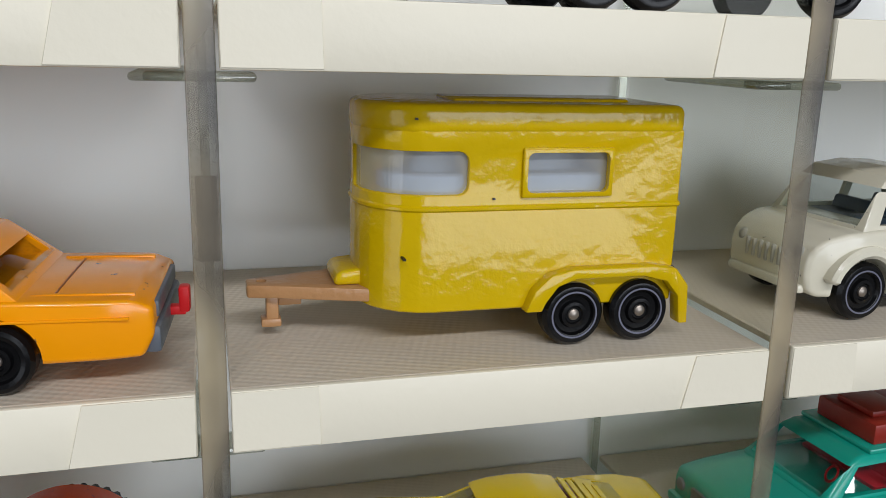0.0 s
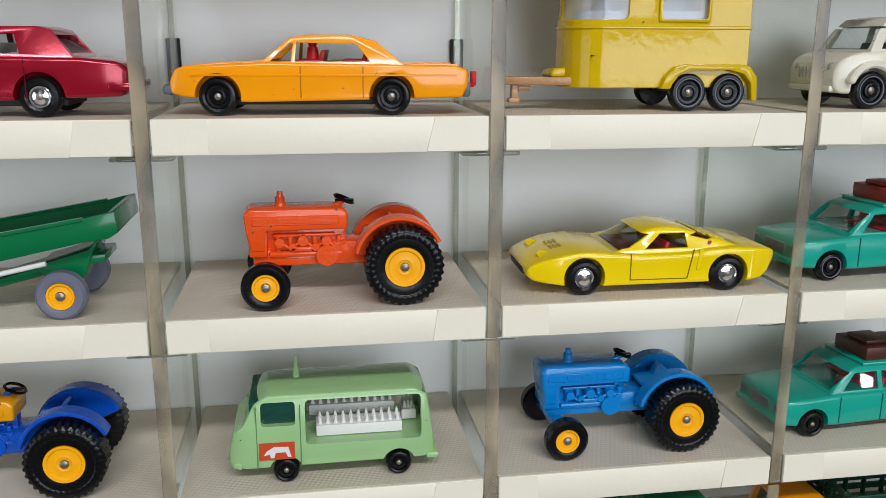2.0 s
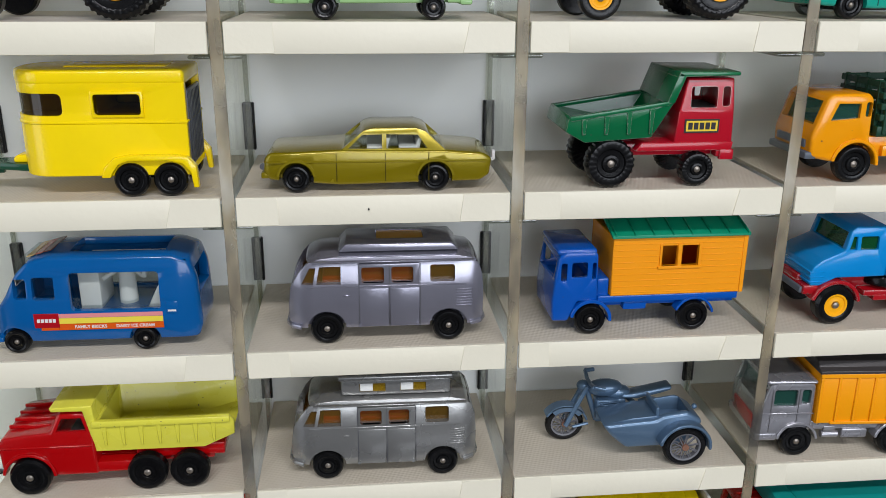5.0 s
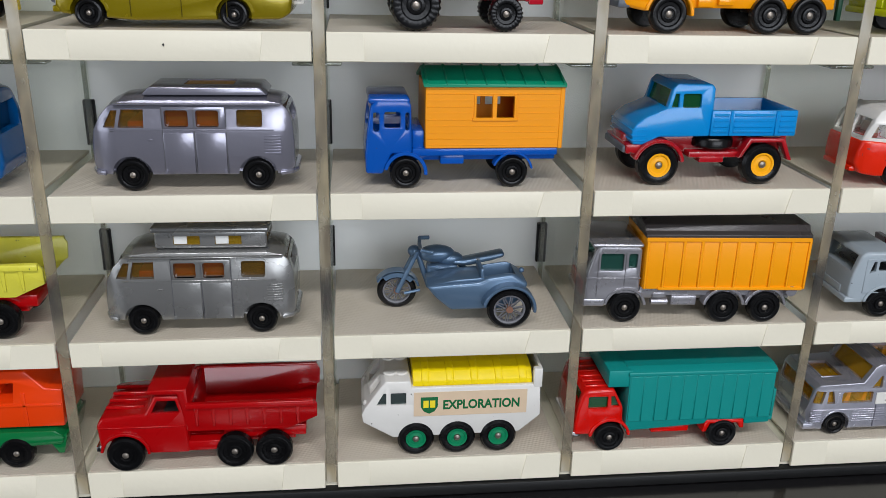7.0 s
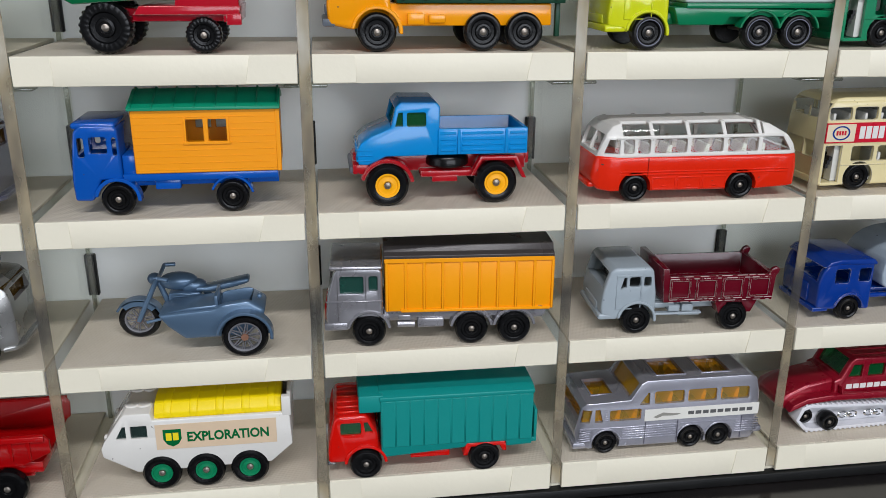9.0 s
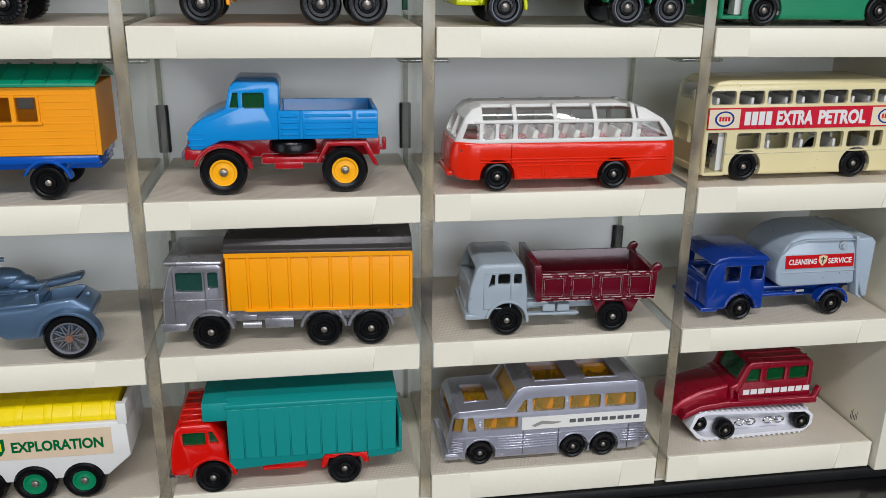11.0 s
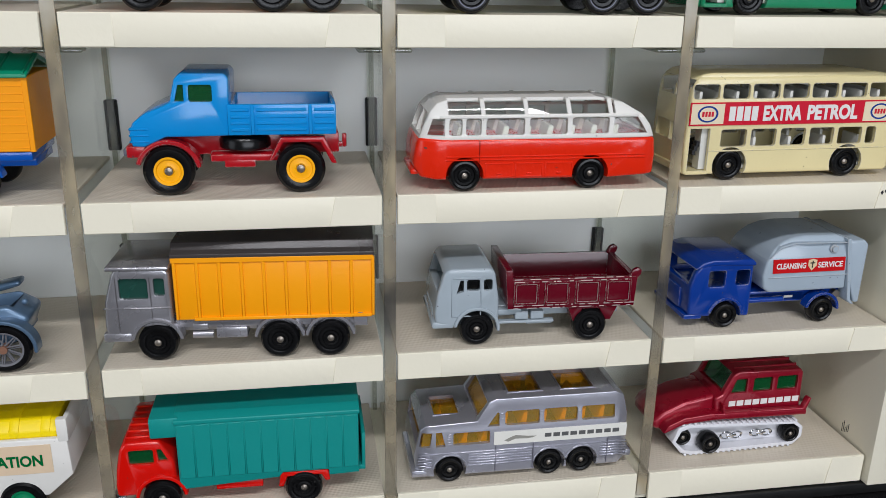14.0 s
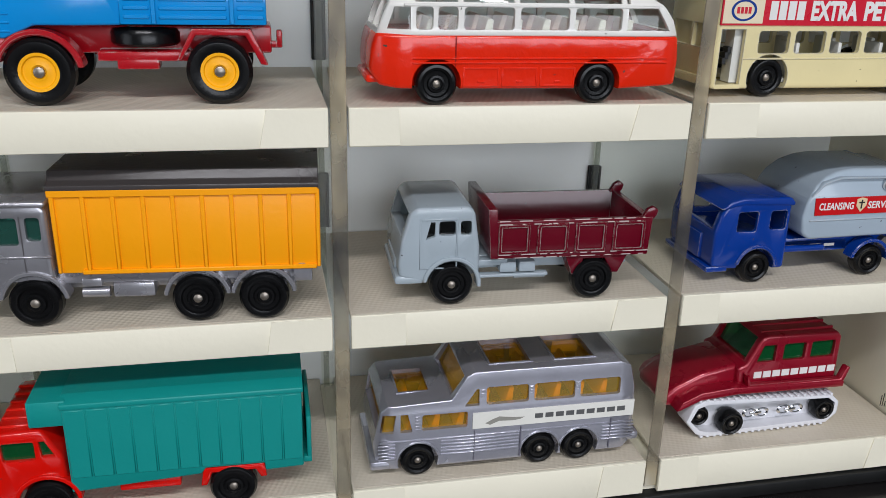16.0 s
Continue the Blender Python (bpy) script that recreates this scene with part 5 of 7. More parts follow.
def dump_truck(label, x, y, row, yaw, body, bedp, hood_long=True):
    t = Toy("dump_truck", label, x, y, row, 30, yaw)
    t.add("chassis", merge(block(3, 70, 7, 23, 7.4, 11, 0.5), block(30, 44, 2, 28, 6.8, 10.8, 0.5), block(44, 74, 5, 25, 10, 14.4, 0.5)), body)
    cab(t, [(0.6, 9.6), (0.2, 19), (2, 21.6), (17.6, 23), (21, 30), (29.6, 30), (31.4, 24), (32, 6.4), (18, 6.4), (16.5, 9)], 1.4, 28.6, body, [((19.6, 23.2), (22, 28.2), (28.4, 28.2), (29.6, 23.2))],
        [(15, 23.6), (18.6, 23.6), (21.6, 29), (18, 29.6)], CLEAR, bev=1.0, hollow=[(19, 20.5), (30, 20.5), (28.8, 28.8), (22, 28.8)], arches=((9.4, 6.8, 7.8),))
    for k in range(4):
        t.add("hood_rib", block(2.5, 16, 7 + k * 5, 8 + k * 5, 22.0, 23.4, 0.3, 1), body)
    t.add("body_crease", block(0.4, 31, 1.1, 2, 17.4, 18.0, 0.2, 1), body)
    for yy in (0.6, 25.4):
        t.add("wing", arch(9.4, 6.8, 7.8, 8.9, 0, 172, yy, yy + 4, 14, 0.2), body)
    t.add("bumper", block(-1, 1.2, 2, 28, 7.6, 10, 0.5), CHROME)
    bo = prism([(31.5, 14.6), (68, 14.6), (78.4, 19.6), (78.6, 25.2), (77, 27.6), (33, 26.8), (33, 33.6), (19.2, 33.2), (19.6, 31.6), (29.6, 31.4)], 2.4, 27.6, 0.4, 2, (15.5, -0.16))
    bi = prism([(34.8, 16.2), (67, 16.2), (84, 21), (84, 36), (34, 36), (34, 27)], 3.6, 26.4, 0, 1, (15.5, -0.16))
    t.add("dump_bed", cut(bo, bi, bev=0.12), bedp, "open dump bed with cab shield")
    for ya in (-0.3, 28.2):
        t.add("bed_rim", block(32, 77.4, ya, ya + 2.1, 25.2, 27.4, 0.4), bedp)
    for k in range(7):
        t.add("bed_rib", prism([(35 + k * 6, 17.2), (35.8 + k * 6, 17.2), (36.4 + k * 6, 25.4), (34.8 + k * 6, 25.4)], 1.8, 3.0, 0.15, 1, (15.5, -0.16)), bedp)
    t.wheel(9.4, 6.7, 4.6)
    t.wheel(48.2, 6.7, 4.6)
    t.wheel(62.4, 6.7, 4.6)


dump_truck("red toy dump truck with an open bed and six wheels", -83.0, -0.2, 0, -0.3, FIRE, FIRE)
dump_truck("red toy dump truck with a pale yellow open bed", -173.0, 4.4, 1, 0, FIRE, paint(226, 220, 92, rough=0.34, chips=0.05))

# high-mobility load carrier
PEARL = paint(232, 230, 224, rough=0.24, chips=0.03)
t = Toy("load_carrier", "white six-wheeled toy load carrier with a yellow canopy", 11.4, 2.9, 0, 28, 0)
hull = [(0.6, 14.6), (0.2, 18), (1.4, 20.6), (7.4, 29.4), (9.2, 31.4), (18.4, 31.4), (19, 28.4), (67.4, 28.4), (68, 15.2), (60, 8.2), (12, 7.6)]
t.add("hull", cut(prism(hull, 0.5, 27.5, 0.6, 2), prism([(6, 20), (18, 20), (18, 30), (9.4, 30)], 1.6, 26.4), prism([(20.6, 17), (66, 17), (66, 40), (20.6, 40)], 2, 26),
                  prism([(5.6, 21.6), (9.4, 21.6), (9.4, 26.6), (8.4, 26.6)], -3, 40), window(11, 16.8, 21.6, 26.6, -3, 40, 0.4), prism([(2.6, 24), (5.6, 23), (8.6, 29), (5.6, 30)], 5, 11), prism([(2.6, 24), (5.6, 23), (8.6, 29), (5.6, 30)], 16, 22), bev=0.15), PEARL)
t.add("glazing", prism([(5.6, 20.4), (17.4, 20.4), (17.4, 29.6), (9.2, 29.6)], 1.4, 26.6), SMOKE)
for hx, hy in ((11, 8), (11, 20), (15.4, 8), (15.4, 20)):
    t.add("hatch", moved(lathe([(0, -0.5), (2.2, -0.4), (2.6, 0), (2.6, 0.6), (0, 0.6)], 20), Matrix.Translation((hx, hy, 31.5)) @ pose(0, 0, 0, -90, 0, 0)), PEARL)
t.add("headlamp", ball(1.6, 4.6, 20.6, 0.9, 1.3, 1.3), PEARL)
t.add("headlamp", ball(1.6, 23.4, 20.6, 0.9, 1.3, 1.3), PEARL)
t.add("tail_frame", cut(block(64.6, 68, 0.4, 27.6, 27, 35, 0.5), block(60, 66.6, 2.4, 25.6, 20, 40)), PEARL)
CANOPY = plastic(240, 214, 12, rough=0.4)
seg = [(2.2, 28.0), (2.2, 30.4), (5, 33.2), (10, 34.2), (18, 34.2), (23, 33.2), (25.8, 30.4), (25.8, 28.0)]
t.add("canopy", section(seg, 19.4, 64.4, 0.4, 2), CANOPY, "yellow ribbed canopy")
for k in range(5):
    t.add("canopy_rib", section([(py - 0.25 if py < 14 else py + 0.25, pz + 0.35) for py, pz in seg], 22.5 + k * 9.2, 25.6 + k * 9.2, 0.6, 2), CANOPY)
st = t.add("sticker", block(19.6, 62.4, 0.3, 0.8, 16.6, 26.6), surface("tan_sticker", (214, 190, 160), 0.5, bump=0.03, grain=500), "tan paper sticker")
GRN = paint(6, 96, 52, chips=0)
sh = t.add("shield", prism([(22.2, 24.6), (22.2, 20.6), (23.4, 18.6), (25.4, 17.6), (27.4, 18.6), (28.6, 20.6), (28.6, 24.6)], 0.2, 0.5), GRN, "green shield", st)
t.bars(23.2, 27.6, 20.2, 23.2, paint(240, 220, 60, chips=0), y=0.1, n=2, gap=0.5)
t.text("EXPLORATION", 30.6, 19.2, 4.0, GRN, y=0.22, parent=st, width=29, bold=0.035)
for wx in (20.5, 36.2, 52):
    t.wheel(wx, 6.9, 5.2, y=-0.4, hub=plastic(10, 122, 82), hub_r=0.55)

# motorcycle and sidecar
SLATE = metallic(96, 122, 148, rough=0.34, metal=0.45)
t = Toy("motorcycle_sidecar", "slate-blue toy motorcycle with a sidecar and spoked wheels", 16.8, 2.0, 1, 27, 0)


def spoked(x, y, r, w):
    o = t.add("wheel", moved(lathe([(r * 0.72, 0.2), (r * 0.8, 0), (r * 0.92, 0.1), (r, w * 0.3), (r, w * 0.7), (r * 0.9, w), (r * 0.72, w)], 56), Matrix.Translation((x, y, r))), BLACK)
    WIRE = plastic(112, 112, 116)
    t.add("rim", moved(lathe([(r * 0.64, 0.4), (r * 0.74, 0.2), (r * 0.74, w - 0.2), (r * 0.64, w - 0.4), (r * 0.64, 0.4)], 40), Matrix.Translation((x, y, r))), WIRE, "", o)
    t.add("hub", disc(x, r, r * 0.16, y - 0.3, y + w, 16), surface("rusted_hub", (120, 84, 66), 0.5, vary=0.3), "rusted hub", o)
    for k in range(20):
        a, b = radians(k * 18), radians(k * 18 + (24 if k % 2 else -24))
        t.add("spoke", rod((x + r * 0.14 * math.cos(a), y + 0.5 + (k % 2) * 0.9, r + r * 0.14 * math.sin(a)), (x + r * 0.68 * math.cos(b), y + 0.9, r + r * 0.68 * math.sin(b)), 0.22, 5), WIRE, "", o)


spoked(8.4, 20, 7.0, 2.4)
spoked(40, 20, 7.0, 2.4)
spoked(45.6, 0.0, 7.6, 2.8)
t.add("front_mudguard", merge(arch(8.4, 7, 7.6, 8.4, 15, 150, 18.8, 23.6, 14, 0.2), arch(8.4, 7, 6.0, 8.2, 40, 130, 18.8, 19.4, 12), arch(8.4, 7, 6.0, 8.2, 40, 130, 23, 23.6, 12)), SLATE)
t.add("fork", merge(rod((8.4, 19, 7), (15.6, 19.4, 23), 0.9, 10), rod((8.4, 23.4, 7), (15.6, 23, 23), 0.9, 10), rod((11, 18.9, 6.5), (16.6, 19.2, 7.6), 0.6, 8)), SLATE)
t.add("headlamp", merge(ball(14.6, 21.2, 22.6, 2.4, 2.1, 2.2, 16), disc(14.6, 22.6, 0.1, 20, 20.2, 6)), SLATE)
t.add("handlebar", merge(rod((17, 14.5, 25.2), (16.6, 18.5, 24.2), 0.7, 10), rod((16.6, 18.5, 24.2), (16.6, 24, 24.2), 0.7, 10), rod((16.6, 24, 24.2), (17, 28, 25.2), 0.7, 10), rod((17, 14.5, 25.2), (20.4, 13.2, 24.8), 0.8, 10), rod((17, 28, 25.2), (20.4, 29.2, 24.8), 0.8, 10)), SLATE)
t.add("fuel_tank", merge(ball(22.5, 21.2, 21.4, 6.6, 3.4, 3.4, 20), ball(27, 21.2, 19.6, 5, 3.0, 2.6, 16)), SLATE)
t.add("engine", merge(block(19, 30, 18.4, 24, 9, 17.6, 1.0), rod((20, 18, 13), (30, 17.4, 9), 1.2, 10), *[block(20, 27, 17.8, 24.6, 14 + k * 1.1, 14.5 + k * 1.1, 0.1, 1) for k in range(4)]), SLATE)
t.add("frame", merge(rod((15.6, 21.2, 22), (20, 21.2, 8), 1.0, 10), rod((20, 21.2, 8), (40, 21.2, 7), 1.0, 10), rod((30, 21.2, 18), (40, 21.2, 8), 1.0, 10)), SLATE)
t.add("saddle", merge(prism([(27.6, 19.6), (32, 19.4), (42.6, 21.6), (46.4, 22.4), (46.6, 20.4), (42, 19), (34, 17.2), (28, 17.6)], 18.4, 24, 1.0, 3)), SLATE)
t.add("rear_mudguard", arch(40, 7, 7.6, 8.4, -5, 120, 18.8, 23.6, 14, 0.2), SLATE)
t.add("sidecar_body", cut(prism([(17.4, 15.6), (20.6, 11.0), (26.0, 6.0), (44.5, 6.2), (50, 9), (52.6, 16), (47, 19.8), (38.4, 18.6), (35.8, 17.0)], 3.6, 17.6, 1.4, 3), prism([(37, 14), (48, 14), (48, 24), (38.6, 24)], 5.6, 15.8), bev=0.2), SLATE)
t.add("sidecar_cover", merge(prism([(18.2, 15.6), (36.6, 17.0), (36.6, 18.2), (28, 17.6)], 4.8, 16.6, 0.5), moved(block(36.0, 37.2, 5, 16.4, 16.6, 21.4, 0.4), Matrix.Identity(4))), SLATE)
t.add("sidecar_mudguard", merge(arch(45.6, 7.6, 8.2, 9.3, -8, 172, -0.6, 4.2, 18, 0.3), arch(45.6, 7.6, 7.2, 9.0, -4, 168, 3.2, 4.2, 18)), SLATE)
t.add("tail_stub", ball(50.6, 8, 19.6, 1.0, 1.0, 1.0), SLATE)
t.root.matrix_basis = t.root.matrix_basis @ Matrix.Diagonal((1.06, 1.06, 1.0, 1))

# forward-control light lorry
SKY, OXIDE = paint(0, 138, 202, rough=0.24, chips=0.02), paint(160, 24, 34, rough=0.28, chips=0.04, edge=0.1)
t = Toy("light_lorry", "light blue toy lorry with red chassis and yellow hubs", 103.9, 6.0, 2, 28, 0)
cab(t, [(2.6, 14.4), (2.0, 18.8), (3.2, 21.8), (6.6, 24.6), (11.4, 26.8), (13.8, 28), (15.4, 35.4), (17.2, 37.4), (29.4, 37.2), (30.6, 35.6), (30, 17.2), (20, 17), (12, 17), (6, 14.2)], 1.6, 26.4, SKY,
    [((15.2, 28.4), (16.4, 33.6), (17.9, 33.6), (17.9, 28.4)), (19.2, 25.8, 28.2, 33.6)], [(12, 28.4), (15.2, 28.4), (17.6, 34.6), (13, 35)], DEEP_GREEN, bev=1.3, hollow=[(14.4, 26), (29, 26), (29, 36), (17, 36)], lean=(28, 0.1), tall=(17, 0.9))
for k in range(3):
    t.add("grille_bar", block(1.9, 7.5, 1.4, 26.6, 15.4 + k * 1.8, 16.2 + k * 1.8, 0.3, 1), SKY)
t.add("load_bed", tub(29.8, 61.0, 0.8, 27.2, 17.4, 26.4, 1.3, 1.4, 0.35), SKY, "open blue load bed")
for (xa, xb) in ((30.6, 36), (38, 52.4), (54.6, 60.4)):
    for k in range(4):
        t.add("side_bead", block(xa, xb, 0.55, 1.0, 18.6 + k * 1.9, 19.6 + k * 1.9, 0.2, 1), SKY)
for xa in (36.4, 53.0):
    t.add("side_post", block(xa, xa + 1, 0.3, 1, 17.6, 26.2, 0.15, 1), SKY)
t.add("chassis", merge(block(1, 62, 8, 20, 10.4, 16.6, 0.5), block(24, 44, 3, 25, 9.2, 11.4, 0.4), block(28, 37, 3, 9, 7.4, 10, 0.4), block(0.6, 6, 2, 26, 11, 14.4, 0.5)), OXIDE)
t.add("spare_wheel", moved(lathe([(0, 0.4), (3, 0.3), (3.4, 0), (7.0, 0.3), (7.6, 1.2), (7.6, 3.4), (7.0, 4), (0, 4)], 72, 0.04, 36, 0, 7.6), Matrix.Translation((34.0, 9.0, 16.4)) @ pose(0, 0, 0, -90, 0, 0)), BLACK, "black spare wheel under the bed")
t.add("bumper", block(-0.4, 2.6, 3, 25, 11.2, 13.6, 0.6), GREYPL)
for yy in (0.2, 22.4):
    t.add("wing", arch(12.3, 7, 8.0, 9.4, 8, 165, yy, yy + 5.4, 16, 0.3), OXIDE)
    t.add("rear_wing", prism([(41, 9.6), (44.6, 16.6), (57.4, 16.6), (61, 8.6), (59.4, 8.8), (56.2, 15.2), (45.4, 15.2), (42.2, 10)], yy, yy + 5.4, 0.3), OXIDE)
t.add("tow_hook", merge(block(60, 64.4, 13, 15, 11, 12.6, 0.3), block(63.2, 64.6, 12.8, 15.2, 11, 15.2, 0.4)), OXIDE)
t.wheel(12.3, 7.3, 5.4, hub=YHUB, hub_r=0.58, y=-0.4)
t.wheel(50.2, 7.3, 5.4, hub=YHUB, hub_r=0.58, y=-0.4)

# tipper container lorry
SILV = metallic(178, 177, 182, rough=0.26)
AMBOX = plastic(246, 164, 4, rough=0.38)
t = Toy("container_lorry", "silver toy lorry with an orange container and grey lid", 93.2, 5.4, 1, 28, -3.4)
cab(t, [(0.6, 7), (0.2, 12), (0.8, 19.4), (3.2, 28), (4.6, 30.4), (19, 30.4), (20.4, 28.6), (20.6, 11), (10, 11), (8, 7)], 0.8, 27.2, SILV, [(5.4, 13.8, 20.4, 27), (15.6, 18.8, 21.4, 27)],
    [(0, 20.4), (3.4, 20.4), (5.4, 27.6), (1, 28)], GREEN_GLASS, bev=1.0, hollow=[(3, 18.6), (19.4, 18.6), (19.4, 29), (5, 29)])
t.add("cab_roof", block(1.8, 20.6, 0.2, 27.8, 29.4, 31.0, 0.8, 3), SILV)
t.add("body_crease", block(0.3, 20.6, 0.5, 1.4, 17.2, 17.8, 0.2, 1), SILV)
t.add("grille", block(-0.3, 0.8, 5, 23, 8.4, 14.6, 0.4), FIRE, "red grille")
t.add("bumper", block(-0.5, 8, 0.6, 27.4, 6.4, 9.4, 0.6), SILV)
grooves(t, (4.4, 14.4), 10, 27.4, surface("groove_dark", (74, 72, 74), 0.5, bump=0), y=0.7)
t.add("chassis", merge(block(12, 80, 7, 21, 7, 12.6, 0.4), block(21, 79, 2.4, 25.6, 10, 13.4, 0.4)), SILV)
t.add("fuel_tank", merge(block(33, 42.6, 1.8, 8, 6.4, 10, 0.5), rod((25.8, 3.4, 7.4), (32, 3.4, 7.4), 1.3, 14), block(26, 30.6, 2, 7, 9.2, 11.4, 0.4)), SILV)
for wx in (15.5, 52.6, 68.3):
    for yy in (0.2, 23.2):
        t.add("wing", arch(wx, 6, 6.9, 8.0, 8, 172, yy, yy + 4.6, 14, 0.25), SILV)
t.add("container", block(21.4, 81.4, 0.8, 27.2, 13.2, 33.2, 0.4), AMBOX)
for k in range(10):
    t.add("container_rib", block(21.6 + k * 6.62, 22.6 + k * 6.62, 0.2, 1.2, 13.4, 33.0, 0.25, 1), AMBOX)
t.add("container_rim", merge(block(21.2, 81.8, 0.1, 1.2, 31.8, 33.6, 0.25, 1), block(27, 81.2, 0.1, 1.2, 13.0, 14.2, 0.25, 1)), AMBOX)
LID = plastic(66, 62, 61, rough=0.28)
t.add("lid", section([(0.2, 33.3), (0.2, 34.6), (2.6, 35.2), (3.6, 37.4), (24.4, 37.4), (25.4, 35.2), (27.8, 34.6), (27.8, 33.3)], 21, 82, 0.25, 2), LID, "dark grey ridged lid")
t.add("tail_roller", disc(77.6, 12.4, 2.0, 0.6, 5, 22), SILV)
t.wheel(15.5, 6.0, 4.6)
t.wheel(52.6, 6.0, 4.6)
t.wheel(68.3, 6.0, 4.6)

# box lorry
TEALBOX = plastic(22, 138, 132, rough=0.4)
t = Toy("box_lorry", "red toy lorry with a sea-green ribbed box body", 92.0, -0.4, 0, 30, -0.4)
RLORRY = paint(198, 24, 16, rough=0.22, chips=0.02)
cab(t, [(0.4, 7), (0.2, 11), (0.8, 17.6), (2.4, 26), (4.2, 28.2), (14.6, 28.6), (18.8, 19.6), (19.4, 8), (7, 7)], 1.0, 29.0, RLORRY, [(5, 12.6, 19.4, 25.2), ((14, 20.2), (13.6, 25.2), (15, 25.2), (17.2, 20.2))],
    [(-0.5, 19.6), (2.6, 19.6), (4.6, 25.8), (0, 26)], DEEP_GREEN, bev=1.2, hollow=[(3, 17.6), (18, 17.6), (14, 27), (4.6, 27)], arches=((14.2, 6, 7.2),), tall=(10, 0.9))
for k in range(6):
    t.add("roof_rib", block(4, 13.6, 4 + k * 4, 5 + k * 4, 26.2, 27.0, 0.3, 1), RLORRY)
t.add("bumper", block(-0.8, 3, 1.4, 28.6, 6.2, 8.2, 0.5), CHROME)
t.add("chassis", merge(block(10, 72, 7, 23, 7.4, 11, 0.4), block(31, 46, 2, 9, 6.6, 10, 0.4), prism([(52, 12), (51, 6.8), (52.6, 6.8), (54, 10.4), (65, 10.4), (66.2, 8), (67.8, 8), (67.2, 12)], 0.6, 29.4, 0.3)), RLORRY)
for yy in (0.2, 25.4):
    t.add("wing", arch(14.2, 6, 7.0, 8.2, 5, 175, yy, yy + 4.4, 14, 0.25), RLORRY)
t.add("box_body", prism([(20, 8.6), (51.4, 10.6), (52.6, 12.2), (67.4, 12.2), (67.6, 10.0), (77.4, 10.4), (77.4, 33.2), (20, 33.2)], 0.4, 29.6, 0.35, 2), TEALBOX, "ribbed box body")
for k in range(11):
    t.add("box_rib", block(20.4 + k * 5.2, 25.3 + k * 5.2, 0.1, 0.9, 12.8, 32.0, 0.22, 1), TEALBOX)
t.add("box_roof", section([(0.1, 32.2), (0.1, 33.6), (4, 34.8), (26, 34.8), (29.9, 33.6), (29.9, 32.2)], 19.6, 77.8, 0.3, 2), TEALBOX)
t.add("luton_head", block(12.0, 21, 1.0, 29, 27.4, 34.4, 0.5), TEALBOX)
t.add("tail_gate", merge(block(77.4, 79.6, 2, 28, 10.2, 12, 0.3), block(78.4, 79.6, 2, 28, 11.6, 24, 0.3)), TEALBOX)
t.wheel(14.2, 6.0, 4.6)
t.wheel(59.2, 6.0, 4.6)

# tipper lorry
GREY, MAROON = paint(168, 178, 184, rough=0.24, chips=0.02), paint(92, 10, 28, rough=0.24, chips=0.04, edge=0.06)
t = Toy("tipper_lorry", "pale grey toy tipper lorry with a maroon tipping body", 191.6, 3.4, 1, 27, -1.8)


def bed_cab(t, skin, glass, W=27):
    cab(t, [(0.6, 8), (0.4, 12), (1.2, 19), (3.6, 27.6), (5.6, 29.4), (20.4, 29.6), (22.4, 28), (24, 17), (24.2, 6.6), (22, 6.4), (8, 6)], 0.6, W - 0.6, skin,
        [((8.2, 19.4), (9.6, 25), (10.9, 25), (10.9, 20.4)), (12, 16.8, 20.6, 25.2), (18.2, 21.4, 20.6, 25.2)], [(0, 19.8), (3.0, 19.8), (5.6, 26.8), (1, 27.4)], glass, bev=1.7, hollow=[(4, 18.4), (22, 18.4), (21.4, 28), (6.4, 28)], arches=((16.9, 5.6, 6.8),), tall=(10, 0.84), long=(2.76, 0.885))
    t.add("door_edge", cut(block(8.4, 18.2, 0.3, 0.9, 10, 23.6, 0.2, 1), block(8.8, 17.8, 0, 3, 10.4, 23.2)), skin)
    t.add("grille", block(2.7, 4, 6, W - 6, 8.6, 11.4, 0.3), skin)
    t.add("bumper", block(2.2, 9.6, 0.6, W - 0.6, 6.0, 8.4, 0.8), skin)
    for yy in (-0.2, W - 4.2):
        t.add("wing", arch(16.9, 5.6, 6.6, 7.7, -6, 172, yy, yy + 4.4, 14, 0.3), skin)


bed_cab(t, GREY, CLEAR)
t.add("chassis", merge(block(18, 66, 6, 21, 7.6, 11.4, 0.4), block(24, 43, 2.2, 4.6, 6.4, 7.2, 0.2), block(30, 34.4, 2.4, 7, 7.6, 10.4, 0.3), block(35.2, 39.6, 2.4, 7, 7.6, 10.4, 0.3), rod((42.4, 3.4, 6.4), (34, 3.4, 6.4), 0.8, 10), block(24, 32, 2.6, 6, 9.6, 11.2, 0.2)), GREY)
bed = cut(prism([(26.8, 12.2), (69.4, 12.0), (70, 22.4), (28.4, 22.4), (28.2, 25.6), (25.8, 25.6)], 0.2, 26.8, 0.3, 2), prism([(28.8, 13.8), (68.0, 13.8), (68.4, 40), (28.6, 40)], 1.5, 25.5), bev=0.12)
t.add("tipping_body", bed, MAROON, "maroon open tipping body")
for xa, xb in ((28.6, 37), (38.8, 47.2), (49, 57.4), (59.2, 68)):
    t.add("side_panel", cut(block(xa, xb, -0.25, 0.4, 13.4, 21.6, 0.2, 1), block(xa + 0.9, xb - 0.9, -1, 2, 14.3, 20.7)), MAROON)
WORN = surface("worn_bare_edge", (196, 178, 176), 0.45, bump=0)
rng = random.Random(5)
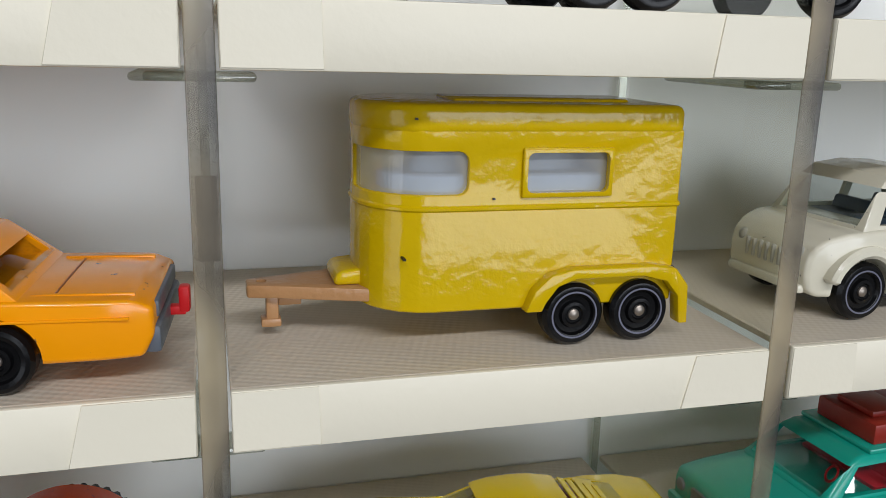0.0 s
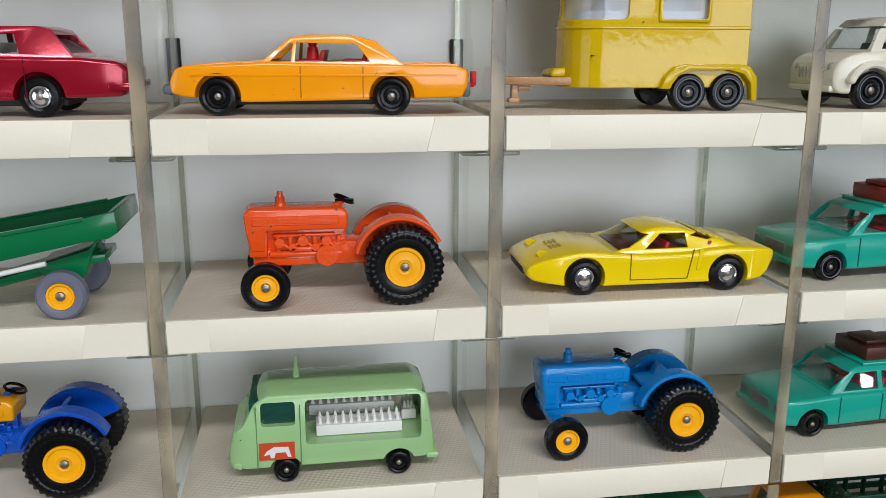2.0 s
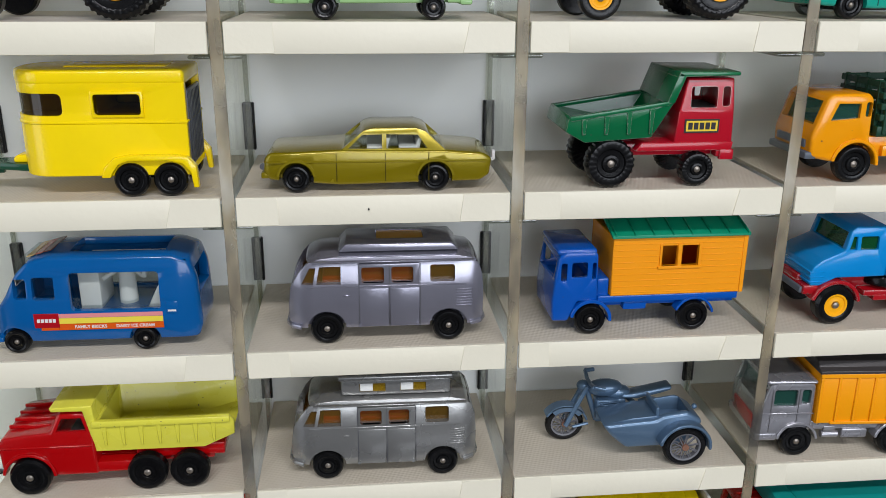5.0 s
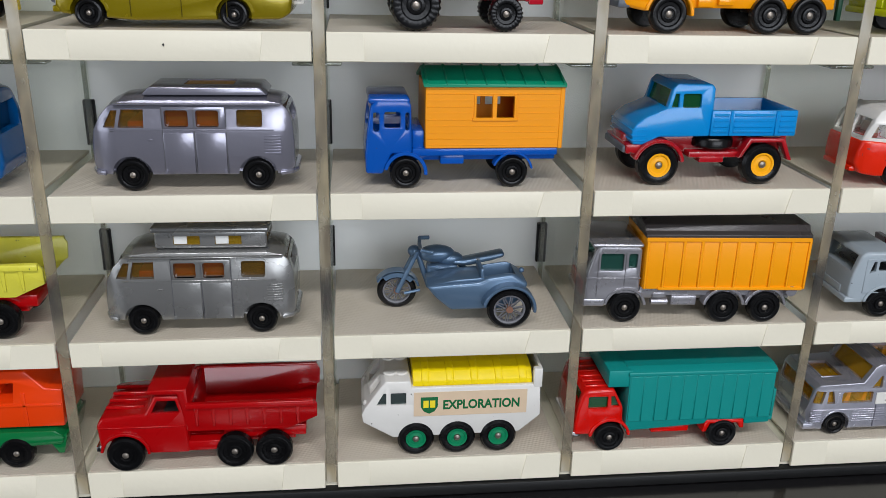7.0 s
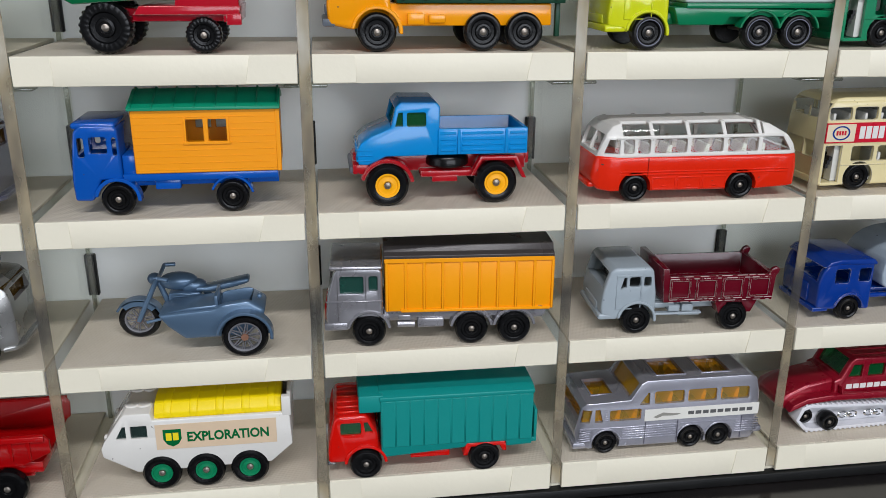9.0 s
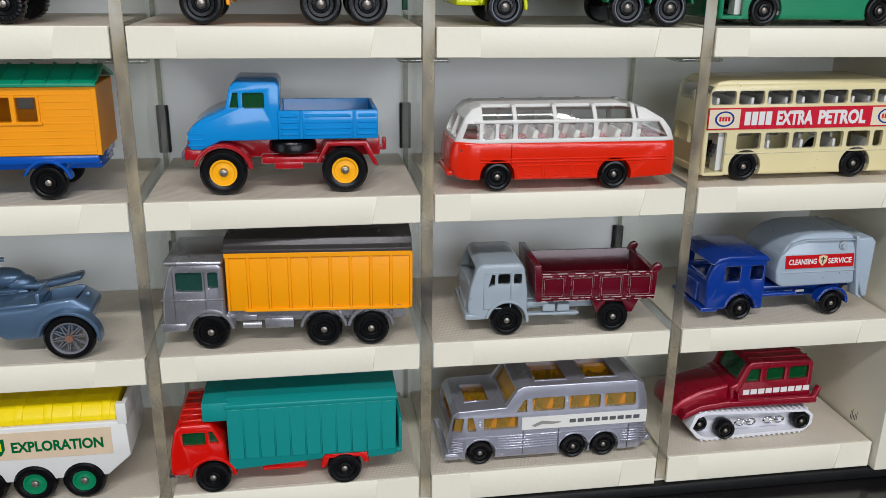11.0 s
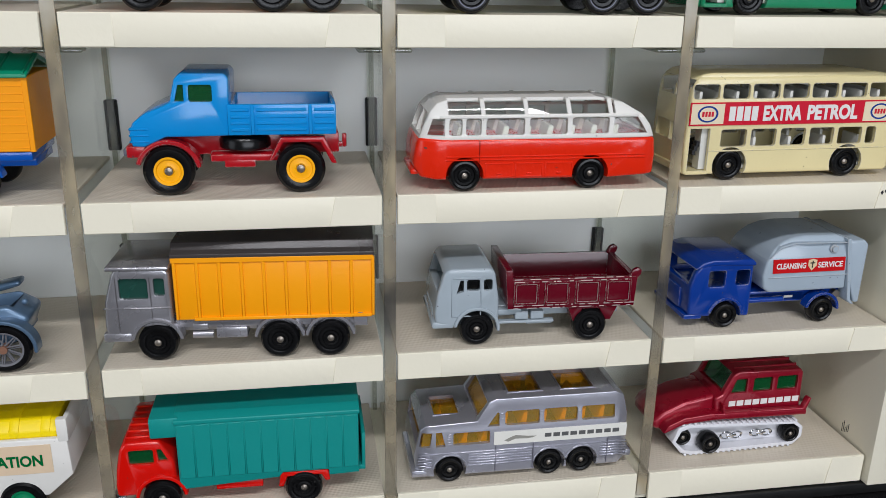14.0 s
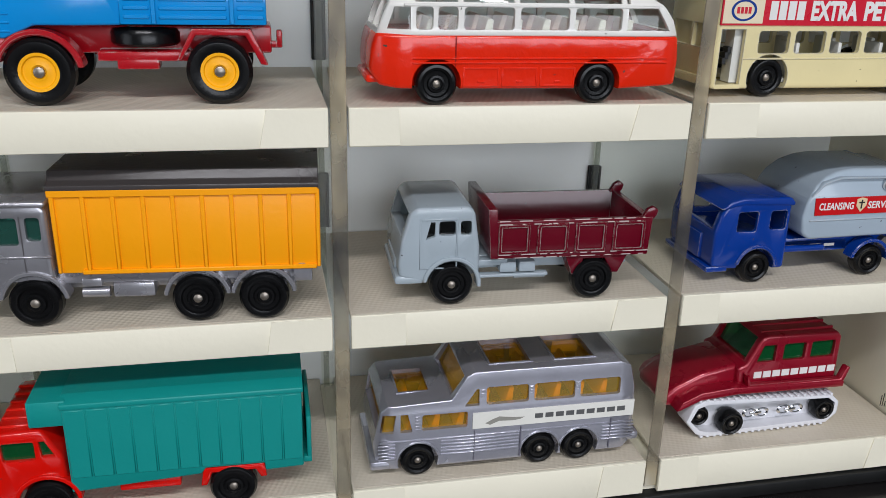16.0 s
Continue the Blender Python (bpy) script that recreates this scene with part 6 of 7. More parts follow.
for z0, y0 in ((22.25, 0.1), (12.3, 0.1), (13.35, -0.3), (21.5, -0.3)):
    px = 28.8
    while px < 68:
        ln = rng.uniform(0.6, 4.2)
        t.add("worn_edge", block(px, min(69.2, px + ln), y0, y0 + 0.3, z0, z0 + 0.2), WORN)
        px += ln + rng.uniform(0.4, 3.0)
for yy in (0.4, 24.8):
    t.add("tail_lug", prism([(67, 22.0), (68.4, 24.4), (70.0, 25.2), (71.4, 24.2), (71.0, 22.6), (70, 21.4)], yy, yy + 1.8, 0.4, 2), MAROON)
t.add("tail_bracket", prism([(47, 12.4), (49.4, 6.4), (50.8, 6.4), (52.2, 11), (58, 11), (60.4, 6.8), (62, 6.8), (64.6, 12.4)], 1.2, 25.8, 0.3), MAROON)
t.wheel(16.9, 5.6, 4.4)
t.wheel(54.9, 5.6, 4.4)

# tanker lorry
LIME, BGRN = paint(206, 212, 44, rough=0.2, chips=0.02), paint(12, 116, 78, rough=0.26, chips=0.0)
t = Toy("tanker_lorry", "lime and green toy tanker lorry with a white tank", 186.4, 2.6, 3, 28, 0)
bed_cab(t, LIME, CLEAR, 28)
t.add("chassis", merge(block(20, 80, 6, 22, 8, 12, 0.4), prism([(26, 14), (83, 13), (82, 10.6), (46, 10.8), (44, 8.2), (28, 8.2)], 1.0, 27, 0.4), block(30, 83.6, 0.2, 27.8, 13.6, 15.4, 0.5)), BGRN)
for wx in (56.9, 71):
    for yy in (-0.2, 23.6):
        t.add("wing", arch(wx, 5.8, 6.8, 7.6, 10, 168, yy, yy + 4.6, 14, 0.25), BGRN)
t.add("tank", section([(0.8, 15.4), (0.8, 24), (3, 29.6), (8, 32.6), (20, 32.6), (25, 29.6), (27.2, 24), (27.2, 15.4)], 29.6, 83.4, 1.2, 3), paint(226, 230, 232, rough=0.2, chips=0.0, bump=0.5), "glossy white tank")
sh = t.add("shield", prism([(46.6, 26), (46.6, 20.6), (48.6, 17.8), (51, 16.8), (53.4, 17.8), (55.4, 20.6), (55.4, 26)], 0.55, 0.95), GRN, "green shield")
t.bars(48.2, 53.6, 20.4, 23.6, paint(230, 216, 90, chips=0), y=0.4, parent=sh, n=2, gap=0.5)
for wx in (17.6, 56.9, 71):
    t.wheel(wx, 5.8, 4.4, ring=True, y=0.2)

# cattle lorry
OCHRE, STAKE = paint(238, 160, 18, rough=0.22, chips=0.02), plastic(20, 62, 44, rough=0.42)
t = Toy("stake_lorry", "orange-yellow toy lorry with a dark green stake body", 97.3, 4.0, 3, 27, 0)
cab(t, [(0.6, 8.6), (0.2, 15), (0.8, 17.4), (4, 27.4), (5.8, 29.2), (18.6, 29.4), (20.2, 27.6), (20.6, 14.6), (22, 7.6), (8, 7)], 0.6, 26.4, OCHRE, [((6.0, 20.6), (8.2, 26.2), (15.8, 26.2), (15.8, 21.4)), (17.6, 19.6, 21.8, 26.6)],
    [(0, 19.2), (3.0, 19.2), (5.8, 26.6), (1, 27)], GREEN_GLASS, bev=1.3, hollow=[(3.4, 18.4), (19.2, 18.4), (19, 28), (6.4, 28)], arches=((16.1, 6.2, 7.4),))
t.add("grille", block(-0.3, 0.9, 4, 23, 11.4, 14, 0.4), GREYPL)
t.add("bumper", block(-1.2, 3, 0.8, 26.2, 8.0, 10.4, 0.6), GREYPL)
t.add("chassis", merge(block(20, 74, 3, 24, 8.0, 15.0, 0.4), block(26, 31.6, 1.4, 5, 8.4, 12, 0.4), block(33, 38.4, 1.4, 5, 9, 11.6, 0.4)), OCHRE)
for yy in (-0.1, 22.5):
    t.add("wing", arch(16.1, 6.2, 7.2, 8.4, -4, 172, yy, yy + 4.6, 14, 0.25), OCHRE)
t.add("stake_floor", block(22.4, 78, 0.6, 26.4, 15.2, 18.6, 0.3), STAKE)
for yy in (0.4, 25.2):
    for k in range(8):
        t.add("stake_post", block(24 + k * 7.2, 25.2 + k * 7.2, yy - 0.3, yy + 1.2, 16, 33.4, 0.2, 1), STAKE)
    for k in range(4):
        t.add("stake_rail", block(22.6, 78.2, yy, yy + 1.2, 20.4 + k * 3.5, 22.6 + k * 3.5, 0.25, 1), STAKE)
for xx in (22.6, 77):
    for k in range(4):
        t.add("stake_rail", block(xx, xx + 1.2, 1.4, 25.6, 20.4 + k * 3.5, 22.6 + k * 3.5, 0.25, 1), STAKE)
    for k in range(4):
        t.add("stake_post", block(xx - 0.2, xx + 1.4, 3 + k * 6.6, 4.2 + k * 6.6, 16, 33.4, 0.2, 1), STAKE)
t.add("tail_leg", block(75.4, 77, 3, 5, 4.4, 15.4, 0.3), STAKE)
for wx in (16.1, 50.7, 64.5):
    t.wheel(wx, 6.2, 4.6)

# refuse lorry
NAVY, ASH = paint(14, 56, 132, rough=0.24, chips=0.06, edge=0.1), paint(170, 182, 192, rough=0.26, chips=0.05, edge=0.1)
t = Toy("refuse_lorry", "navy blue toy refuse lorry with a pale grey body", 278.1, 5.0, 1, 27, 0.8)
cab(t, [(3.2, 5.2), (3.0, 16), (4.6, 22), (7.0, 25.4), (11, 26.6), (28.2, 26.4), (29.4, 24.6), (29.8, 3.8), (24, 3.8), (10, 4.4)], 0.8, 26.2, NAVY, [(10.6, 17.6, 16, 22.6), (22.2, 28, 16.4, 22.6)],
    [(1, 16.6), (5.2, 16.6), (7.6, 24), (3, 24.6)], None, bev=1.5, hollow=[(5.2, 14), (28.6, 14), (28.6, 25), (8, 25)], arches=((18.4, 4.6, 5.8),), tall=(10, 0.87), long=(1.92, 0.86))
t.add("cab_roof", prism([(5.6, 21.8), (8.2, 24.2), (12.2, 25.1), (26.4, 24.8), (27.8, 23.4), (27.8, 22.4), (12.2, 23.1)], 0.4, 26.6, 0.8, 3), NAVY)
for yy in (0.2, 22.8):
    t.add("wing", arch(18.4, 4.6, 5.6, 6.6, 0, 170, yy, yy + 4, 14, 0.25), NAVY)
    t.add("rear_wing", arch(55.2, 4.6, 5.6, 6.6, 0, 170, yy, yy + 4, 14, 0.25), NAVY)
t.add("bumper", block(3.4, 10, 1, 26, 3.6, 5.4, 0.5), NAVY)
t.add("radiator", block(3.8, 5.6, 7, 20, 6, 13.4, 0.5), NAVY)
t.add("chassis", merge(block(26, 64, 5, 22, 6.6, 11, 0.5), rod((28, 4.6, 8), (42, 4.6, 8), 1.0, 12), block(26, 50, 5, 22, 7, 10.4, 0.3)), NAVY)
body = prism([(31.6, 13.6), (30.8, 18), (31.6, 23), (33.6, 26.8), (36.8, 29.6), (41, 31.2), (46, 31.8), (58, 31.6), (61.6, 30.4), (63.0, 12.2), (34, 12.0)], 0.6, 26.4, 1.6, 4, (24.6, 0.28))
t.add("refuse_body", body, ASH, "rounded pale grey refuse body")
t.add("side_crease", prism([(33.0, 24.4), (36.4, 28.0), (41.4, 29.4), (62, 29.0), (62, 29.5), (41.2, 30.0), (36.0, 28.6), (32.6, 24.8)], 0.5, 3, 0.2, 1), ASH)
t.add("tail_hopper", prism([(61.2, 30.0), (67.6, 30.0), (69.2, 28.4), (69.0, 6.8), (67.0, 6.8), (62.6, 18)], 0.2, 26.8, 0.7, 3), ASH)
t.add("hopper_edge", prism([(60.6, 30.8), (62, 30.8), (65.4, 8), (67.2, 6.4), (65.8, 6.4), (64, 8)], -0.1, 27.1, 0.2, 1), ASH)
t.add("filler_cap", merge(disc(56.4, 27.2, 1.1, -0.1, 2.6, 16), disc(56.4, 27.2, 1.6, 0.6, 2.6, 16)), ASH)
t.add("tail_rod", disc(61.6, 9.2, 1.5, 3, 24, 14), STEEL)
st = t.add("sticker", prism([(34.2, 19.2), (61.4, 19.2), (61.0, 24.2), (33.8, 24.2)], 0.3, 1.0), paint(186, 30, 34, chips=0.03), "red sticker band")
t.text("CLEANSING", 35.2, 20.7, 2.1, WHITE, y=0.24, parent=st, width=11.0)
t.text("SERVICE", 50.8, 20.7, 2.1, WHITE, y=0.24, parent=st, width=9.4)
crest = t.add("crest", prism([(47.0, 23.6), (47.0, 21.6), (48.6, 19.8), (50.2, 21.6), (50.2, 23.6), (48.6, 24.0)], 0.18, 0.6), plastic(226, 206, 168), "pale crest", st)
t.add("crest_mark", merge(block(48.4, 48.8, 0.08, 0.4, 20.8, 23.4), block(47.7, 49.5, 0.08, 0.4, 22.4, 22.8)), INK, "", crest)
t.add("body_bead", block(33, 63, 0.3, 0.9, 17.4, 17.9, 0.15, 1), ASH)
t.bars(38, 46, 8.2, 9.0, WHITE, y=4.85, n=2, gap=1.4)
t.wheel(18.4, 4.6, 4.0, y=0.3)
t.wheel(55.2, 4.6, 4.0, y=0.3)

# ---- toys: the buses ----


def double_decker(label, x, y, row, yaw, skin, glass):
    t = Toy("double_decker_bus", label, x, y, row, 25, yaw)
    prof = [(0.6, 2.2), (0.2, 12), (0.8, 24), (1.6, 31), (3.4, 33.4), (70.8, 33.6), (73.6, 32.4), (75.0, 29.6), (75.4, 26), (75.6, 2.6), (74, 1.8)]
    up = [window(1.2 + k * 10.5 + (0.6 if k == 0 else 0), 10.6 + k * 10.5, 26.6, 31.2, -3, 30, 0.9) for k in range(7)]
    lo = [window(a, b, 11.2, 16.8, -3, 30, 0.8) for a, b in ((12.6, 21.6), (23.2, 32.2), (33.8, 42.8), (44.4, 53.2), (54.8, 63.6), (65.2, 68.8))]
    door = block(1.8, 8.6, -3, 8, 3.2, 17.2)
    arches = [disc(wx, 5, 6, yy, yy + 6) for wx in (16.6, 59.2) for yy in (-1, 20)]
    front = [block(-2, 4, 3, 12, 12, 18), block(-2, 4, 13, 22, 12, 18), block(-2, 4, 3, 12, 26.6, 31), block(-2, 4, 13, 22, 26.6, 31)]
    t.add("body", cut(prism(prof, 0.2, 24.8, 1.0, 3, (26, 0.05)), block(1.6, 74, 1.5, 23.5, 3.4, 18.2), block(1.6, 74, 1.5, 23.5, 24.6, 32.4), *up, *lo, door, *front, *arches, bev=0.15), skin)
    t.add("roof", prism([(2.0, 32.4), (4.8, 34.2), (8, 34.7), (66, 34.7), (70.4, 34.2), (73.4, 32.4)], 1.2, 23.8, 0.7, 3), skin)
    t.add("waist_bead", block(8.8, 75.4, 0.0, 0.6, 9.6, 10.1, 0.15, 1), skin)
    ins = plastic(214, 214, 208)
    t.add("lower_floor", block(9, 74, 2, 23, 3.6, 4.6), ins)
    t.add("upper_floor", block(2, 74, 2, 23, 24.6, 25.4), ins)
    t.add("door_partition", block(6.6, 9, 2, 6, 3.6, 17.6), ins)
    for k in range(9):
        t.add("lower_seat", block(13 + k * 6.4, 14.2 + k * 6.4, 3 + (k % 2) * 11, 11 + (k % 2) * 11, 4.6, 13.6, 0.4), ins, "white moulded seat")
    for k in range(11):
        t.add("upper_seat", block(5 + k * 6.4, 6.2 + k * 6.4, 3, 22, 25, 28.6, 0.4), ins, "white moulded seat")
    t.add("stair", merge(block(5.6, 6.6, 2.6, 5, 11, 12.6), block(5.0, 6.0, 2.6, 5, 9.6, 11.2), block(4.4, 5.4, 2.6, 5, 8.2, 9.8)), INK)
    RED = paint(190, 26, 52, chips=0.0, rough=0.35)
    st = t.add("advert_band", block(0.9, 75.2, -0.05, 0.4, 18.2, 25.6), RED, "red and cream advertising band")
    for xa, xb in ((1.3, 12.6), (62.8, 74.8)):
        p = t.add("advert_end", block(xa, xb, -0.14, 0.2, 18.7, 25.1), plastic(232, 218, 190), "", st)
        e = t.add("oval", moved(lathe([(2.5, 0), (2.5, -0.1), (3.1, -0.1), (3.1, 0)], 36), Matrix.Translation(((xa + xb) / 2, -0.12, 21.9)) @ Matrix.Diagonal((1.15, 1, 0.85, 1))), paint(40, 66, 132, chips=0), "", st)
        t.bars((xa + xb) / 2 - 2, (xa + xb) / 2 + 2, 21.1, 22.7, RED, y=-0.2, parent=st, n=4, gap=0.3)
    t.bars(14.4, 24.4, 19.6, 24.2, WHITE, y=-0.12, parent=st, n=4, gap=0.5)
    t.text("EXTRA", 26.4, 19.4, 5.0, WHITE, y=-0.08, parent=st, width=13.8, bold=0.045)
    t.text("PETROL", 42.2, 19.4, 5.0, WHITE, y=-0.08, parent=st, width=18.4, bold=0.045)
    t.add("bumper", block(-0.4, 1.2, 1.4, 23.6, 2.6, 5, 0.5), skin)
    t.add("floor_edge", block(1.4, 9.2, 0.1, 6, 2.2, 3.4, 0.2, 1), skin)
    t.wheel(16.6, 5.0, 3.8, y=0.2)
    t.wheel(59.2, 5.0, 3.8, y=0.2)


double_decker("cream toy double-decker bus with a red advertising band", 275.2, 6.6, 2, 1.8, paint(226, 214, 170, rough=0.26, chips=0.04, edge=0.1), CLEAR)
double_decker("green toy double-decker bus with a red advertising band", 275.6, 7.0, 3, 1.8, paint(30, 124, 88, rough=0.28, chips=0.04), CLEAR)

# single-decker coach
t = Toy("coach", "red and white toy coach with clear roof windows", 187.2, 1.4, 2, 27, 0)
SCARLET, CWHITE = paint(214, 48, 22, rough=0.22, chips=0.05, bump=0.3), paint(236, 234, 228, rough=0.26, chips=0.04)
lowp = [(2.6, 4.4), (0.4, 7.6), (0.8, 12.6), (1.8, 16.2), (76.0, 15.8), (76.8, 10), (76.4, 4.2), (62, 3.4), (7, 3.8)]
t.add("lower_body", cut(rounded_ends(prism(lowp, 0.2, 26.8, 0.9, 3), 27, (9, 0.26), (5, 0.12)), *[disc(wx, 4.9, 5.8, yy, yy + 6) for wx in (15.8, 55.4) for yy in (-1, 22)], bev=0.2), SCARLET, "scarlet lower body")
upp = [(2.0, 15.8), (3.6, 20.4), (5.2, 24.0), (7.4, 26.4), (10.6, 27.5), (58.6, 27.6), (65.4, 26.4), (71.0, 23.2), (74.2, 19.6), (76, 15.8)]
inn = [(3.2, 14), (4.8, 20.2), (6.4, 23.8), (8.2, 25.6), (11, 26.5), (58.4, 26.6), (64.8, 25.4), (70.0, 22.6), (73.0, 19.2), (74.6, 14)]
sidew = [prism([(4.4, 17.2), (6.0, 22.2), (9.6, 22.2), (9.6, 17.2)], -3, 40)]
sidew += [window(xa, xb, 17.2, 22.3, -3, 40, 0.8) for xa, xb in ((10.8, 14.8), (15.9, 20.6), (22.0, 34.0), (35.4, 47.4), (48.8, 60.6))]
sidew.append(prism([(62.0, 17.2), (62.0, 22.3), (69.6, 22.3), (73.2, 17.2)], -3, 40))
roofw = [section([(-2, 23.3), (-2, 28.4), (6.8, 28.4), (6.8, 23.3)], 10.6, 62.6), section([(20.2, 23.3), (20.2, 28.4), (29, 28.4), (29, 23.3)], 10.6, 62.6)]
for xr in (20.6, 34.0, 47.4, 60.6):
    t.add("roof_rib", merge(section([(0.7, 22.6), (1.7, 22.6), (5.0, 26.6), (7.4, 26.8), (7.4, 27.6), (4.4, 27.5)], xr, xr + 1.4, 0.2, 1), section([(26.3, 22.6), (25.3, 22.6), (22.0, 26.6), (19.6, 26.8), (19.6, 27.6), (22.6, 27.5)], xr, xr + 1.4, 0.2, 1)), CWHITE)
upper = cut(rounded_ends(prism(upp, 0.4, 26.6, 0.6, 3, (22.6, 0.75)), 27, (9, 0.26), (5, 0.12)), rounded_ends(prism(inn, 1.5, 25.5, 0, 1, (22.6, 0.75)), 27, (8, 0.26), (5, 0.12)), *sidew, *roofw,
            prism([(0, 17.2), (6.4, 17.2), (9, 23.6), (2, 23.6)], 4.4, 13.0), prism([(0, 17.2), (6.4, 17.2), (9, 23.6), (2, 23.6)], 14.0, 22.6), prism([(72, 17.0), (78, 17.0), (74, 22.6), (69, 22.6)], 3, 24), bev=0.2)
t.add("upper_body", upper, CWHITE, "white window frame and roof")
t.add("gutter", block(8, 70, 0.25, 1.2, 22.3, 23.0, 0.2, 1), CWHITE)
t.add("glazing", rounded_ends(prism([(px + (0.2 if px > 40 else -0.2), pz + (0.0 if pz < 15 else 0.2)) for px, pz in inn], 1.3, 25.7, 0, 1, (22.6, 0.75)), 27, (8, 0.26), (5, 0.12)), CLEAR)
for k in range(8):
    for yy in (3, 15.4):
        t.add("seat", prism([(13 + k * 7, 15.2), (15.4 + k * 7, 15.2), (15.8 + k * 7, 19.4), (14.2 + k * 7, 19.6)], yy, yy + 8.4, 0.4), plastic(226, 220, 204), "cream moulded seat")
t.add("saloon_floor", block(7, 72, 2.4, 24.6, 14.6, 15.6), plastic(150, 40, 36))
for k in range(3):
    t.add("locker", cut(block(22 + k * 9.4, 30.8 + k * 9.4, 0.0, 0.6, 4.2, 8.8, 0.15, 1), block(22.4 + k * 9.4, 30.4 + k * 9.4, -1, 2, 4.6, 8.4)), SCARLET)
    t.add("locker_handle", block(25.6 + k * 9.4, 27.2 + k * 9.4, -0.15, 0.4, 5.2, 5.6, 0.1, 1), SCARLET)
for z0 in (9.6, 10.6):
    t.add("side_bead", block(10, 73, -0.08, 0.5, z0, z0 + 0.4, 0.1, 1), SCARLET)
t.add("door_edge", block(20.0, 20.3, -0.02, 0.4, 9, 15.8), paint(140, 26, 12))
t.add("bumper", block(-0.3, 4, 4.4, 22.6, 4.6, 6.6, 0.8), SCARLET)
t.wheel(15.8, 4.9, 3.8, y=0.1)
t.wheel(55.4, 4.9, 3.8, y=0.1)

# two-level touring coach
LILAC = metallic(188, 188, 198, rough=0.24)
t = Toy("touring_coach", "silver two-level toy touring coach with amber windows", 187.6, 4.2, 0, 28, 0)
prof = [(1.6, 4), (0.8, 10), (1.4, 13), (2.8, 20.6), (4.8, 22.4), (22.4, 23), (26.6, 29.4), (29, 30.6), (71.6, 30.6), (74.8, 29), (76.6, 22), (77.2, 5), (74, 2.6), (6, 2.8)]
cuts = [prism([(2.6, 14.2), (3.4, 19.8), (7.0, 19.8), (6.2, 14.2)], -3, 40), prism([(8.2, 14.2), (8.2, 19.8), (10.2, 19.8), (11.6, 14.2)], -3, 40), window(14.2, 27.0, 14.4, 19.2, -3, 40, 0.6),
        prism([(26.0, 20.8), (29.4, 25.6), (30.2, 25.6), (30.2, 20.8)], -3, 40), window(32.2, 44.4, 20.8, 26, -3, 40, 0.8), window(46, 58, 20.8, 26, -3, 40, 0.8), window(59.6, 71.6, 20.8, 26, -3, 40, 0.8)]
shell = cut(rounded_ends(prism(prof, 0.2, 27.8, 1.5, 4, (20, 0.1)), 28, (6, 0.16), (5, 0.12)), prism([(3.6, 12), (4.6, 20.6), (24, 21.4), (28, 28.6), (72, 28.6), (74.6, 12)], 1.8, 26.2), *cuts, prism([(-1, 14.4), (3.2, 14.4), (4.4, 20), (0, 20)], 2.6, 25.4),
            prism([(20.6, 23.4), (24, 22.6), (28, 28.4), (24, 29.6)], 3, 25), block(8.4, 17.4, 7.4, 20.6, 20, 26), block(34, 46, 5.4, 20, 27, 34), block(53, 65, 5.4, 20, 27, 34),
            *[disc(wx, 4.8, 5.7, yy, yy + 6) for wx in (13.2, 48.6, 60.4) for yy in (-1, 23)], bev=0.18)
t.add("body", shell, LILAC)
t.add("glazing", prism([(3.2, 12.4), (4.3, 21.2), (23.4, 21.8), (27.4, 29.2), (72.4, 29.2), (75, 12.4)], 1.5, 26.5), AMBER, "amber glazing")
for k in range(9):
    t.add("seat", prism([(10 + k * 7, 12.4 if k < 3 else 18.2), (12.6 + k * 7, 12.4 if k < 3 else 18.2), (13 + k * 7, 17.6 if k < 3 else 23.8), (11.6 + k * 7, 17.6 if k < 3 else 23.8)], 3.4, 24.6, 0.4), plastic(230, 190, 40), "yellow moulded seat")
for xa, xb, z in ((8.0, 17.8, 22.5), (33.6, 46.4, 30.5), (52.6, 65.4, 30.5)):
    y0, y1 = (7.0, 21.0) if xa < 10 else (5.0, 20.4)
    t.add("skylight_frame", cut(block(xa, xb, y0, y1, z - 0.2, z + 0.35, 0.1, 1), block(xa + 0.6, xb - 0.6, y0 + 0.6, y1 - 0.6, z - 2, z + 2)), LILAC)
for k in range(6):
    for xa, xb in (((2.4, 76.6),) if k > 4 else ((19.6, 42.2), (2.0, 6.8), (67, 76.8))):
        t.add("flute", block(xa, xb, -0.12, 0.5, 6.0 + k * 1.05, 6.45 + k * 1.05, 0.12, 1), LILAC)
for k in range(5):
    t.add("pillar_flute", block(12.2, 13.8, 0.0, 0.8, 14.6 + k * 1.0, 15.0 + k * 1.0, 0.1, 1), LILAC)
    for xx in (30.6, 44.6, 58.2):
        t.add("pillar_flute", block(xx, xx + 1.2, 0.4, 1.2, 21 + k * 1.0, 21.4 + k * 1.0, 0.1, 1), LILAC)
grooves(t, (29.0, 42.4, 69.4), 3.4, 13, surface("groove_lilac", (90, 88, 100), 0.5, bump=0), y=-0.15)
st = t.add("name_panel", block(28.4, 76.2, -0.1, 0.5, 13.6, 18.6, 0.05, 1), surface("pale_sticker", (222, 220, 212), 0.5, bump=0.03), "white paper name panel")
t.add("panel_mark", prism([(32, 15.2), (34, 16.2), (36, 17.0), (40, 16.4), (43.4, 16.2), (42, 15.6), (40, 15.4), (36, 15.6), (33.4, 14.6)], -0.16, 0.1), plastic(150, 148, 140), "plain grey mark", st)
t.bars(46.4, 73.4, 15.4, 16.9, plastic(92, 92, 92), y=-0.16, parent=st, n=9, gap=0.7)
t.add("bumper", block(-0.2, 6, 0.4, 27.6, 2.6, 5.4, 0.8), LILAC)
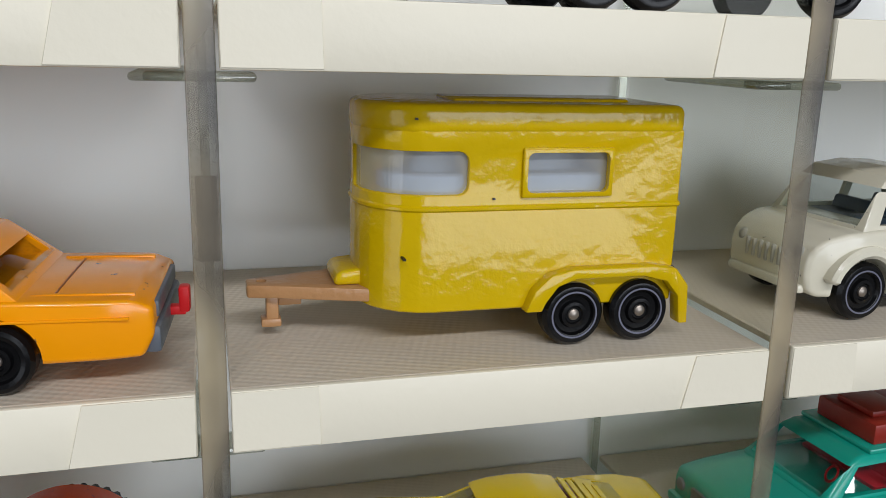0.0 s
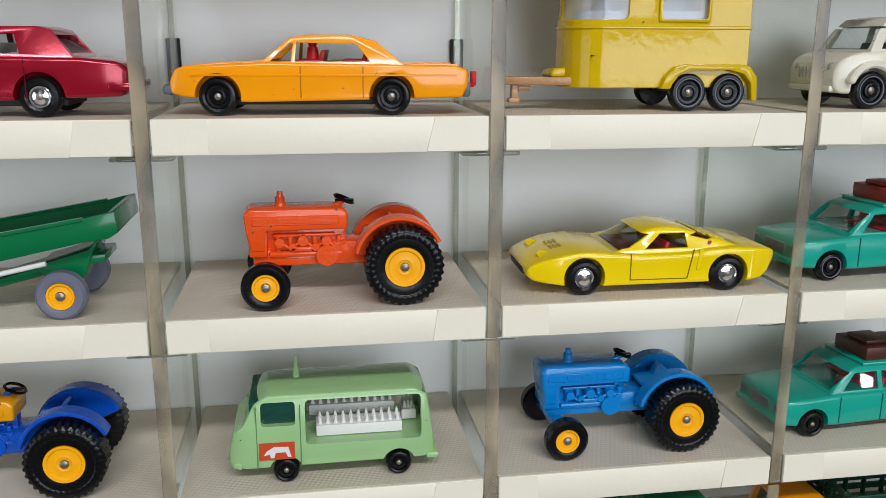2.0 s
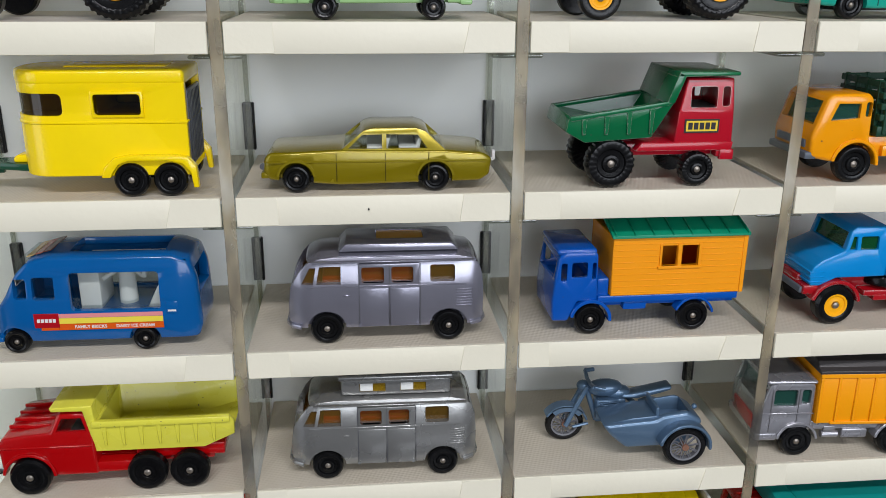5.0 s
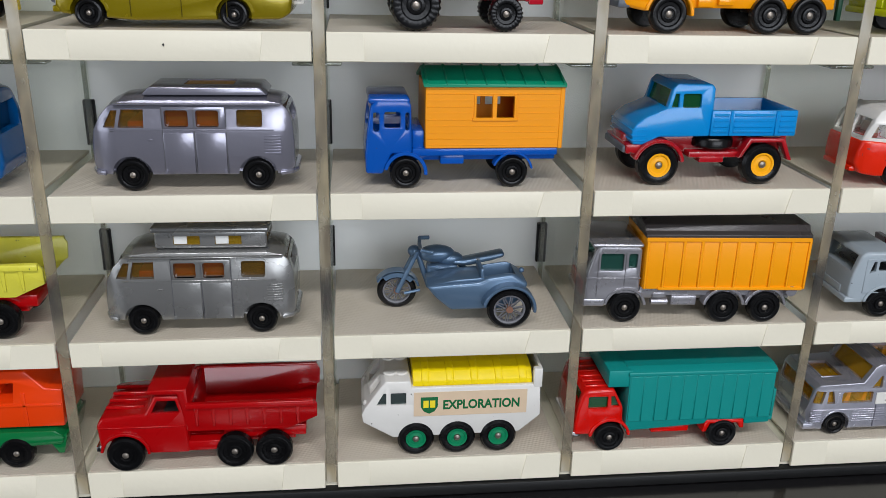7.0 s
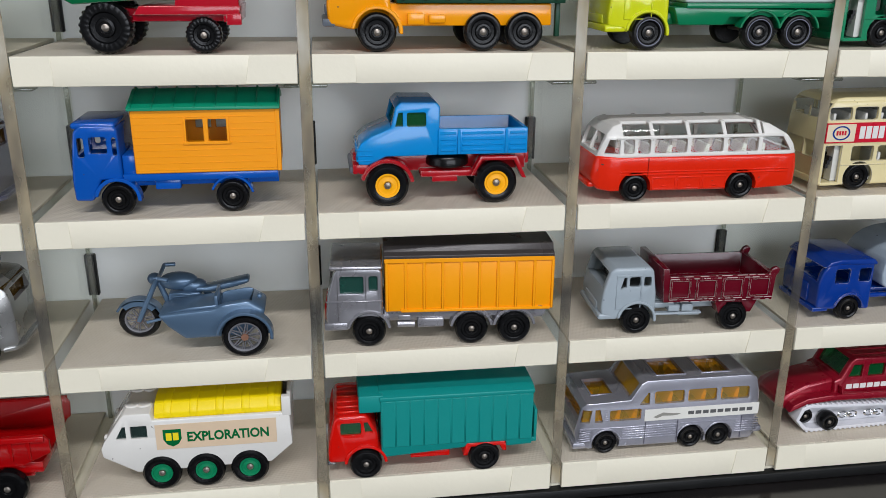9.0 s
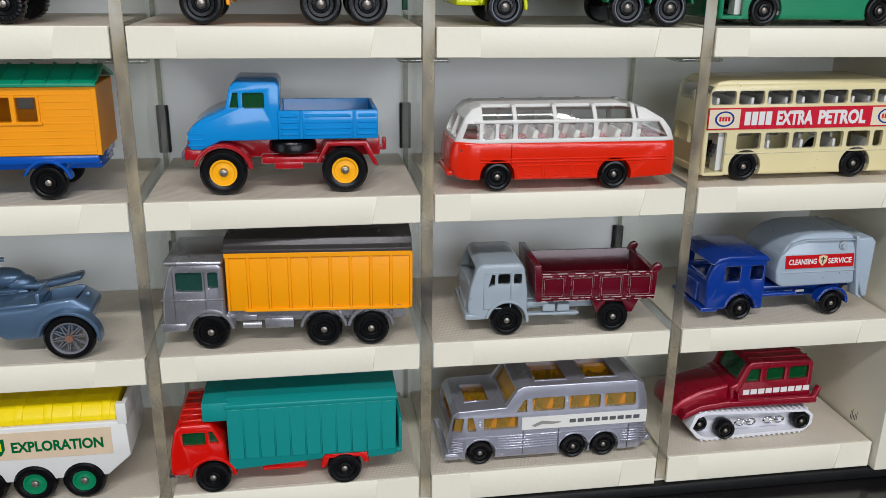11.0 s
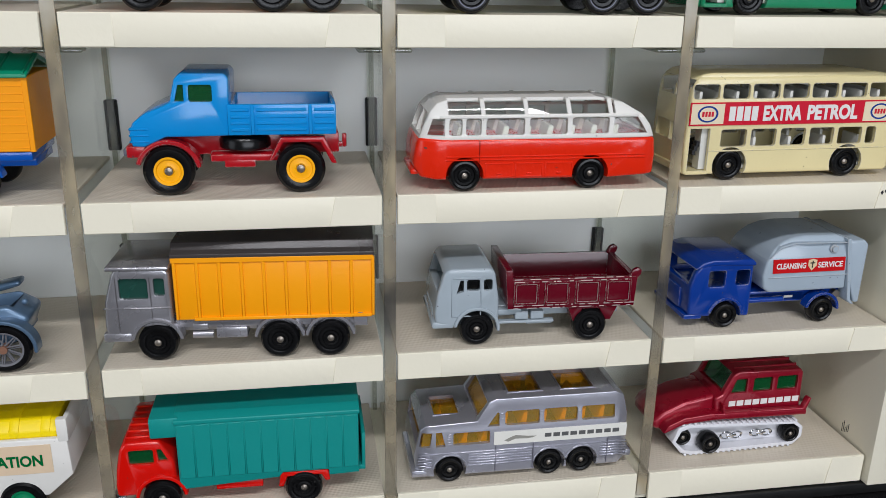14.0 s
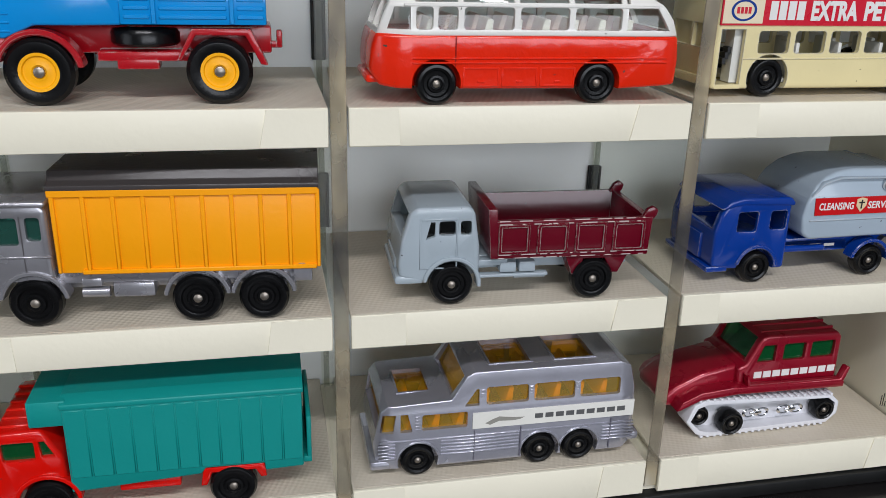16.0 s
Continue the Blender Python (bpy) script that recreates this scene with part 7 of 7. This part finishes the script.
t.add("bumper", block(75, 79.2, 0.8, 27.2, 4.4, 7.2, 0.9), LILAC)
for wx in (13.2, 48.6, 60.4):
    t.add("arch_bead", arch(wx, 4.8, 5.7, 6.3, 6, 174, -0.15, 0.6, 14, 0.1), LILAC)
    t.wheel(wx, 4.8, 3.8, y=0.1)

# tracked snow vehicle
CRIM = metallic(150, 14, 40, rough=0.28, metal=0.3)
t = Toy("snow_tractor", "dark red toy snow tractor with white tracks", 279.4, 7.6, 0, 27, 1.5)
cab(t, [(21.4, 14), (20.8, 21.6), (23.6, 22.6), (27.4, 30.6), (29.4, 31.8), (54, 31.2), (55.4, 29.6), (55.8, 13.4)], 3.0, 24, CRIM, [((26.6, 23), (28.6, 28.6), (33.0, 28.6), (33.0, 23)), (35.6, 43.2, 23, 28.6), (45.2, 53.4, 23, 28.6)],
    [(21, 23.2), (24.4, 23.2), (28.4, 30), (24, 31)], DEEP_GREEN, bev=0.8, hollow=[(24, 20), (54.4, 20), (54.2, 30.2), (28.6, 30.2)])
for k in range(4):
    t.add("roof_rib", block(29, 54, 6 + k * 4.6, 6.8 + k * 4.6, 31.0, 32.0, 0.25, 1), CRIM)
t.add("bonnet", prism([(-1.6, 10), (-2, 13.4), (2.0, 16.6), (10, 20.2), (22, 22.4), (22, 11.6), (4, 9)], 4.6, 22.4, 1.6, 4), CRIM)
for yy in (0, 20.6):
    t.add("track_guard", merge(prism([(0.4, 10.4), (2, 13.6), (8, 16.2), (18, 17.0), (57, 15.4), (57, 13.4), (20, 14.4), (8, 13.6)], yy, yy + 6.4, 0.5, 2)), CRIM)
t.add("running_board", prism([(23.4, 15), (56.6, 14.4), (58.4, 20), (57.2, 20.2), (55.6, 16.2), (24, 16.8), (23.6, 20.4), (22.6, 20.2)], 0.2, 2.8, 0.4, 2), CRIM)
TRK = plastic(226, 226, 230)
for yy in (0.3, 20.4):
    loop = [(4.2, 6.4), (6.2, 11.8), (9.6, 13.2), (54, 10.6), (56.8, 8), (56.8, 4), (53.4, 0.9), (12, 0.6), (8, 1.8)]
    tr = cut(prism(loop, yy, yy + 6.2, 0.3, 2), prism(inset(loop, 1.4), yy - 1, yy + 4.4))
    tk = t.add("track", tr, TRK, "white rubber track")
    for k in range(20):
        t.add("track_cleat", moved(block(-0.5, 0.5, yy - 0.1, yy + 6.3, -0.5, 0.5, 0.2, 1), Matrix.Translation((8 + k * 2.4, 0, 13.4 - k * 0.132 if k else 13.2))), TRK, "", tk)
        t.add("track_cleat", moved(block(-0.5, 0.5, yy - 0.1, yy + 6.3, -0.45, 0.45, 0.2, 1), Matrix.Translation((10 + k * 2.2, 0, 0.75))), TRK, "", tk)
for cx in (28, 40):
    t.add("bogie_spring", merge(*[moved(lathe([(1.1, 0), (1.5, -0.3), (1.9, 0), (1.5, 0.3)], 20), Matrix.Translation((cx + d, 1.2, 6.8 - d * 0.02)) @ Matrix.Diagonal((1.3, 1, 0.9, 1))) for d in (-2.2, 2.2)], block(cx - 2, cx + 2, 0.9, 1.6, 6.3, 7.2, 0.2)), CHROME)
t.wheel(8.8, 3.2, 3.6, y=0.8, z=7.6)
t.wheel(19.4, 4.0, 4.4, y=-0.6, z=4.6)
t.wheel(52.2, 3.6, 4.0, y=0.2, z=5.4)
lt = t.add("name_backing", block(26.6, 55, 2.75, 3.1, 17.4, 17.5), CRIM)
t.bars(26.4, 54.6, 17.9, 20.0, WHITE, y=2.8, n=9, gap=0.6)

# ---- toys: farm trailer and crane, partly hidden at the end of the rack ----
FARM = paint(6, 104, 62, rough=0.28, chips=0.03)
t = Toy("farm_trailer", "green toy farm trailer with grey tyres and yellow hubs", -152, 5.0, 5, 30, 0)
t.add("chassis", merge(prism([(0, 3.8), (3, 3), (42, 12.6), (48, 13.4), (48, 15.6), (40, 15)], 8, 22, 0.4), prism([(30, 13), (44, 17), (47, 21), (42, 8.4), (36, 5)], 7, 23, 0.6), rod((8, 9, 8), (34, 9, 13.4), 0.8, 10)), FARM)
bo = prism([(-8, 9.6), (44.6, 20.4), (50.8, 21.2), (53.4, 22.8), (52.8, 28.4), (45, 26.6), (-9, 17.6)], 0.6, 29.4, 0.35, 2)
bi = prism([(-6, 11.6), (44.4, 21.8), (50.6, 22.8), (51.6, 45), (-8, 45)], 1.8, 28.2)
t.add("trailer_body", cut(bo, bi, bev=0.12), FARM, "open green trailer body")
t.add("body_rim", merge(prism([(-9, 17), (45, 26), (45, 27), (-9, 18)], 0.2, 2, 0.2, 1), prism([(-9, 17), (45, 26), (45, 27), (-9, 18)], 28, 29.8, 0.2, 1)), FARM)
t.add("tipping_rod", rod((-4, 4, 6.6), (34, 4, 14.4), 0.7, 10), WHITE, "pale rod")
t.wheel(37.8, 6.4, 5.0, hub=YHUB, hub_r=0.56, tyre=RUBBER, y=-0.4)

CRANE = paint(222, 72, 24, rough=0.3, chips=0.02)
t = Toy("mobile_crane", "orange toy mobile crane on a green carrier", -165, 5.0, 0, 28, 0)
t.add("carrier", merge(prism([(2, 8), (4, 14.6), (66, 14.6), (69, 12), (68, 9), (4, 6)], 1, 27, 0.6), block(6, 64, 6, 22, 6, 10, 0.4), prism([(63, 10), (66, 4.6), (68, 4.6), (70, 13)], 2, 26, 0.4)), paint(14, 106, 58))
t.add("carrier_panel", block(20, 44, 0.6, 1.4, 9, 13.6, 0.3), paint(14, 106, 58))
t.add("turntable", moved(lathe([(0, 0), (10, 0), (10.4, 0.5), (10.4, 2), (0, 2)], 32), Matrix.Translation((52, 14, 16.4)) @ pose(0, 0, 0, 90, 0, 0)), DARK)
t.add("crane_cabin", cut(prism([(40, 16), (69.6, 16), (70.2, 31), (64.4, 31.6), (58.6, 38.6), (46, 38.8), (41, 30)], 2, 26, 0.6), prism([(43, 26), (53, 26), (54, 34), (47, 34)], -2, 30), bev=0.15), CRANE, "orange crane cabin")
t.add("cabin_rib", merge(block(42, 69.6, 1.6, 2.4, 24.4, 25.4, 0.2), block(56, 57.4, 1.6, 2.4, 16.6, 30, 0.2)), CRANE)
t.add("boom", prism([(0, 30), (2, 33), (46, 30), (46, 24)], 10, 18, 0.5), CRANE)
for wx in (9, 21, 40, 51.8):
    t.wheel(wx, 6.0, 4.6)

# upper row: only wheels and undersides show
UP = paint(58, 62, 70, rough=0.3)
for name, label, x0, w1, w2 in (("flat_lorry", "dark toy lorry with twin rear axles", 12, (14, 43.5, 53.5), 70), ("flat_lorry", "dark toy lorry standing on the upper tray", 91.0, (6.0, 52), 68)):
    t = Toy(name, label, x0, 6.0, 7, 28)
    t.add("chassis", merge(block(2, w2, 4, 24, 6.4, 10, 0.5), block(20, w2, 1, 27, 9.8, 13, 0.4)), UP)
    t.add("cab", cut(prism([(0.6, 7), (1, 18), (3, 27), (18, 28), (20, 26), (20.6, 8)], 1, 27, 1.2, 3), window(6, 15, 18, 24.4), bev=0.15), UP)
    t.add("load_bed", tub(21, w2, 0.8, 27.2, 13, 22, 1.2, 1.2), UP)
    for wx in w1:
        t.wheel(wx, 5.6, 4.4)
